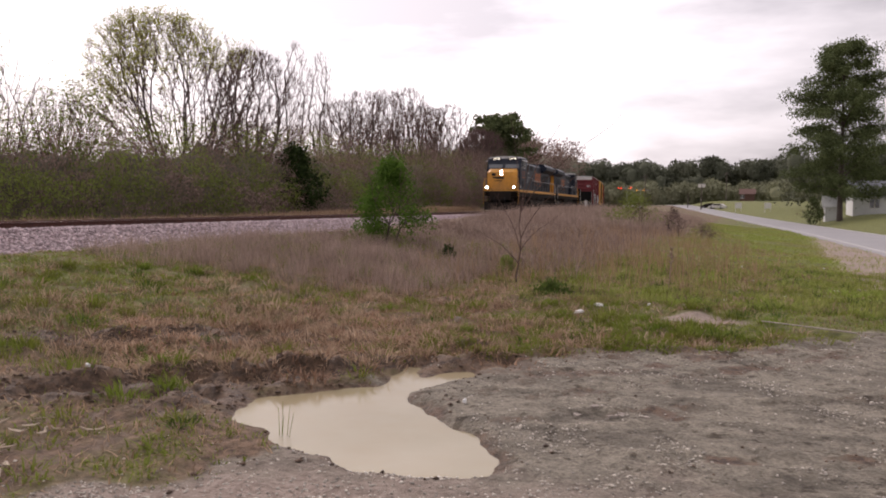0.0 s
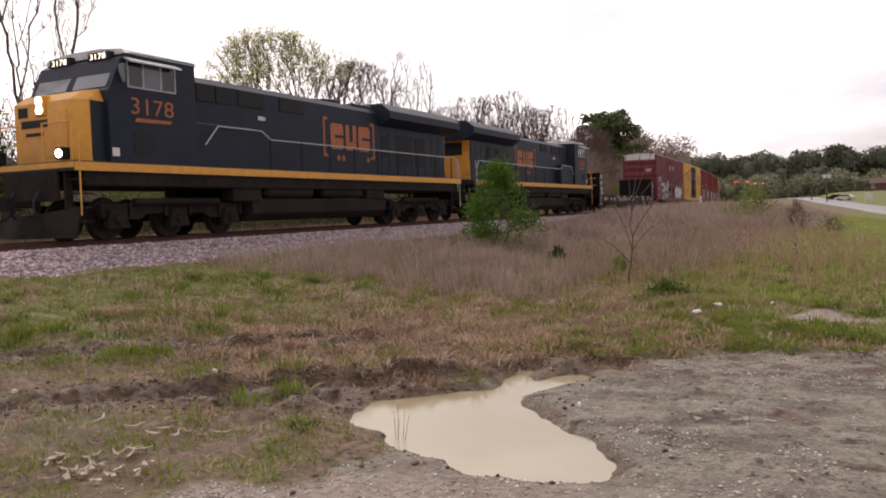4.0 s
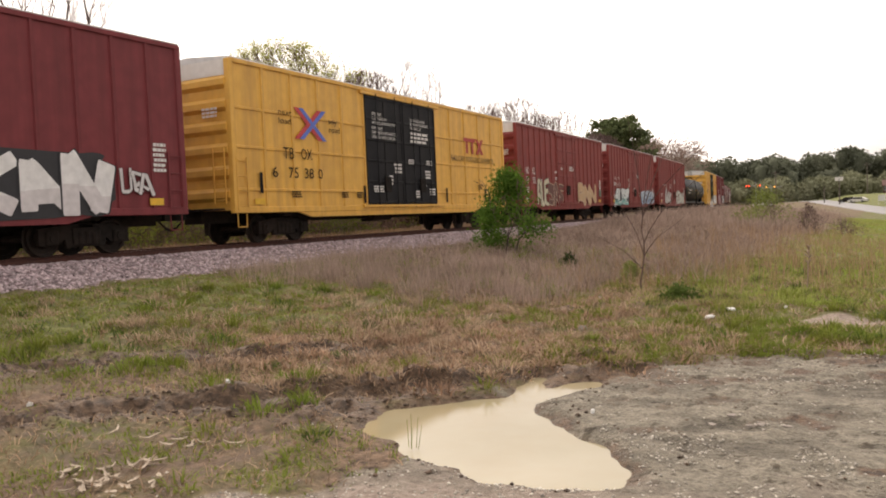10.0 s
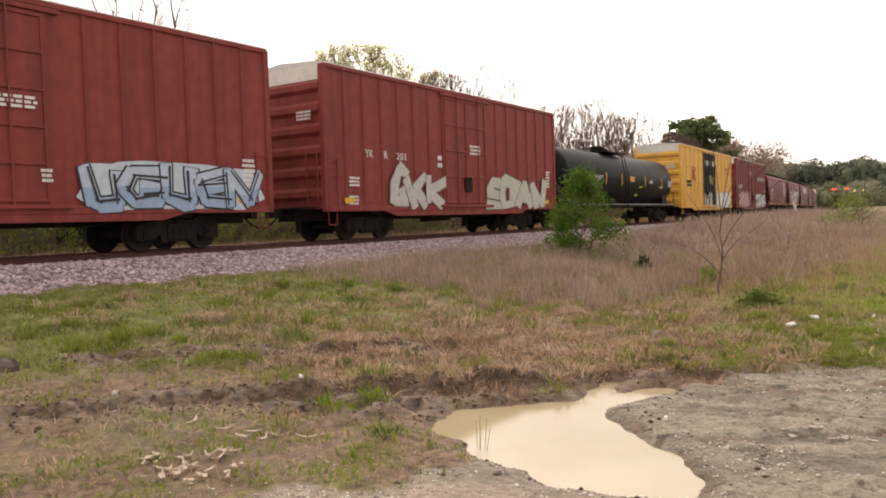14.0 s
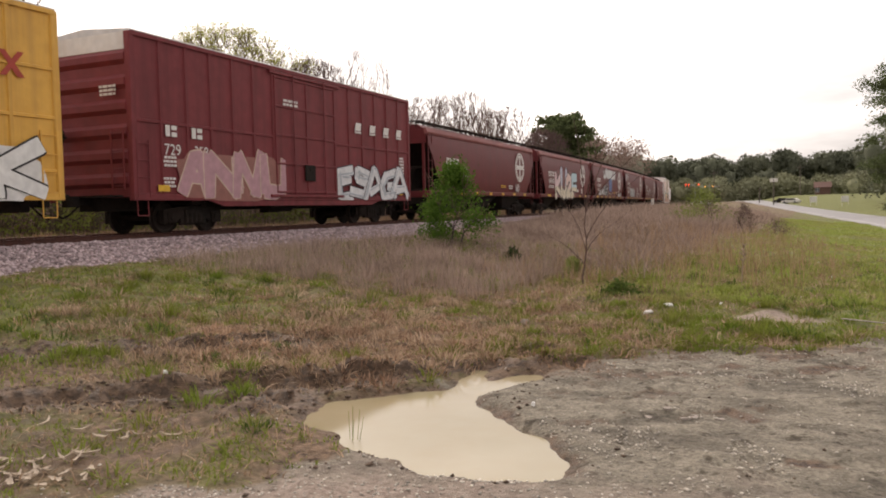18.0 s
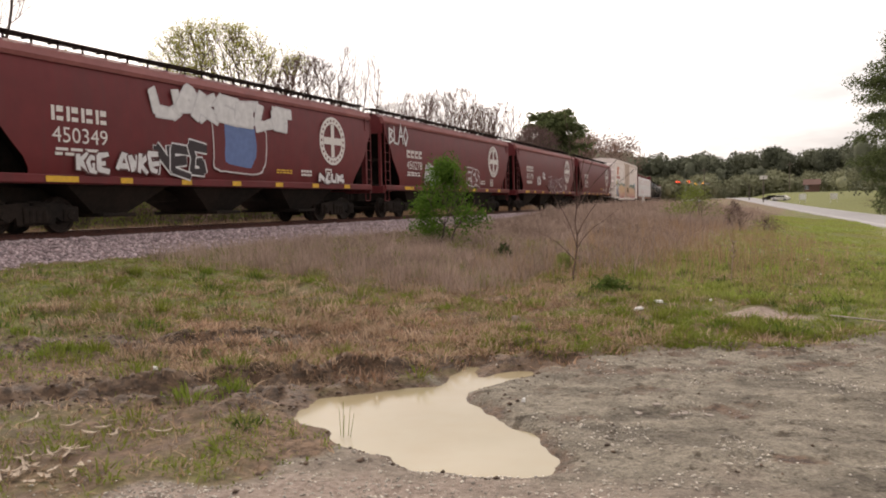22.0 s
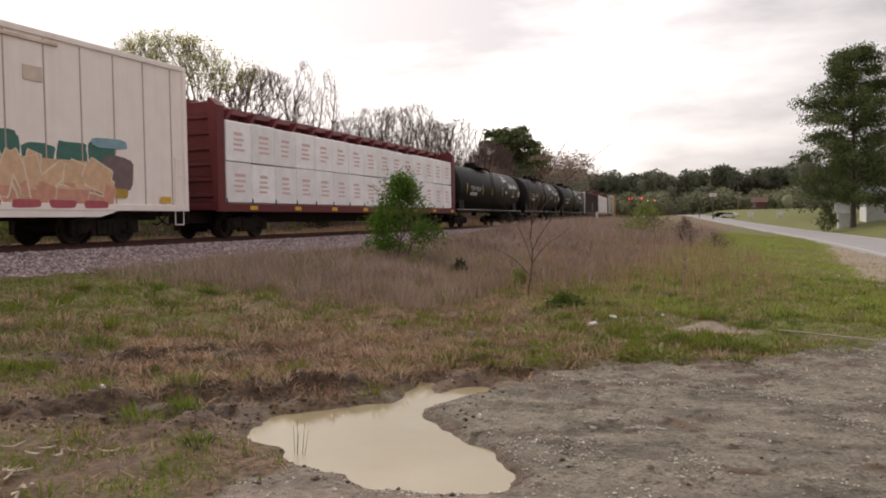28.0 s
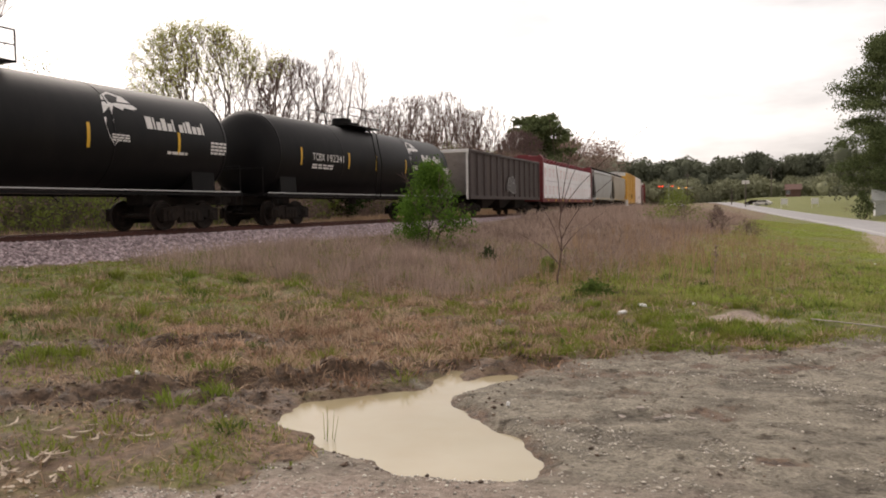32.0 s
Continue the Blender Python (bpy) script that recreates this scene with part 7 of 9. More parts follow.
        part("placard", Shape().box(0, 0.005, 0, 0.42, 0, 0.06).box(0, 0.005, 0, 0.42, 0.32, 0.38).box(0.0005, 0.0055, 0, 0.06, 0, 0.38).box(0.0005, 0.0055, 0.36, 0.42, 0, 0.38).box(0.0005, 0.0055, 0.12, 0.3, 0.12, 0.26), M_STENCIL, c).matrix_basis = pose(1.575, half - 3.6, 1.52)
        bars(c, half - 5.2, 1.55, 0.7, 0.25, 2, M_STENCIL, 1.575, seed=int(number) + 3)
        bars(c, half - 6.6, 1.62, 0.9, 0.16, 2, M_REFLECT, 1.58, seed=int(number) + 4)
    for i in range(7):
        part("reflector", Shape().box(0, 0.006, 0, 0.9 if i == 0 else 0.4, 0, 0.14), M_REFLECT, c, "yellow reflector strip").matrix_basis = pose(1.585, -half + 1.9 + i * (2 * half - 4.2) / 6, 1.2)
    for body, y0, y1, z0, z1, fill, edge, back, sd in tags:
        sprayed(c, len(body) if isinstance(body, str) else body, y0, y1, z0, z1, fill, edge, 1.61, back, sd, label="sprayed graffiti forms", word=body if isinstance(body, str) else "", tints=((0.80, 0.60, 0.62), (0.60, 0.62, 0.74), (0.80, 0.60, 0.56), (0.52, 0.70, 0.78)) if body == "KUZE" else (), lower=(0.74, 0.66, 0.52) if body == "KUZE" else None)
    return place(c, near, far)


W_, K_ = (0.72, 0.72, 0.73), (0.02, 0.02, 0.025)
HL = "brown-red covered hopper car with smooth bowed sides"
covered_hopper(74.2, 90.9, HL, "450194", M_BROWNRED, M_CHORD, [(1, -3.9, -3.5, 1.9, 2.7, (0.55, 0.45, 0.42), (0.1, 0.03, 0.03), None, 21), (1, 4.4, 4.9, 1.45, 1.9, (0.5, 0.45, 0.45), (0.1, 0.03, 0.03), None, 22)])
h2 = covered_hopper(92.3, 108.3, "brown-red covered hopper car with large pastel graffiti", "404983", M_BROWNRED, M_CHORD, [("KUZE", -4.0, 2.5, 1.12, 3.12, (0.46, 0.50, 0.54), K_, (0.25, 0.10, 0.10), 23)])
h3 = covered_hopper(109.2, 126.5, "brown-red covered hopper car with white and blue graffiti", "450349", M_BROWNRED, M_CHORD, [(7, -3.4, 2.8, 3.1, 3.85, W_, (0.6, 0.6, 0.62), None, 24), (3, -3.3, -1.5, 1.45, 2.35, (0.03, 0.02, 0.025), W_, None, 25), (4, -4.6, -3.3, 1.5, 1.95, W_, (0.1, 0.03, 0.03), None, 26), (3, -5.9, -5.0, 1.45, 1.9, W_, (0.1, 0.03, 0.03), None, 27), (4, 4.6, 6.2, 1.42, 1.7, W_, (0.1, 0.03, 0.03), None, 34)])
part("sprayed_shape", sheet(blob(-1.1, 1.5, 1.55, 3.35, 5, 411)), paint((0.62, 0.58, 0.58)), h3, "pale sprayed edge").matrix_basis = pose(1.611, 0, 0)
part("sprayed_shape", sheet(blob(-1.05, 1.45, 1.6, 3.3, 5, 411)), M_BROWNRED, h3).matrix_basis = pose(1.613, 0, 0)
part("sprayed_shape", sheet(blob(-0.55, 0.95, 1.8, 3.2, 5, 412)), paint((0.12, 0.19, 0.40)), h3, "blue sprayed shape").matrix_basis = pose(1.616, 0, 0)
covered_hopper(127.5, 144.3, "brown-red covered hopper car with small white tags", "450278", M_BROWNRED, M_CHORD, [("BLAO", -8.0, -6.2, 3.1, 3.95, W_, (0.14, 0.03, 0.03), None, 28), (5, -4.4, -1.0, 1.45, 2.3, (0.35, 0.36, 0.38), W_, None, 29), (3, 1.1, 2.9, 1.5, 2.35, (0.16, 0.04, 0.04), W_, (0.45, 0.33, 0.33), 30)])
covered_hopper(145.8, 162.6, "brown-red covered hopper car with thin white tags", "450198", M_BROWNRED, M_CHORD, [(3, -2.2, -1.6, 2.15, 2.6, W_, (0.14, 0.03, 0.03), None, 31), (3, -3.6, -2.9, 1.75, 2.4, W_, (0.14, 0.03, 0.03), None, 32), (6, -0.5, 4.4, 1.42, 2.35, (0.14, 0.03, 0.035), (0.55, 0.5, 0.52), None, 33)])
covered_hopper(164.3, 181.1, HL, "450341", M_BROWNRED, M_CHORD, [])
covered_hopper(326.0, 340.6, "light grey covered hopper car", "", M_GREYCAR, M_GREYCAR, [])
covered_hopper(342.2, 357.2, "grey-tan covered hopper car", "", M_TANCAR, M_TANCAR, [])
covered_hopper(397.0, 413.6, HL, "", M_BROWNRED, M_CHORD, [])


# ---- centre-beam lumber cars ----
def lumber_car(near, far, label, beam_m, seed):
    half = (far - near) / 2
    c = thing("centerbeam_flatcar", label, "lumber flatcar", "freight cars")
    part("deck", Shape().box(-1.5, 1.5, -half, half, 0.92, 1.12, 0.02), beam_m, c)
    for sg in (1, -1):
        part("side_sill", Shape().box(min(sg * 1.42, sg * 1.56), max(sg * 1.42, sg * 1.56), -half, half, 0.86, 1.14, 0.02), beam_m, c, "rusty red side sill")
    part("centre_beam", Shape().box(-0.09, 0.09, -half + 0.1, half - 0.1, 1.1, 4.3), beam_m, c)
    part("top_beam", Shape().prism([(-0.5, 4.28), (0.5, 4.28), (0.42, 4.5), (-0.42, 4.5)], -half + 0.1, half - 0.1), beam_m, c, "brown-red top beam")
    n = 15
    for i in range(n + 1):
        y = -half + 0.5 + i * (2 * half - 1.0) / n
        part("beam_arm", Shape().prism([(-0.5, 4.0), (0.5, 4.0), (0.78, 4.38), (-0.78, 4.38)], y - 0.09, y + 0.09), beam_m, c)
    for k in (-1, 1):
        rot = 0 if k > 0 else 180
        b = part("bulkhead", Shape().box(-1.45, 1.45, half - 0.3, half - 0.12, 1.1, 4.4, 0.03), beam_m, c, "brown-red end bulkhead")
        b.matrix_basis = pose(0, 0, 0, 0, 0, rot)
        for sg in (1, -1):
            part("bulkhead_edge", Shape().prism([(sg * 1.4, 1.0), (sg * 1.56, 1.0), (sg * 1.56, 4.25), (sg * 1.3, 4.5), (sg * 1.2, 4.4)], half - 0.4, half), beam_m, b)
        for j in range(6):
            z = 1.4 + j * 0.5
            part("bulkhead_rib", Shape().prism([(half - 0.13, z - 0.1), (half - 0.02, z - 0.05), (half - 0.02, z + 0.05), (half - 0.13, z + 0.1)], -1.35, 1.35, "x"), beam_m, b)
        ladder(c, 1.5, (-half + 0.02) if k < 0 else (half - 0.44), 1.2, 4.0, 0.36, "y", beam_m)
    r = random.Random(seed)
    w = (2 * half - 1.05) / 15
    pack = {}
    for i in range(15):
        for j in range(2):
            y = -half + 0.5 + i * w
            z = 1.16 + j * 1.36
            d = r.uniform(-0.02, 0.02)
            p = part("lumber_pack", Shape().box(0.12, 1.52 + d, y + 0.008, y + w - 0.008, z, z + 1.33 + r.uniform(-0.02, 0.015), 0.025), M_WRAP, c, "white plastic wrapped lumber pack")
            part("lumber_pack", Shape().box(-1.52, -0.12, y + 0.008, y + w - 0.008, z, z + 1.33, 0.025), M_WRAP, c)
            ink = Shape()
            for q in range(4):
                h = 0.07 if q else 0.1
                a = y + w * (0.28 + 0.05 * r.random())
                ink.box(0, 0.004, a, a + w * r.uniform(0.3, 0.42), z + 0.86 - q * 0.17, z + 0.86 - q * 0.17 + h)
            part("wrap_print", ink, M_WRAPINK, p, "faded red print").matrix_basis = pose(1.525 + d, 0, 0)
    for i in range(16):
        y = -half + 0.5 + i * w
        part("tie_strap", Shape().box(1.53, 1.55, y - 0.02, y + 0.02, 1.1, 1.3), M_UNDER, c)
        if i % 2:
            part("reflector", Shape().box(0, 0.006, 0, 0.45, 0, 0.14), M_REFLECT, c).matrix_basis = pose(1.562, y - 0.2, 0.93)
    part("underframe", Shape().box(-0.4, 0.4, -half, half, 0.5, 0.95, 0.02), M_UNDER, c)
    couplers(c, half)
    for y in (-half + 2.3, half - 2.3):
        put_truck(c, y, TRUCK2)
    place(c, near, far)


lumber_car(206.0, 229.0, "brown-red centerbeam flatcar loaded with white wrapped lumber", M_BROWNRED, 5)
lumber_car(302.3, 324.6, "dark red centerbeam flatcar loaded with white wrapped lumber", M_MAROON, 6)


# ---- open hopper ----
def open_hopper(near, far):
    half = (far - near) / 2
    c = thing("open_hopper", "dark ribbed open hopper car with pale slope ends", "hopper car", "freight cars")
    dark = surf("dark_brown_hopper_paint", (0.035, 0.024, 0.024), (0.05, 0.034, 0.032), 3, 0.6, stain=(0.1, 0.07, 0.06), amount=0.5, streak=1.0)
    for sg in (1, -1):
        part("side_sheet", Shape().box(min(sg * 1.46, sg * 1.5), max(sg * 1.46, sg * 1.5), -half, half, 1.05, 3.7), dark, c)
        part("top_chord", Shape().box(min(sg * 1.42, sg * 1.6), max(sg * 1.42, sg * 1.6), -half, half, 3.66, 3.82, 0.02), dark, c)
        part("side_sill", Shape().box(min(sg * 1.42, sg * 1.6), max(sg * 1.42, sg * 1.6), -half, half, 1.0, 1.2, 0.02), dark, c)
    rib = Shape().prism([(1.49, -0.08), (1.6, -0.05), (1.6, 0.05), (1.49, 0.08)], 1.2, 3.66, "z").mesh("side_rib", dark)
    for i in range(13):
        part("side_rib", rib, None, c).matrix_basis = pose(0, -half + 0.1 + i * (2 * half - 0.2) / 12, 0)
    for k in (-1, 1):
        rot = 0 if k > 0 else 180
        part("slope_sheet", Shape().prism([(half, 3.7), (half + 0.05, 3.75), (half - 2.6, 1.3), (half - 2.7, 1.3)], -1.46, 1.46, "x"), M_WHITE, c, "pale slope sheet").matrix_basis = pose(0, 0, 0, 0, 0, rot)
        part("end_rail", Shape().box(-1.5, 1.5, half - 0.02, half + 0.1, 3.62, 3.82, 0.02), M_WHITE, c).matrix_basis = pose(0, 0, 0, 0, 0, rot)
        for x in (-1.4, 1.4):
            part("end_post", Shape().box(x - 0.06, x + 0.06, half - 0.1, half + 0.04, 1.0, 3.66), M_WHITE, c).matrix_basis = pose(0, 0, 0, 0, 0, rot)
    part("load", Shape().prism([(-1.45, 3.3), (1.45, 3.3), (0.6, 3.75), (-0.6, 3.75)], -half + 0.5, half - 0.5), M_UNDER, c)
    for y in (-3.6, 0, 3.6):
        part("hopper_bay", Shape().add([(sx * 1.4, y + sy * 1.7, 1.2) for sx in (-1, 1) for sy in (-1, 1)] + [(sx * 1.0, y + sy * 0.4, 0.45) for sx in (-1, 1) for sy in (-1, 1)], [(0, 1, 3, 2), (4, 6, 7, 5), (0, 4, 5, 1), (2, 3, 7, 6), (0, 2, 6, 4), (1, 5, 7, 3)]), M_UNDER, c)
    sprayed(c, 2, -0.6, 1.2, 1.5, 2.4, (0.10, 0.09, 0.09), (0.35, 0.34, 0.33), 1.605, None, 37)
    part("centre_sill", Shape().box(-0.3, 0.3, -half, half, 0.75, 1.1), M_UNDER, c)
    couplers(c, half)
    for y in (-half + 1.9, half - 1.9):
        put_truck(c, y, TRUCK2)
    place(c, near, far)


open_hopper(285.6, 301.3)
place(boxcar("boxcar", "plain yellow boxcar far down the train", 8.4, M_YELLOW, (-1.9, 1.9), posts=5), 358.8, 375.6)
place(boxcar("boxcar", "plain white boxcar far down the train", 8.4, M_REEFER, (-1.9, 1.9), posts=5, end_white=False), 377.4, 394.2)
place(boxcar("boxcar", "plain oxide red boxcar far down the train", 7.7, M_OXIDE, (-1.8, 1.8), posts=6), 415.5, 430.9)
place(boxcar("boxcar", "plain oxide red boxcar far down the train", 7.7, M_OXIDE, (-1.8, 1.8), posts=6), 433.1, 448.5)


# ---- plants ----
def blades(name, x, y, z, height, width, lean, material, label, category, heading=None):
    """Grass or weed stems: thin tapered blades, each a kinked strip of two faces."""
    n = len(x)
    h = height * rng.uniform(0.55, 1.25, n)
    w = width * rng.uniform(0.6, 1.4, n)
    a = rng.uniform(0, 2 * np.pi, n)
    b = rng.uniform(0, 2 * np.pi, n) if heading is None else heading + rng.normal(0, 0.6, n)
    l = lean * rng.uniform(0.2, 1.5, n)
    dx, dy = np.cos(a) * w / 2, np.sin(a) * w / 2
    mx, my = np.cos(b) * l * 0.35 * h, np.sin(b) * l * 0.35 * h
    tx, ty = np.cos(b) * l * h, np.sin(b) * l * h
    tz = h * np.clip(1.1 - 0.38 * l, 0.15, 1)
    v = np.stack([
        np.stack([x - dx, y - dy, z - 0.02], -1), np.stack([x + dx, y + dy, z - 0.02], -1),
        np.stack([x + mx + dx * 0.8, y + my + dy * 0.8, z + 0.65 * tz], -1), np.stack([x + mx - dx * 0.8, y + my - dy * 0.8, z + 0.65 * tz], -1),
        np.stack([x + tx, y + ty, z + tz], -1)], 1)
    k = np.arange(n)[:, None] * 5
    f = np.concatenate([k + np.array([[0, 1, 2]]), k + np.array([[0, 2, 3]]), k + np.array([[3, 2, 4]])], 0)
    return raw(name, v.reshape(-1, 3), f, material, "stuff", label, category)


def tufts(name, cx, cy, per, size, height, width, lean, material, label, category):
    """Bunched blades that fan out from many centres."""
    k = np.repeat(np.arange(len(cx)), per)
    s = size * rng.uniform(0.45, 1.5, len(cx))[k]
    ox, oy = rng.normal(0, 1, len(k)) * s, rng.normal(0, 1, len(k)) * s
    x, y = cx[k] + ox, cy[k] + oy
    tall = np.clip(1.25 - 0.35 * np.hypot(ox, oy) / s, 0.35, 1.2) * rng.uniform(0.7, 1.2, len(cx))[k]
    blades(name, x, y, ground_z(x, y), height * tall, width, lean, material, label, category, np.arctan2(oy, ox))


def scatter(n, x0, x1, y0, y1, chance, power=1.0):
    """Spots in a band beside the line, thinned by a chance."""
    u = rng.uniform(x0, x1, n)
    y = y0 + (y1 - y0) * rng.uniform(0, 1, n) ** power
    x = u - bend(y)
    ok = rng.uniform(0, 1, n) < chance(x, y, u)
    x, y = x[ok], y[ok]
    return x, y, ground_z(x, y)


def turf(x, y):
    """Share of ground cover left by the bare lot, the ruts and the water."""
    bare = ss(0.75, 1.15, np.hypot((x + 0.45) / 0.75, (y - 11.55) / 0.42)) * ss(0.03, 0.16, capsule(x, y, ((0.3, 11.2), (1.4, 10.7), 0.05)))
    return ss(-0.25, 0.35, dirt_d(x, y)) * ss(-0.1, 0.25, rut_d(x, y)) * ss(0.05, 0.35, puddle_d(x, y)) * bare


def patch(x, y, size, at=0.0):
    return ss(at - 0.35, at + 0.35, ripple(x + 3.1, y - 1.7, size) + 0.5 * ripple(y, x, size * 0.31))


def greenness(x, y, u):
    g = 0.22 + 0.55 * ss(6.0, 8.5, -u) * ss(22, 11, y) + 0.25 * ss(3.5, 5.5, y) * ss(7.5, 6.0, y) * ss(-4.5, -6, x)
    g = g + 0.6 * ss(-4.6, -2.4, x) * ss(0.6, 0.1, dirt_d(x, y) - 1.2) * (y > 8) + 0.85 * ss(-5.2, -1.2, x) * ss(9.5, 12.0, y)
    return np.clip(g, 0, 1)


def weedy(x, y, u):
    """Share of the field given to dead mauve weeds."""
    edge = y + 1.6 * ripple(x, y, 4.0) + 0.6 * ripple(y, x, 1.5)
    return ss(16.0, 18.5, edge) * ss(-2.6, -4.6, x + 0.3 * ripple(y, x, 3.0) + 0.02 * (y - 20)) * ss(0.0, 1.2, u + 12.9)


def build_grass():
    x, y, z = scatter(330000, -13.2, 5.5, 0.9, 26, lambda x, y, u: turf(x, y) * patch(x, y, 1.3, 0.35 - 0.9 * greenness(x, y, u)) * (1 - 0.7 * weedy(x, y, u)) * (1 - 0.8 * churned(x, y)), 1.25)
    blades("green_grass", x, y, z, 0.05, 0.010, 1.5, M_GRASS, "short spring grass in uneven green patches", "grass")
    x, y, z = scatter(300000, -13.2, 5.0, 0.9, 26, lambda x, y, u: turf(x, y) * (0.2 + 0.75 * patch(y, x, 1.1, 0.0)) * (1 - 0.6 * greenness(x, y, u)) * (0.45 + 0.55 * ss(3.0, 6.5, y)), 1.25)
    blades("dry_grass", x, y, z, 0.085, 0.011, 2.2, M_DRYGRASS, "flattened dead tan grass thatch", "grass")
    cx, cy, _ = scatter(3600, -12.5, 4.5, 3.0, 24, lambda x, y, u: turf(x, y) * (0.14 + 0.6 * greenness(x, y, u)) * patch(x, y, 1.0, 0.05))
    tufts("green_grass_tufts", cx, cy, 46, 0.12, 0.12, 0.011, 1.3, M_TUFT, "lush green grass tufts among dead thatch", "grass")
    cx, cy, _ = scatter(2600, -12.5, 3.5, 4.5, 24, lambda x, y, u: turf(x, y) * (0.1 + 0.5 * greenness(x, y, u)) * patch(y, x, 0.9, 0.3))
    tufts("deep_grass_tufts", cx, cy, 44, 0.10, 0.13, 0.012, 1.2, M_DEEPGRASS, "deep green grass tufts among dead thatch", "grass")
    cx, cy, _ = scatter(300, -11.0, 0.0, 4.5, 12.5, lambda x, y, u: turf(x, y) * (0.35 + 0.65 * ss(-4.5, -2.0, x)))
    tufts("bright_grass_clumps", cx, cy, 120, 0.11, 0.15, 0.011, 0.9, M_TUFT, "bright green clumps of new grass", "grass")
    cx, cy, _ = scatter(620, -3.4, 0.6, 7.8, 12.0, lambda x, y, u: turf(x, y) * ss(2.4, 0.4, dirt_d(x, y)) * patch(x, y, 0.8, -0.1))
    tufts("edge_grass_clumps", cx, cy, 70, 0.10, 0.085, 0.011, 1.1, M_TUFT, "bright clover and grass along the edge of the dirt", "grass")
    cx, cy, _ = scatter(5200, -11.5, 0.8, 5.6, 18, lambda x, y, u: turf(x, y) * (1 - 0.7 * greenness(x, y, u)) * patch(y, x, 0.9, -0.05) * (0.45 + 0.55 * ss(0.0, 0.5, churned(x, y))))
    tufts("dead_grass_tufts", cx, cy, 42, 0.10, 0.15, 0.013, 1.6, M_TUSSOCK, "bunched dead tan grass tussocks", "grass")
    cx, cy, _ = scatter(4800, -9.5, 0.0, 6.2, 17, lambda x, y, u: turf(x, y) * (1 - 0.6 * greenness(x, y, u)) * patch(x, y, 0.8, 0.0) * (0.35 + 0.65 * ss(0.0, 0.5, churned(x, y))))
    tufts("matted_thatch", cx, cy, 40, 0.14, 0.12, 0.014, 2.3, M_THATCH, "matted reddish brown dead grass lying in clumps", "grass")
    cx, cy, _ = scatter(2300, -12.3, -5.0, 10.8, 18, lambda x, y, u: 0.8 * ss(11.0, 13.5, y + 0.7 * ripple(x, y, 2.0)) * (0.12 + 0.88 * patch(x, y, 2.0, 0.05)))
    tufts("reddish_weeds", cx, cy, 22, 0.15, 0.40, 0.009, 0.6, M_WEED, "low reddish brown dead weeds", "weeds")
    cx, cy, _ = scatter(3300, -12.9, -2.0, 15.5, 48, lambda x, y, u: weedy(x, y, u) * (0.12 + 0.88 * patch(x, y, 1.8, -0.05)), 1.3)
    tufts("dead_weed_thicket", cx, cy, 34, 0.30, 0.50, 0.012, 2.2, M_WEED, "waist-high thicket of dead mauve-brown weeds", "weeds")
    cx, cy, _ = scatter(3000, -12.9, -2.0, 15.5, 48, lambda x, y, u: weedy(x, y, u) * (0.15 + 0.85 * patch(y, x, 1.6, 0.1)), 1.3)
    tufts("dark_weed_thicket", cx, cy, 30, 0.34, 0.42, 0.012, 2.2, M_WEEDDARK, "dark brown tangle under the dead weeds", "weeds")
    cx, cy, _ = scatter(900, -12.0, -2.5, 13.5, 24, lambda x, y, u: 0.9 * patch(x, y, 1.4, 0.35))
    tufts("weedy_grass_tufts", cx, cy, 44, 0.14, 0.26, 0.012, 1.0, M_TUFT, "green grass coming up through dead weeds", "grass")
    cx, cy, _ = scatter(2600, -12.9, 1.0, 40, 90, lambda x, y, u: ss(0.8, -2.5, u + 2.0 - (y - 40) * 0.03), 1.1)
    tufts("far_dead_weeds", cx, cy, 18, 0.5, 0.75, 0.024, 0.8, M_WEED, "dead brown weeds far along the line", "weeds")
    x, y, z = scatter(26000, -6.5, 2.6, 13.5, 40, lambda x, y, u: ss(13.5, 16, y) * (patch(x, y, 1.3, 0.75) * 0.85 + 0.03) * ss(1.5, -1.0, x), 1.3)
    blades("straw_grass", x, y, z, 0.62, 0.010, 0.30, M_STRAW, "tall straw-coloured grass in loose clumps", "grass")
    x, y, z = scatter(150000, -4.6, 8.2, 13, 95, lambda x, y, u: 0.95 * ss(-4.4, -2.2, x) * (0.35 + 0.65 * patch(x, y, 3.0, -0.4)) * (1 - 0.85 * ss(0.3, 1.2, x - 1.9 - 0.055 * (y - 17)) * (y < 70)), 1.5)
    blades("verge_grass", x, y, z, 0.12, 0.018, 1.1, M_VERGE, "bright green roadside verge grass", "grass")
    cx, cy, _ = scatter(1300, -3.5, 4.5, 13, 40, lambda x, y, u: 0.7 * patch(y, x, 1.6, 0.3) * ss(1.5, -0.5, x - 1.0 - 0.05 * (y - 17)))
    tufts("verge_straw", cx, cy, 40, 0.22, 0.18, 0.013, 1.3, M_DRYGRASS, "patches of dead straw in the green verge", "grass")
    x, y, z = scatter(40000, -22.5, -20.6, -4, 70, lambda x, y, u: 0.2 + 0.7 * patch(x, y, 3.0, 0.0), 1.2)
    blades("trackside_grass", x, y, z, 0.5, 0.02, 0.5, M_DRYGRASS, "dry brown and tan grass behind the rails", "grass")


build_grass()


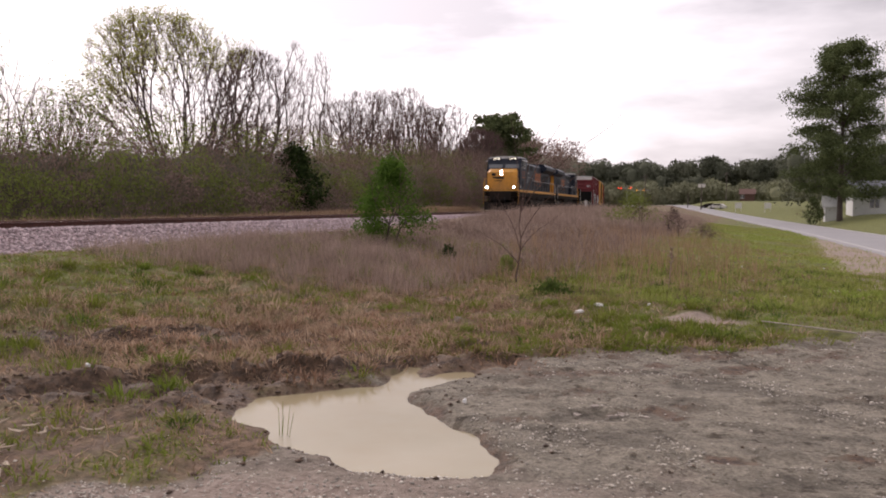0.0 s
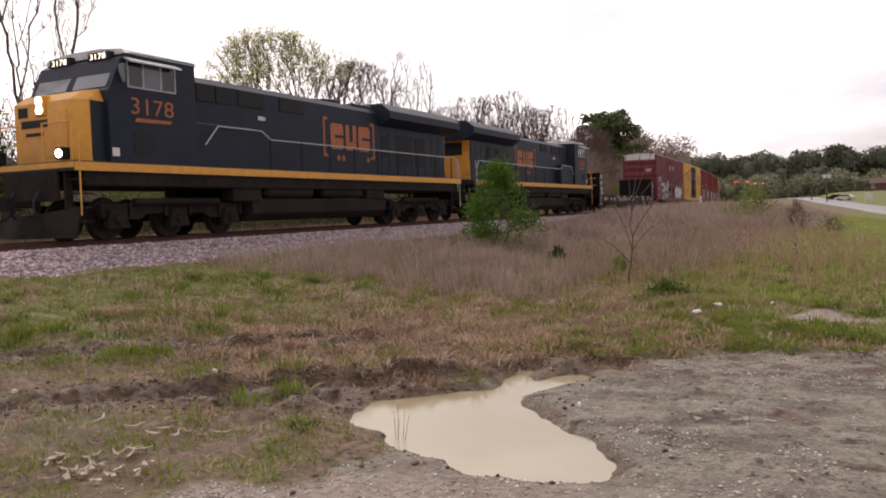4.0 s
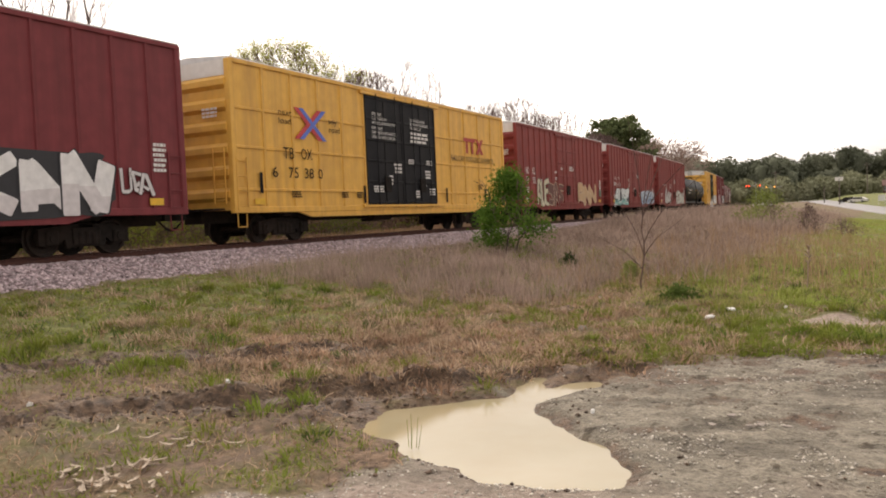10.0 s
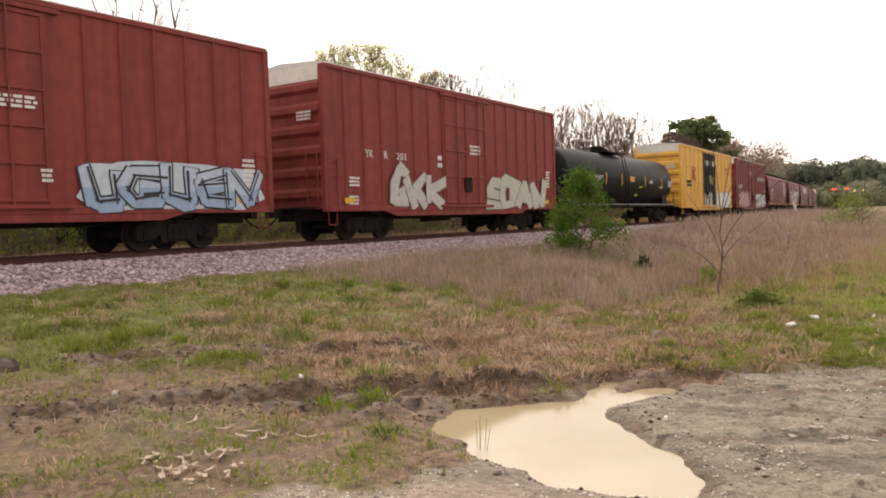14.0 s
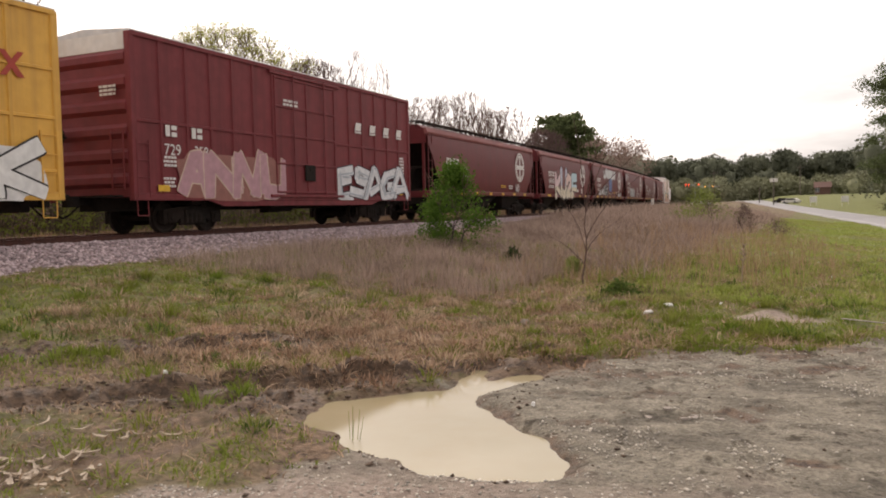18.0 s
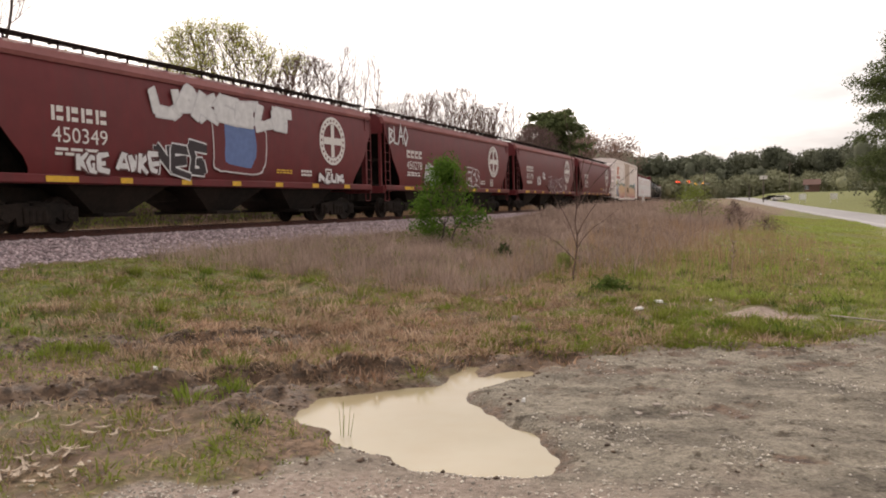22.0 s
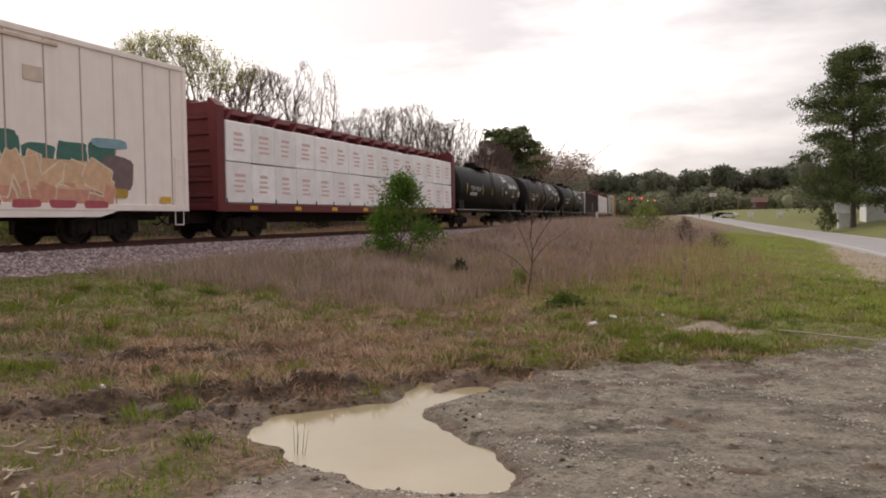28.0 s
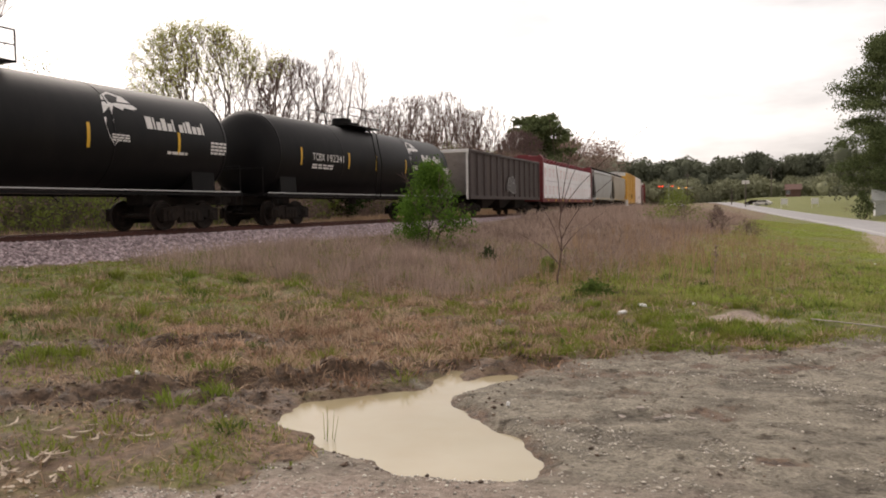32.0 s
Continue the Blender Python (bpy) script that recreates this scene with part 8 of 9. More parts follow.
def leaf_quads(c, size, normal_jitter=1.0):
    """Small leaves: one bent diamond at each centre."""
    n = len(c)
    a = rng.normal(size=(n, 3))
    a /= np.linalg.norm(a, axis=1)[:, None]
    b = np.cross(a, rng.normal(size=(n, 3)))
    b /= np.linalg.norm(b, axis=1)[:, None]
    s = (size * rng.uniform(0.6, 1.4, n))[:, None]
    v = np.stack([c - a * s, c + b * s * 0.45, c + a * s, c - b * s * 0.45], 1).reshape(-1, 3)
    f = np.arange(n * 4).reshape(-1, 4)
    return v, f


def leaf_part(name, centres, size, material, parent, label=""):
    v, f = leaf_quads(np.asarray(centres), size)
    s = Shape()
    s.v, s.f = [tuple(p) for p in v.tolist()], [tuple(q) for q in f.tolist()]
    me = bpy.data.meshes.new(name)
    me.from_pydata(s.v, [], s.f)
    me.materials.append(material)
    ob = new(name, me)
    ob.parent = parent
    return tagged(ob, label, "", "", "stuff")


def grow(seed, height, stems=1, spread=0.5, levels=5, fork=2, lean=(0, 0), first=0.35, thick=0.02, keep=0.78, upward=0.04, crook=0.14, flare=0.28):
    """A branching skeleton: a list of segments (start, end, radius, radius at end, level), and the twig tips."""
    r = random.Random(seed)
    segs, tips = [], []

    def shoot(p, d, length, rad, level):
        n = 3 if level < 2 else 2
        for i in range(n):
            d = (d + Vector((r.gauss(0, crook), r.gauss(0, crook), r.gauss(0, crook * 0.6) + upward * 0.25))).normalized()
            q = p + d * (length / n)
            r2 = rad * (0.86 if level else 0.9)
            segs.append((p, q, rad, r2, level))
            p, rad = q, r2
            if level < levels and i < n - 1 and level > 0 and r.random() < 0.45:
                side = Vector((r.gauss(0, 1), r.gauss(0, 1), r.gauss(0, 0.5)))
                shoot(p, (d + side.normalized() * (spread + 0.35)).normalized(), length * r.uniform(0.45, 0.65), rad * 0.6, level + 1)
        if level >= levels:
            tips.append(p)
            return
        k = fork if level else fork + 1
        for i in range(k):
            w = 2 * math.pi * (i + r.random() * 0.7) / k
            side = d.orthogonal().normalized()
            side.rotate(Matrix.Rotation(w, 3, d))
            nd = (d + side * spread * r.uniform(0.6, 1.35) + Vector((0, 0, upward))).normalized()
            shoot(p, nd, length * r.uniform(keep - 0.14, keep + 0.08), rad * (0.74 if k < 4 else 0.66), level + 1)

    for i in range(stems):
        w = 2 * math.pi * i / max(stems, 1) + r.random()
        d = Vector((math.cos(w) * (flare if stems > 1 else 0.05) + lean[0], math.sin(w) * (flare if stems > 1 else 0.05) + lean[1], 1)).normalized()
        shoot(Vector((math.cos(w) * 0.12 * (stems > 1), math.sin(w) * 0.12 * (stems > 1), -0.2)), d, height * first * r.uniform(0.85, 1.1), height * thick * (0.8 if stems > 1 else 1), 0)
    top = max(s[1].z for s in segs)
    k = height / top
    segs = [(p * k, q * k, a * k, b * k, l) for p, q, a, b, l in segs]
    return segs, [p * k for p in tips]


def tree_parts(tree, segs, tips, bark=None, twig=None, cut=2, least=0.009):
    trunk, limb, tw = Shape(), Shape(), Shape()
    for p, q, a, b, l in segs:
        if l == 0:
            trunk.rod(p, q, a, b, 8, False)
        elif l <= cut:
            limb.rod(p, q, max(a, least), max(b, least), 5, False)
        else:
            tw.rod(p, q, max(a, least), max(b * 0.8, least * 0.7), 3, False)
    part("trunk", trunk, bark or M_BARK, tree, "", True)
    if limb.v:
        part("limb", limb, bark or M_BARK, tree, "", True)
    if tw.v:
        tagged(part("twig_mass", tw, twig or M_TWIG, tree), kind="stuff")


def crown_skeleton(seed, height, width, low, bulge, count, stems, flare, lean, spare):
    """Twig tips spread through a crown's volume, each joined to the limb that gives it the shortest way from the root."""
    r = np.random.default_rng(seed)
    f = r.uniform(0, 1, count) ** 0.75
    w = r.uniform(0, 2 * np.pi, count)
    k = r.uniform(0.05, 1, count) ** 0.42
    prof = np.interp(f, [0, 0.2, bulge, 0.85, 0.96, 1.0], [0.45, 0.8, 1.0, 0.74, 0.45, 0.15])
    rad = width / 2 * prof * k * (1 + 0.2 * np.sin(3 * w + seed) * prof)
    goal = np.stack([np.cos(w) * rad + lean[0] * f, np.sin(w) * rad + lean[1] * f, height * (low + (1 - low) * f)], -1)
    room = count * 24 + 400
    place, parent, way = np.zeros((room, 3)), np.full(room, -1), np.zeros(room)
    used = 0

    def join(p, j):
        place[used], parent[used] = p, j
        way[used] = 0.0 if j < 0 else way[j] + float(np.linalg.norm(p - place[j]))
        return used + 1

    for i in range(stems):
        a = 2 * np.pi * i / stems + r.uniform(0, 1.0)
        d = np.array([np.cos(a) * flare * (stems > 1), np.sin(a) * flare * (stems > 1), 1.0])
        root = np.array([np.cos(a), np.sin(a), 0]) * 0.15 * (stems > 1) - np.array([0, 0, 0.2])
        used = join(root, -1)
        top = height * r.uniform(0.55, 0.75)
        n = int(top / 0.6)
        for j in range(n):
            used = join(root + d * 0.6 * (j + 1) + np.array([r.normal(0, 0.05), r.normal(0, 0.05), 0]) * (j > 0), used - 1)
    order = np.argsort(np.linalg.norm(goal * np.array([1, 1, 0.8]), axis=1))
    for g in goal[order]:
        if used > room - 60:
            break
        d = g - place[:used]
        dist = np.linalg.norm(d, axis=1)
        cost = dist + spare * way[:used] + 1.4 * np.maximum(0.0, 0.02 * dist - d[:, 2])
        j = int(cost.argmin())
        if dist[j] < 0.12:
            continue
        n = max(1, int(dist[j] / 0.55))
        start = place[j].copy()
        for i in range(n):
            t = (i + 1) / n
            bow = np.array([0, 0, -0.045]) * dist[j] * math.sin(math.pi * t) * (n > 1)
            used = join(start + (g - start) * t + bow + r.normal(0, 0.014, 3) * (i < n - 1), j if i == 0 else used - 1)
    place, parent = place[:used], parent[:used]
    area = np.zeros(len(place))
    kids = np.bincount(parent[parent >= 0], minlength=len(place))
    for i in range(len(place) - 1, -1, -1):
        if kids[i] == 0:
            area[i] += 1.0
        if parent[i] >= 0:
            area[parent[i]] += area[i]
    return place, parent, area


def crown_tree(seed, height, width, at, label, low=0.22, bulge=0.55, count=800, stems=1, flare=0.3, lean=(0, 0), spare=0.75, fine=0.019, spray=9, reach=0.8, twig=None, buds=None, bud_top=0.55, bud_side=0.0, per=8, bud=0.05):
    """A leafless tree: stems, limbs, and a haze of fine twigs at every outer joint."""
    t = thing("tree", label, "tree", "bare trees along the line", at)
    place, parent, area = crown_skeleton(seed, height, width, low, bulge, count, stems, flare, lean, spare)
    rad = fine * 0.7 * area ** 0.48
    r = np.random.default_rng(seed + 1)
    trunk, limb, tw = Shape(), Shape(), Shape()
    for i, j in enumerate(parent.tolist()):
        if j < 0:
            continue
        a, b = max(float(rad[j]), fine * 0.8), max(float(rad[i]), fine * 0.65)
        a = min(a, b * 1.35)
        if b > 0.085:
            trunk.rod(place[j], place[i], a, b, 7, False)
        elif b > 0.028:
            limb.rod(place[j], place[i], a, b, 5, False)
        else:
            tw.rod(place[j], place[i], a, b, 3, False)
    outer = np.where(rad < 0.036)[0]
    mid = np.array([0, 0, height * 0.35])
    pts = []
    for i in outer.tolist():
        out = place[i] - mid
        out = out / np.linalg.norm(out)
        for _ in range(spray):
            e = out * 0.9 + r.normal(0, 0.42, 3) + np.array([0, 0, 0.2])
            e = e / np.linalg.norm(e) * r.uniform(0.3, 1.0) * reach
            side = np.cross(e, r.normal(0, 1, 3))
            side = side / np.linalg.norm(side) * fine * 0.55
            o, m = place[i], place[i] + e * 0.55 + r.normal(0, 0.03, 3)
            tw.add([tuple(o - side), tuple(o + side), tuple(m + side * 0.7), tuple(m - side * 0.7), tuple(o + e)], [(0, 1, 2, 3), (3, 2, 4)])
            pts.append(o + e)
    part("trunk", trunk, M_BARK, t, "", True)
    if limb.v:
        tagged(part("limb", limb, M_BARK, t, "", True), kind="stuff")
    tagged(part("twig_mass", tw, twig or M_TWIG, t), kind="stuff")
    if buds:
        c = np.array(pts)
        c = c[c[:, 2] + bud_side * (c[:, 0] + c[:, 1]) + r.normal(0, 0.03 * height, len(c)) > height * bud_top]
        c = np.repeat(c, per, 0) + r.normal(0, 0.13, (len(c) * per, 3))
        leaf_part("bud_mass", c, bud, buds, t, "opening spring buds")
    return t


def spot(u, y, dz=0.0):
    x = u - float(bend(y))
    return x, y, float(ground_z(x, y, False)) + dz


def behind(az, u):
    """A place at a bearing left of straight ahead, u metres west of the line's own frame."""
    y = u / math.tan(radians(az))
    for _ in range(12):
        y = (u + float(bend(y))) / math.tan(radians(az))
    return y


def stand(az, u, turn=0.0, size=1.0):
    y = behind(az, u)
    x, y, z = spot(-u, y)
    return pose(x, y, z, 0, 0, turn) @ Matrix.Scale(size, 4)


# the row of bare trees behind the line
crown_tree(11, 11.3, 12.4, stand(38.9, 31), "wide multi-stemmed bare tree with yellow-green buds on top", low=0.2, bulge=0.42, count=1000, stems=5, flare=0.42, lean=(-0.9, -0.6), spare=0.8, spray=7, buds=M_BUD, bud_top=0.71, bud_side=-0.28, per=4, bud=0.06)
crown_tree(12, 10.4, 7.0, stand(34.4, 30), "bare grey tree among roadside scrub", count=700, stems=3, flare=0.3)
crown_tree(13, 13.4, 3.0, stand(31.3, 33, 40), "slender bare tree above the scrub", low=0.3, bulge=0.45, count=330, stems=2, flare=0.1, spray=3, reach=0.6, fine=0.016)
crown_tree(14, 13.0, 2.6, stand(29.6, 32, 10), "slender bare tree above the scrub", low=0.34, bulge=0.5, count=300, spray=3, reach=0.6, fine=0.016)
t4 = crown_tree(15, 10.4, 7.2, stand(26.6, 31), "bare brownish tree with swelling twig tips", count=560, stems=3, flare=0.35, spray=5)
t5 = crown_tree(16, 12.4, 7.6, stand(23.4, 31), "tall bare tree with a broad twiggy crown", low=0.25, count=620, stems=2, flare=0.25, spray=5)
for az, u, turn, size, src in ((28.2, 33, 260, 0.92, t4), (25.0, 32, 130, 1.12, t4), (21.6, 32, 70, 0.95, t5), (20.2, 30, 200, 1.0, t5), (18.2, 33, 30, 1.08, t4), (22.4, 34, 310, 1.2, t4), (14.3, 29, 110, 0.7, t4), (46.0, 35, 80, 0.5, t5)):
    copy_thing(src, stand(az, u, turn, size))
t7 = crown_tree(17, 15.5, 5.0, stand(55.2, 29.5, 20), "tall thin bare tree with open crown", low=0.35, bulge=0.6, count=420, stems=2, flare=0.14, spray=4, reach=0.8, fine=0.014)
for az, u, turn, size in ((64.5, 30, 100, 1.05), (72.0, 31, 220, 1.0), (80.0, 31, 160, 0.95)):
    copy_thing(t7, stand(az, u, turn, size))
t8 = crown_tree(18, 6.9, 5.2, stand(50.5, 29.0), "small bushy tree with thin pale green new leaves", low=0.2, count=260, stems=3, flare=0.4, spray=2, fine=0.014, buds=M_SCRUBLEAF, bud_top=0.45, per=1, bud=0.06)
for az, u, turn, size in ((54.5, 28.5, 90, 1.0), (61.5, 29, 40, 1.05), (46.8, 28.5, 150, 0.8), (67.5, 28, 10, 1.1)):
    copy_thing(t8, stand(az, u, turn, size))
M_MAUVETWIG = surf("mauve_twig_haze", (0.20, 0.135, 0.125), (0.14, 0.095, 0.088), 0.5, 0.95, bump=0.0, island=0.25, spec=0.1)
crown_tree(71, 10.4, 7.6, stand(18.0, 29.5), "broad leafless tree with a dense haze of brown twigs", low=0.12, bulge=0.5, count=1100, stems=3, flare=0.3, spray=12, reach=0.95, fine=0.03, twig=M_MAUVETWIG)


# ---- thicket behind the rails ----
def thicket():
    """Stems and leaves in drifts, over an added lumpy shell coloured as the deep shade within."""
    n = 34000
    y = rng.uniform(-8, 135, n)
    u = 25.5 + rng.uniform(0, 6.5, n)
    x = -u - bend(y)
    top = 4.9 + 0.9 * lumps(x * 0.3, y, 7.0, 2, 41) + 0.6 * lumps(y, x, 2.2, 2, 42) + 0.022 * np.clip(y - 20, 0, 80)
    h = np.clip(top, 1.6, 7.5) * rng.uniform(0.45, 1.12, n) * ss(25.0, 27.5, u)
    blades("thicket_stems", x, y, ground_z(x, y, False), np.maximum(h, 0.5), 0.028, 0.5, M_SCRUBTWIG, "brown bare stems of a dense roadside thicket", "thicket")
    n = 250000
    y = rng.uniform(-8, 135, n)
    u = 25.0 + np.abs(rng.normal(0, 2.2, n))
    x = -u - bend(y)
    top = 4.9 + 0.9 * lumps(x * 0.3, y, 7.0, 2, 41) + 0.6 * lumps(y, x, 2.2, 2, 42) + 0.022 * np.clip(y - 20, 0, 80)
    z = ground_z(x, y, False) + np.clip(top, 1.4, 7.0) * rng.uniform(0, 1, n) ** 0.8 * np.clip(0.35 + (u - 25) * 0.3, 0, 1.05)
    green = ripple(y * 0.6, u + z, 7.0) + 0.7 * ripple(z * 2, y, 2.4) - 0.020 * (y - 42)
    g = green + rng.normal(0, 0.22, n) > -0.25
    keep = ripple(y * 1.7, z * 2.5 + u, 2.6) + 0.6 * ripple(z * 3, y, 1.1) + rng.normal(0, 0.4, n) > -0.55
    x, y, z, g = x[keep], y[keep], z[keep], g[keep]
    c = np.stack([x, y, z], -1)
    v, f = leaf_quads(c[g], 0.07)
    raw("thicket_leaves", v, f, M_SCRUBLEAF, "stuff", "new green leaves and vines on the thicket", "thicket")
    v, f = leaf_quads(c[~g], 0.065)
    raw("thicket_dead_leaves", v, f, M_SCRUBTWIG, "stuff", "brown dead leaves and twigs in the thicket", "thicket")
    # added solid shell: blocks light, its dark colour paints shade between the leaves
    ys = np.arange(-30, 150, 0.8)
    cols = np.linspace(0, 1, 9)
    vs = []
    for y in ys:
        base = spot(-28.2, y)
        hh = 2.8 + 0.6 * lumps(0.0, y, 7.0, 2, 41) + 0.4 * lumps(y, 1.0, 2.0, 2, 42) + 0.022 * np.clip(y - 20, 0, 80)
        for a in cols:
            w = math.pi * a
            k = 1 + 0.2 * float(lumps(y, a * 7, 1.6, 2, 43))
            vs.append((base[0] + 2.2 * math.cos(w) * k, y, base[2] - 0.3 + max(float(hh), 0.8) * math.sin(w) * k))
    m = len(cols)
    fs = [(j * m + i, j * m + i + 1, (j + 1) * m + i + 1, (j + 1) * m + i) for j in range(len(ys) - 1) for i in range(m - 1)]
    raw("thicket_shade_core", vs, fs, surf("thicket_inner_shade", (0.15, 0.125, 0.082), (0.085, 0.072, 0.05), 5.0, 0.95, bump=1.0, fine=9.0), "stuff", "added dark shell inside the thicket, coloured as its deep shade", "thicket")


thicket()


def evergreen(name, at, label, height, width, n, leaf, material, seed, stem=0.05, low=0.12, point=0.75, group=""):
    """A leafy shrub or small tree: a branched stem and a crown of many leaves with gaps."""
    t = thing(name, label, "shrub", group, at)
    if height > 0.7:
        segs, tips = grow(seed, height * 0.95, stems=2, spread=0.55, levels=4, first=0.3, thick=0.018)
        tree_parts(t, segs, tips)
    r = np.random.default_rng(seed)
    k = 70
    w = r.uniform(0, 2 * np.pi, k)
    zz = low + (1 - low) * r.uniform(0, 1, k) ** 0.85
    prof = np.interp(zz, [0, low, 0.3, 0.5, point, 1.0], [0.1, 0.55, 1.0, 0.86, 0.42, 0.04])
    rr = width / 2 * prof * r.uniform(0.55, 1.1, k)
    c = np.stack([np.cos(w) * rr, np.sin(w) * rr, zz * height], -1)
    pick = r.integers(0, k, n)
    p = c[pick] + r.normal(0, 1, (n, 3)) * np.array([0.10, 0.10, 0.085]) * width * 0.85
    leaf_part("foliage", p, leaf, material, t)
    return t


x, y, z = spot(-9.6, 21.5)
evergreen("green_shrub", pose(x, y, z), "young bushy tree in fresh bright green leaf", 2.4, 2.1, 8200, 0.046, M_LEAF, 31, point=0.7)
y = behind(32.0, 27.0)
x, y, z = spot(-26.4, y)
evergreen("dark_shrub", pose(x, y, z), "dark glossy evergreen shrub before the thicket", 3.9, 3.7, 9000, 0.12, M_DARKLEAF, 32)
y = behind(60.0, 27.0)
x, y, z = spot(-27.0, y)
evergreen("dark_shrub", pose(x, y, z), "tall dark cedar-like evergreen at the thicket edge", 5.4, 3.6, 5200, 0.12, M_DARKLEAF, 33)
for i, (az, yy, h, w, m, lab) in enumerate(((7.0, 46.0, 1.9, 3.4, M_SCRUBLEAF, "low green bush in dead weeds"), (4.4, 41.0, 1.5, 1.3, M_TWIG, "brown twiggy bush in dead weeds"), (2.2, 44.0, 0.8, 1.8, M_TWIG, "low brown bush on the verge"), (20.3, 18.3, 0.45, 0.5, M_DARKLEAF, "small dark green tuft in dead weeds"), (16.0, 17.6, 0.4, 0.6, M_SCRUBLEAF, "small olive tuft in dead weeds"), (12.76, 13.56, 0.26, 0.7, M_DEEPGRASS, "low dark green clump in the grass"))):
    xx = -yy * math.tan(radians(az))
    evergreen("low_bush", pose(xx, yy, float(ground_z(xx, yy, False)) - 0.05), lab, h, w, (2600 if m is M_SCRUBLEAF else 900) if h > 0.7 else 700, 0.055 if m is M_SCRUBLEAF and h > 1 else 0.035, m, 40 + i)


# ---- pines and far woods ----
def pine(at, label, height, reach, n_branch, seed, low=0.2, tuft=0.42, per=55):
    t = thing("pine_tree", label, "pine tree", "", at)
    r = random.Random(seed)
    q = np.random.default_rng(seed)
    trunk, limb, pts = Shape(), Shape(), []
    p = Vector((0, 0, -0.3))
    prof = [(0.0, 0.018), (0.15, 0.014), (0.4, 0.011), (0.7, 0.007), (1.0, 0.002)]
    for (a, ra), (b, rb) in zip(prof, prof[1:]):
        nxt = Vector((r.gauss(0, 0.06), r.gauss(0, 0.06), height * b))
        trunk.rod(p, nxt, ra * height, rb * height, 9, False)
        p = nxt
    for i in range(n_branch):
        f = low + (1 - low) * ((i + r.random()) / n_branch) ** 0.9
        w = i * 2.4 + r.gauss(0, 0.5)
        k = np.interp(f, [low, low + 0.12, 0.45, 0.7, 0.9, 1.0], [0.7, 1.0, 0.95, 0.8, 0.62, 0.35])
        ln = reach * k * r.uniform(0.55, 1.15)
        o = Vector((0, 0, height * f))
        tip = o + Vector((math.cos(w) * ln, math.sin(w) * ln, ln * r.uniform(-0.18, 0.5)))
        mid = (o + tip) / 2 + Vector((0, 0, ln * 0.08))
        limb.rod(o, mid, 0.0035 * height, 0.0022 * height, 5, False)
        limb.rod(mid, tip, 0.0022 * height, 0.001 * height, 4, False)
        for s in np.linspace(0.35, 1.05, 6):
            c = o.lerp(mid, s * 2) if s < 0.5 else mid.lerp(tip, s * 2 - 1)
            m = int(per * r.uniform(0.5, 1.3))
            pts.append(np.array(c[:]) + q.normal(0, 1, (m, 3)) * np.array([0.5, 0.5, 0.36]) * reach * 0.16)
    part("trunk", trunk, M_BARK, t, "", True)
    part("limb", limb, M_BARK, t)
    leaf_part("needle_mass", np.concatenate(pts), tuft, M_NEEDLE, t)
    return t


px, py = 12.4, 116.0
pine(pose(px, py, float(ground_z(px, py, False))), "tall dark pine with uneven layered branches by the road", 22.6, 7.2, 80, 51, 0.10, 0.16, 150)
py = behind(16.4, 31)
x, y, z = spot(-31, py)
pine(pose(x, y, z), "dark round-crowned pine behind bare trees", 14.6, 6.2, 60, 52, 0.22, 0.30, 60)
x, y, z = spot(-31.5, behind(14.9, 31.5))
pine(pose(x, y, z), "dark round-crowned pine behind bare trees", 12.6, 5.0, 44, 53, 0.22, 0.30, 55)
sx, sy = 8.9, 112.0
evergreen("small_tree", pose(sx, sy, float(ground_z(sx, sy, False))), "small dark ornamental tree on the lawn", 3.6, 2.4, 1500, 0.14, M_NEEDLE, 61, group="")


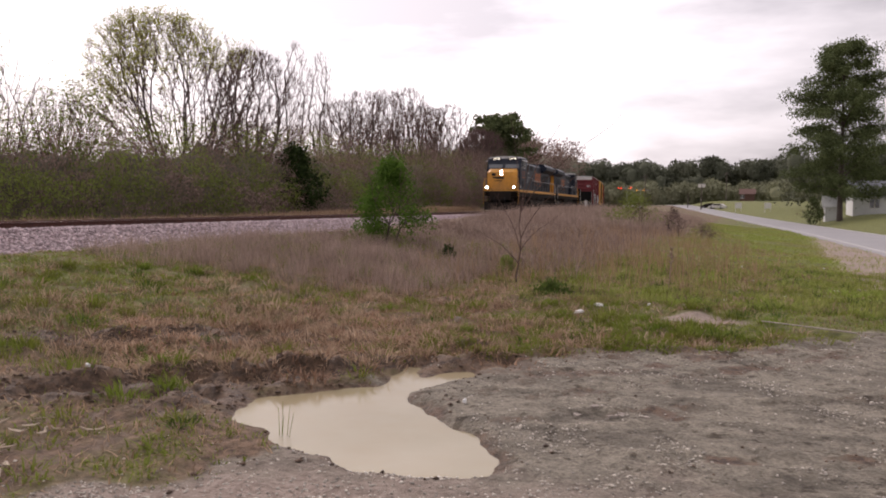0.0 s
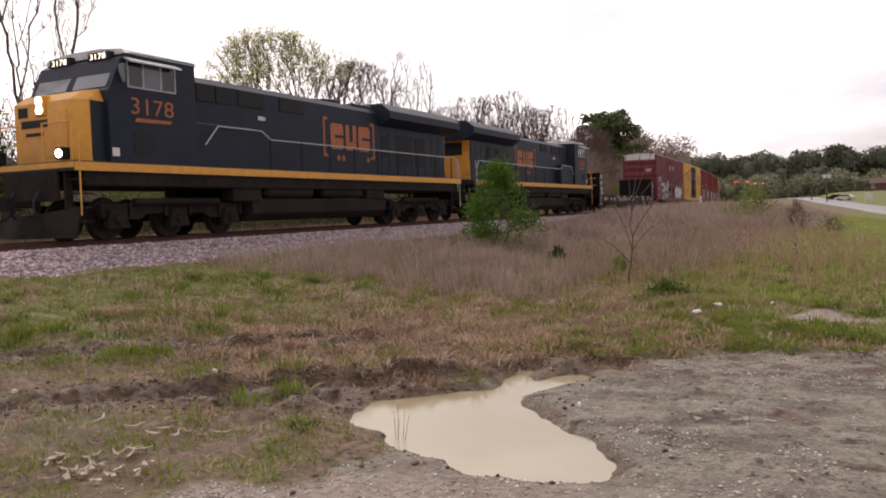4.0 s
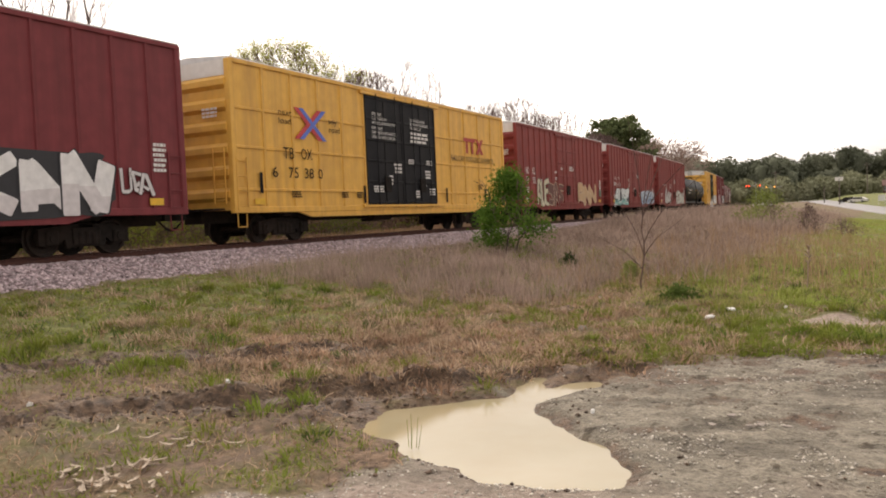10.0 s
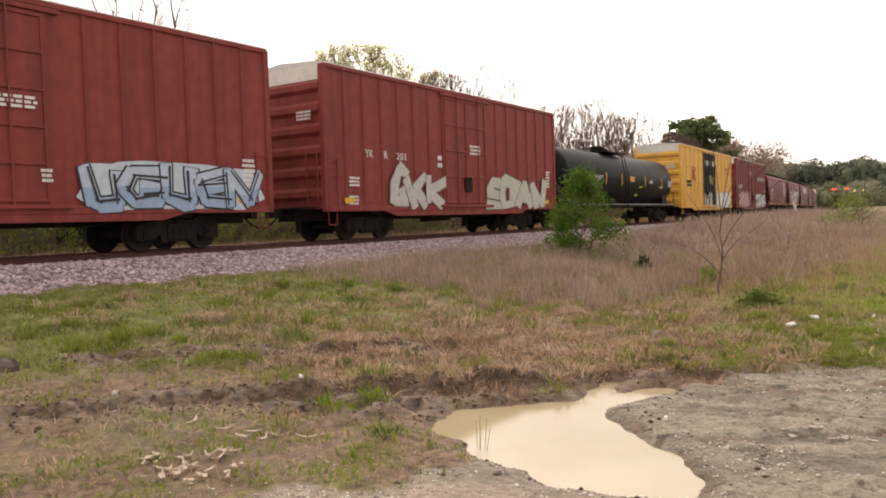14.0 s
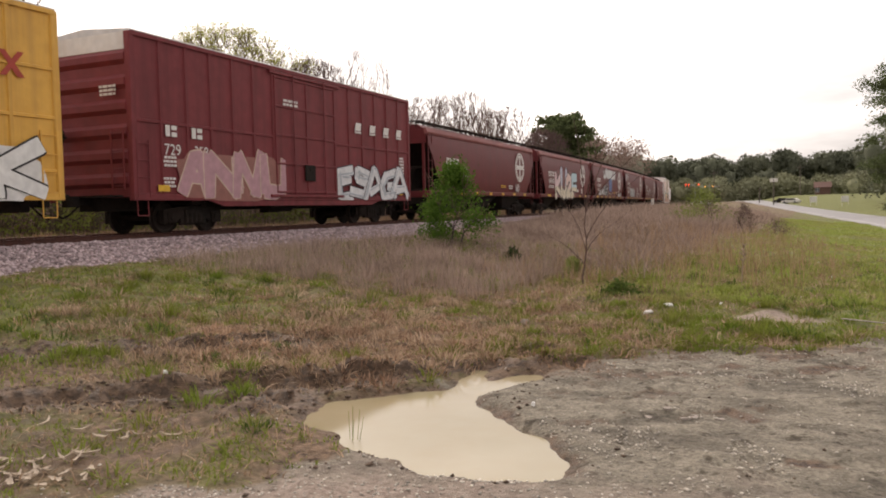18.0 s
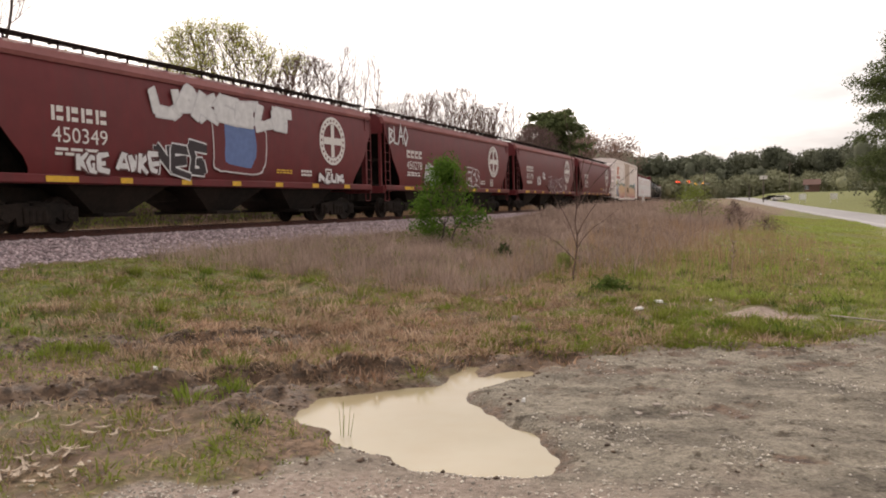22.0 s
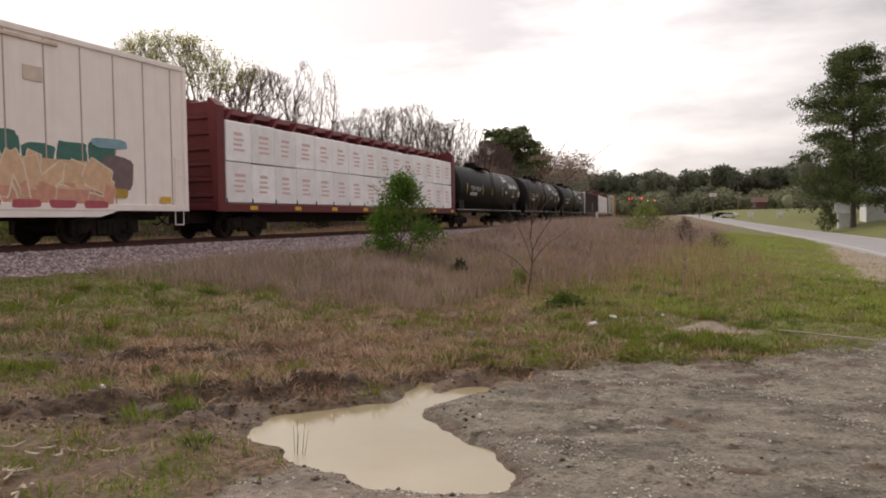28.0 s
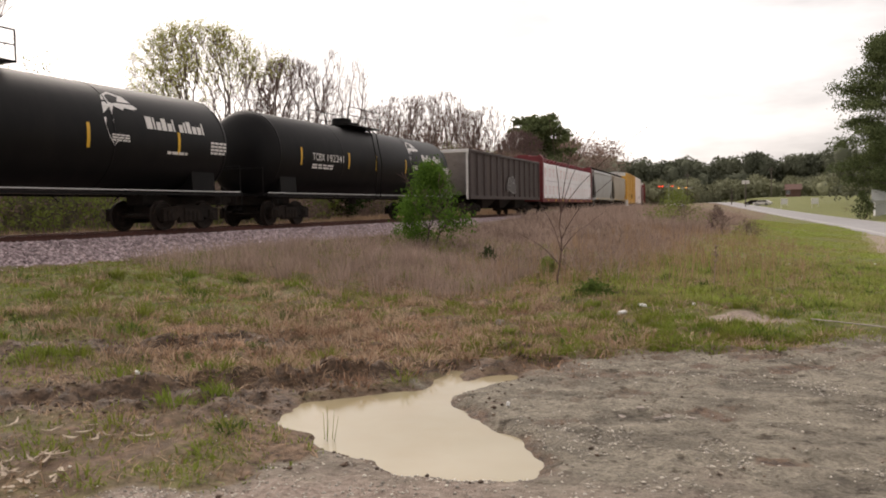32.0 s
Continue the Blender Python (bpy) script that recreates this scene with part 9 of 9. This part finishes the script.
def far_woods():
    """The wooded rise that closes the view: crowns by the thousand over a dark core."""
    def belt(name, dist, a0, a1, h0, h1, crowns, per, size, material, label, wide=3.4, solid=True):
        """Crowns: a heap of leaves round each of many tree tops."""
        az = np.radians(rng.uniform(min(a0, a1), max(a0, a1), crowns))
        d = dist * rng.uniform(0.94, 1.12, crowns)
        x, y = -d * np.sin(az), d * np.cos(az)
        hill = 0.5 + 0.5 * np.clip(ripple(az * 300, az * 70, 14.0), -1, 1)
        top = (h0 + (h1 - h0) * (0.65 * hill + 0.35 * rng.uniform(0, 1, crowns))) * dist / 330
        w = wide * rng.uniform(0.7, 1.3, crowns) * dist / 330
        lump = []
        th, ph = np.meshgrid(np.linspace(0.15, np.pi - 0.1, 7), np.linspace(0, 2 * np.pi, 9)[:-1], indexing="ij")
        for i in range(crowns if solid else 0):
            rr = w[i] * 0.55 * (1 + 0.16 * rng.normal(0, 1, th.shape))
            lump.append(np.stack([x[i] + rr * np.sin(th) * np.cos(ph), y[i] + rr * np.sin(th) * np.sin(ph), 2.0 + top[i] - w[i] * 0.9 + rr * 0.85 * np.cos(th) - np.where(th > 1.8, w[i] * 0.9, 0)], -1).reshape(-1, 3))
        if solid:
            g = np.arange(56).reshape(7, 8)
            q = np.stack([g[:-1], g[1:], np.roll(g, -1, 1)[1:], np.roll(g, -1, 1)[:-1]], -1).reshape(-1, 4)
            fs = (q[None] + (np.arange(crowns) * 56)[:, None, None]).reshape(-1, 4)
            ob = raw(name + "_crowns", np.concatenate(lump), fs, material, "stuff", label, "woods")
            ob.data.polygons.foreach_set("use_smooth", [True] * len(ob.data.polygons))
        k = np.repeat(np.arange(crowns), per)
        g = rng.normal(0, 1, (len(k), 3))
        g /= np.maximum(np.linalg.norm(g, axis=1), 1.0)[:, None] ** 0.6
        low = rng.uniform(0, 1, len(k)) < 0.25
        z = 2.0 + top[k] - w[k] * 0.9 + g[:, 2] * w[k] * 0.75
        z = np.where(low, 2.0 + (top[k] - w[k]) * rng.uniform(0, 1, len(k)), z)
        c = np.stack([x[k] + g[:, 0] * w[k], y[k] + g[:, 1] * w[k], z], -1)
        v, f = leaf_quads(c, size)
        raw(name, v, f, material, "stuff", label, "woods")
    belt("far_pine_woods", 340, 11.0, -30, 12.5, 20.0, 520, 190, 0.62, M_WOODSPINE, "distant dark pine woods along the horizon", 2.5)
    belt("far_leafy_woods", 300, 10.5, -30, 4.0, 11.5, 460, 170, 0.55, M_WOODS, "distant mixed woods in early leaf", 2.5)
    belt("roadside_woods", 172, -3.2, -30, 15.0, 26.0, 150, 260, 0.34, M_WOODSPINE, "dark trees standing behind the houses", 4.6)
    belt("west_woods", 150, 37, 11, 14.0, 36.0, 200, 170, 0.2, M_SCRUBTWIG, "dim woods beyond the thicket", 5.0, False)
    ang = np.radians(np.linspace(95, -40, 900))
    vs, fs = [], []
    for i, a in enumerate(ang):
        d = 345 if a < radians(11) else 175
        hh = (13.8 + 1.8 * float(ripple(i * 0.3, 3.0, 9.0)) + 0.9 * float(ripple(i * 1.0, 1.0, 5.0))) * (1.0 if d > 200 else 0.8 if a < radians(38) else 0.35)
        for k, (dd, zz) in enumerate(((0, -1.5), (0, hh * 0.75), (8, hh), (20, hh * 0.9), (30, -1.5))):
            vs.append((-(d + dd) * math.sin(a), (d + dd) * math.cos(a), 2.0 + zz))
    for i in range(len(ang) - 1):
        for k in range(4):
            fs.append((i * 5 + k, i * 5 + k + 1, (i + 1) * 5 + k + 1, (i + 1) * 5 + k))
    raw("far_woods_core", vs, fs, M_WOODSPINE, "stuff", "shaded mass of the distant woods", "woods")


far_woods()


# ---- sapling and stalks in the field ----
def sapling():
    x, y = -4.2, 15.4
    t = thing("sapling", "leafless young tree with long thin whips", "sapling", "", pose(x, y, float(ground_z(x, y, False))))
    r = random.Random(9)
    stem, limb, tw = Shape(), Shape(), Shape()
    p = Vector((0, 0, -0.1))
    trunk_pts = [p]
    for i in range(7):
        p = p + Vector((r.gauss(0.0, 0.03), r.gauss(0, 0.03), 0.26))
        trunk_pts.append(p)
    for i, (a, b) in enumerate(zip(trunk_pts, trunk_pts[1:])):
        stem.rod(a, b, 0.02 - 0.0014 * i, 0.02 - 0.0014 * (i + 1), 6, False)
    whips = [(0.55, 0.1, 2.1, 6), (1.0, 0.2, 1.7, 6), (-0.15, 0.1, 2.0, 6), (0.3, -0.2, 2.2, 5), (0.75, -0.3, 1.3, 4), (-0.4, 0.2, 1.2, 3), (0.5, 0.3, 0.8, 3), (-0.55, 0.0, 0.7, 2)]
    for dx, dy, dz, at in whips:
        a = trunk_pts[at]
        d = Vector((dx, dy, dz))
        n = 6
        for i in range(n):
            b = a + d / n + Vector((dx * 0.05 * i, 0, r.gauss(0, 0.02)))
            limb.rod(a, b, 0.007 * (1 - i / n) + 0.004, 0.007 * (1 - (i + 1) / n) + 0.004, 4, False)
            if i > 1 and r.random() < 0.7:
                c = b + Vector((r.gauss(0.08, 0.14), r.gauss(0, 0.14), r.uniform(0.12, 0.4)))
                tw.rod(b, c, 0.0026, 0.002, 3, False)
            a = b
    part("trunk", stem, M_TWIG, t)
    part("limb", limb, M_TWIG, t)
    tagged(part("twig_mass", tw, M_TWIG, t), kind="stuff")


sapling()
for i, (x, y, h) in enumerate(((-3.1, 15.9, 1.15), (-3.35, 19.5, 1.3), (-1.2, 15.0, 0.8))):
    st = thing("dead_stalk", "tall dead brown weed stalk", "weed stalk", "", pose(x, y, float(ground_z(x, y, False)) - 0.03))
    s = Shape().rod((0, 0, 0), (0.03, 0, h * 0.6), 0.011, 0.008, 5).rod((0.03, 0, h * 0.6), (0.06, 0.02, h), 0.008, 0.004, 5)
    part("stem", s, M_WEED, st)
    hd = Shape()
    r = random.Random(i)
    for k in range(14):
        zz = h * r.uniform(0.65, 1.0)
        hd.rod((0.04, 0, zz), (0.04 + r.gauss(0, 0.05), r.gauss(0, 0.05), zz + 0.06), 0.008, 0.012, 4)
    part("seed_head", hd, M_WEED, st)
x, y = -3.07, 4.84
rd = thing("reed_tuft", "thin dark reeds standing in the puddle", "reeds", "", pose(x, y, -0.1))
s = Shape()
for dx, dy, lx, h in ((0, 0, 0.01, 0.27), (0.02, 0.03, 0.03, 0.24), (-0.03, 0.02, -0.01, 0.22), (0.01, -0.02, 0.02, 0.18), (0.05, 0.0, 0.05, 0.2)):
    s.rod((dx, dy, -0.05), (dx + lx, dy, h), 0.0028, 0.0012, 4)
part("blade", s, M_TUFT, rd)


# ---- things along the road and the line ----
def white_post():
    y = 74.0
    x = float(track_x(y)) + 5.9
    z = float(ground_z(x, y, False))
    t = thing("marker_post", "short white painted marker post beside the line", "post", "", pose(x, y, z))
    part("shaft", Shape().box(-0.11, 0.11, -0.09, 0.09, -0.2, 1.05, 0.02), M_WHITE, t)
    part("cap", Shape().prism([(-0.12, 1.05), (0.12, 1.05), (0, 1.12)], -0.1, 0.1), M_WHITE, t)


white_post()


def polar(az, dist):
    x, y = -dist * math.sin(radians(az)), dist * math.cos(radians(az))
    return x, y, float(ground_z(x, y, False))


def board_sign(az, dist, w, h, z0, label):
    x, y, z = polar(az, dist)
    t = thing("lawn_sign", label, "sign", "white signs by the road", pose(x, y, z))
    part("board", Shape().box(-w / 2, w / 2, -0.03, 0.03, z0, z0 + h, 0.01), M_TRASH, t)
    for k in (-1, 1):
        part("leg", Shape().box(k * w * 0.42 - 0.04, k * w * 0.42 + 0.04, -0.04, 0.04, -0.2, z0 + h), M_WHITE, t)


board_sign(0.1, 200, 1.5, 1.35, 0.7, "white board sign on two legs on the lawn")
board_sign(-1.76, 178, 1.35, 1.2, 0.7, "white board sign on two legs on the lawn")


def pole(az, dist, height, label, lamp=False, cross=False):
    x, y, z = polar(az, dist)
    t = thing("utility_pole", label, "pole", "", pose(x, y, z))
    part("shaft", Shape().rod((0, 0, -0.5), (0, 0, height), 0.15, 0.10, 8), M_POLE, t)
    if lamp:
        part("sign_board", Shape().box(-0.9, 0.9, -0.06, 0.06, height - 0.7, height + 0.2, 0.02), M_WHITE, t, "small white board")
    if cross:
        part("crossarm", Shape().box(-1.1, 1.1, -0.06, 0.06, height - 0.8, height - 0.65), M_POLE, t)
        for k in (-1, -0.5, 0.5, 1):
            part("insulator", Shape().rod((k, 0, height - 0.65), (k, 0, height - 0.5), 0.04, n=6), M_METAL, t)


pole(2.51, 215, 6.6, "grey pole with a small white board", lamp=True)
pole(6.3, 250, 9.8, "weathered wooden utility pole", cross=True)
pole(3.4, 235, 4.4, "short weathered wooden roadside pole")
pole(0.9, 260, 9.0, "weathered wooden utility pole", cross=True)


def crossing_signal(az, dist, height, lamps, label):
    x, y, z = polar(az, dist)
    t = thing("crossing_signal", label, "railway signal", "railway signals", pose(x, y, z))
    part("mast", Shape().rod((0, 0, -0.3), (0, 0, height + 0.5), 0.08, 0.07, 8), M_METAL, t)
    part("arm", Shape().box(-1.9, 1.9, -0.05, 0.05, height - 0.08, height + 0.06), M_METAL, t)
    part("base", Shape().box(-0.25, 0.25, -0.25, 0.25, -0.3, 0.5, 0.03), M_METAL, t)
    for dx, m in lamps:
        h = part("lamp_hood", Shape().lathe([(-0.12, 0.2), (0.02, 0.21), (0.05, 0.12)], "y", (dx, 0, height), 14), M_GRILLE, t)
        part("lens", Shape().lathe([(-0.15, 0.11), (-0.12, 0.12)], "y", (dx, 0, height), 12), m, h, "lit signal lens")


crossing_signal(7.55, 152, 4.0, ((-1.6, M_REDLAMP), (-1.1, M_REDLAMP), (0.3, M_AMBERLAMP), (0.7, M_REDLAMP)), "railway crossing signal with lit red lamps")
crossing_signal(6.6, 160, 3.9, ((-0.8, M_AMBERLAMP), (0.6, M_AMBERLAMP)), "railway crossing signal with lit amber lamps")


def house(az, dist, w, d, wall, ridge, wall_m, roof_m, label, windows, turn=0.0):
    x, y, z = polar(az, dist)
    t = thing("house", label, "house", "houses along the road", pose(x, y, z, 0, 0, turn))
    body = part("wall", Shape().box(-w / 2, w / 2, -d / 2, d / 2, -0.5, wall), wall_m, t)
    part("gable", Shape().prism([(-d / 2, wall), (d / 2, wall), (0, wall + ridge - 0.15)], -w / 2 + 0.05, w / 2 - 0.05, "x"), wall_m, t)
    for k in (-1, 1):
        part("roof", Shape().prism([(k * (d / 2 + 0.4), wall - 0.22), (k * (d / 2 + 0.4), wall - 0.06), (0, wall + ridge + 0.1), (0, wall + ridge - 0.06)], -w / 2 - 0.35, w / 2 + 0.35, "x"), roof_m, t)
    for i in range(int(wall / 0.3)):
        part("siding_board", Shape().box(-w / 2 + 0.02, w / 2 - 0.02, -d / 2 - 0.025, -d / 2, 0.05 + i * 0.3, 0.27 + i * 0.3), wall_m, body)
    for wx, wz, ww, wh in windows:
        win = part("window", Shape().box(wx - ww / 2, wx + ww / 2, -d / 2 - 0.05, -d / 2 + 0.02, wz, wz + wh), M_DARKGLASS, t)
        part("window_frame", Shape().box(wx - ww / 2 - 0.09, wx + ww / 2 + 0.09, -d / 2 - 0.06, -d / 2 - 0.03, wz - 0.09, wz).box(wx - ww / 2 - 0.09, wx + ww / 2 + 0.09, -d / 2 - 0.06, -d / 2 - 0.03, wz + wh, wz + wh + 0.09).box(wx - 0.04, wx + 0.04, -d / 2 - 0.062, -d / 2 - 0.032, wz, wz + wh), M_WHITE, win)
    return t


house(-9.0, 127, 10.5, 7.5, 2.6, 1.9, M_HOUSE, M_SHINGLE, "small white sided house with grey shingle roof", ((-2.6, 0.8, 1.1, 1.2), (1.6, 0.9, 0.9, 1.1), (3.6, 0.0, 0.9, 2.0)))
house(-5.6, 121, 1.7, 2.2, 2.0, 1.3, M_HOUSE, M_HOUSE, "small white shed with steep roof", ())
house(-0.45, 275, 4.4, 6.0, 2.4, 1.6, M_BRICK, M_BRICK, "small red brick house far down the road", ((-1.5, 0.9, 1.2, 1.2),))


def parked_car(az, dist, paint_m, label, turn):
    x, y, z = polar(az, dist)
    t = thing("parked_car", label, "car", "parked cars", pose(x, y, z, 0, 0, turn))
    part("body", Shape().prism([(-2.2, 0.3), (2.2, 0.3), (2.25, 0.75), (1.3, 0.95), (0.7, 1.42), (-1.2, 1.42), (-1.9, 0.98), (-2.25, 0.85)], -0.88, 0.88, "x"), paint_m, t)
    for k in (-1, 1):
        part("side_glass", Shape().prism([(1.1, 0.98), (0.62, 1.34), (-1.1, 1.34), (-1.6, 1.0)], k * 0.885 - 0.006, k * 0.885 + 0.006, "x"), M_DARKGLASS, t)
        for yy in (-1.35, 1.35):
            wq = part("wheel", Shape().lathe([(k * 0.72, 0.33), (k * 0.91, 0.33), (k * 0.92, 0.2)], "x", (0, yy, 0.33), 14), M_GRILLE, t)
            part("rim", Shape().lathe([(k * 0.915, 0.2), (k * 0.925, 0.18)], "x", (0, yy, 0.33), 10), M_METAL, wq)


parked_car(1.45, 225, M_WHITE, "white car parked far down the road", 70)
parked_car(2.0, 232, M_UNDER, "dark car parked far down the road", 80)
parked_car(7.15, 205, M_WHITE, "white car waiting beyond the line", 75)

# ---- litter and loose bits in the field ----
def litter(x, y, w, d, h, material, label, name="litter", seed=0, turn=0.0):
    """A crumpled scrap: a small dented slab."""
    r = random.Random(seed * 17 + int(x * 100))
    z = float(ground_z(x, y))
    s = Shape()
    pts = [(math.cos(2 * math.pi * i / 9) * w / 2 * r.uniform(0.65, 1.1), math.sin(2 * math.pi * i / 9) * d / 2 * r.uniform(0.65, 1.1)) for i in range(9)]
    k = [r.uniform(0.6, 1.2) for _ in pts]
    s.v = [(a, b, -0.02) for a, b in pts] + [(a * 0.94, b * 0.94, 0.45 * h * q) for (a, b), q in zip(pts, k)] + [(a * 0.62, b * 0.6, h * q) for (a, b), q in zip(pts, k)] + [(0, 0, h * 1.1)]
    s.f = [(j * 9 + i, j * 9 + (i + 1) % 9, j * 9 + 9 + (i + 1) % 9, j * 9 + 9 + i) for i in range(9) for j in (0, 1)] + [(18 + i, 18 + (i + 1) % 9, 27) for i in range(9)] + [tuple(range(8, -1, -1))]
    ob = new(name, s.mesh(name, material))
    ob.matrix_basis = pose(x, y, z + (0.03 if material is M_TRASH else 0.012), r.uniform(-8, 8), r.uniform(-8, 8), turn or r.uniform(0, 360))
    return tagged(ob, label, "litter", "litter in the grass")


def curled_leaf(x, y, seed):
    """A long dry leaf, folded along its rib and curled at both ends."""
    r = random.Random(seed)
    ln, wd = r.uniform(0.08, 0.17), r.uniform(0.009, 0.02)
    s, n, bow = Shape(), 7, r.uniform(0.008, 0.03)
    for i in range(n + 1):
        f = i / n
        w = wd * (math.sin(math.pi * min(max(f, 0.06), 0.94)) ** 0.6)
        px, py, pz = (f - 0.5) * ln, r.gauss(0, 0.006) + 0.04 * (f - 0.5) ** 2, bow * (2 * f - 1) ** 2 + 0.012
        s.v += [(px, py - w, pz + 0.6 * w), (px, py, pz), (px, py + w, pz + 0.6 * w), (px, py, pz - 0.004)]
    for i in range(n):
        a, b = i * 4, i * 4 + 4
        s.f += [(a, a + 1, b + 1, b), (a + 1, a + 2, b + 2, b + 1), (a, b, b + 3, a + 3), (a + 3, b + 3, b + 2, a + 2)]
    ob = new("dead_leaf", s.mesh("dead_leaf", M_DEADLEAF))
    ob.matrix_basis = pose(x, y, float(ground_z(x, y)) + 0.012, r.uniform(-12, 12), r.uniform(-12, 12), r.uniform(0, 360))
    return tagged(ob, "curled dead pale leaf on the turf", "dead leaf", "litter in the grass")


LIT = [(-2.25, 11.83, 0.30), (-2.05, 12.45, 0.24), (-1.3, 12.72, 0.15), (-0.43, 12.26, 0.15), (-5.49, 5.44, 0.12), (-7.0, 2.9, 0.10), (-6.5, 4.1, 0.08), (-0.2, 14.0, 0.14), (0.8, 15.2, 0.12), (0.3, 18.5, 0.16), (-1.0, 16.4, 0.14), (-0.7, 17.5, 0.12), (1.8, 17.0, 0.14), (-1.6, 10.9, 0.09), (-0.9, 15.6, 0.13), (1.2, 22.0, 0.18), (0.1, 24.5, 0.18), (-4.6, 14.0, 0.09), (2.4, 26.0, 0.2)]
for i, (x, y, w) in enumerate(LIT):
    litter(x, y, w * 0.75, w * 0.4, 0.008 + 0.03 * w, M_TRASH, "crumpled white scrap of litter in the grass", "litter", i)
litter(-3.61, 10.18, 0.13, 0.11, 0.05, M_SLAB, "pale round stone in the grass", "stone", 51)
for i in range(7):
    litter(-0.86 + float(rng.normal(0, 0.11)), 6.06 + float(rng.normal(0, 0.09)), 0.085, 0.06, 0.0, M_SLAB, "flat pale stone chip in the dirt", "stone", 52 + i)
litter(-2.05, 5.95, 0.06, 0.04, 0.012, M_TRASH, "small white stone in the dirt", "stone", 53)
litter(-8.05, 3.9, 0.42, 0.2, 0.09, M_BARK, "grey stone in the grass", "stone", 54)
for i in range(44):
    a, b = rng.normal(-4.4, 0.22) - 0.25 * (i % 5 == 0), rng.normal(3.2, 0.16) + 0.8 * (i % 5 == 0)
    curled_leaf(float(a), float(b), 70 + i)
pl = new("plank", Shape().box(-0.62, 0.62, -0.022, 0.022, 0.0, 0.014, 0.004).mesh("plank", M_SLAB))
pl.matrix_basis = pose(0.85, 10.98, float(ground_z(0.85, 10.98)) + 0.05, 0, 0, -31)
tagged(pl, "weathered pale wooden lath at the edge of the dirt", "plank")


def clods(n):
    """Lumps of turned mud along the ruts and the puddle."""
    x, y = rng.uniform(-9.5, 1.0, n * 10), rng.uniform(2.6, 10.5, n * 10)
    r, p, d = rut_d(x, y), puddle_d(x, y), dirt_d(x, y)
    chance = 0.9 * ss(0.45, 0.1, np.abs(r - 0.1)) + 0.12 * ss(0.35, 0.05, np.abs(p - 0.15)) + 0.35 * ss(0.4, 0.0, np.abs(d)) * (x > -3)
    ok = (rng.uniform(0, 1, n * 10) < chance) & (p > 0.04)
    x, y = x[ok][:n], y[ok][:n]
    return x, y, ground_z(x, y)


def tread_clods(n):
    """Crumbs of wet dirt thrown up beside the wheel tracks of the lot."""
    x, y = rng.uniform(-2.6, 4.0, n * 10), rng.uniform(4.6, 11.0, n * 10)
    t = tread_d(x, y)
    ok = (rng.uniform(0, 1, n * 10) < 0.7 * ss(0.35, 0.05, t) * ss(-0.4, 0.5, lumps(x, y, 0.4, 2, 21))) & (dirt_d(x, y) < 0.1) & (puddle_d(x, y) > 0.06)
    x, y = x[ok][:n], y[ok][:n]
    return x, y, ground_z(x, y)


M_CLOD = surf("dark_mud_clod", (0.165, 0.112, 0.080), (0.085, 0.056, 0.040), 14.0, 0.9, bump=0.4, island=0.4)
stones("dirt_crumbs", 520, tread_clods, (0.004, 0.014), M_CLOD, "dark crumbs of damp dirt on the bare lot", "dirt")
stones("mud_clods", 1900, clods, (0.006, 0.026), M_CLOD, "dark clods of turned mud beside the ruts", "mud")


# ---- motion ----
def run(t):
    """Metres that the train has gone on by t, counted from 15 s."""
    q = t - 15.0
    return 13.875 * q + 0.032 * q * q - 0.000147 * q ** 3


def car_pose(mid, t, turned):
    y = mid - run(t)
    slope = 2 * BEND * max(y, 0.0)
    return pose(float(track_x(y)), y, RAIL, 0, 0, math.degrees(math.atan(slope)) + (180 if turned else 0))


def motions():
    times = [i * 0.5 for i in range(65)]
    for car, mid in CARS:
        walk(car, [(t, car_pose(mid, t, car in TURNED)) for t in times])


motions()
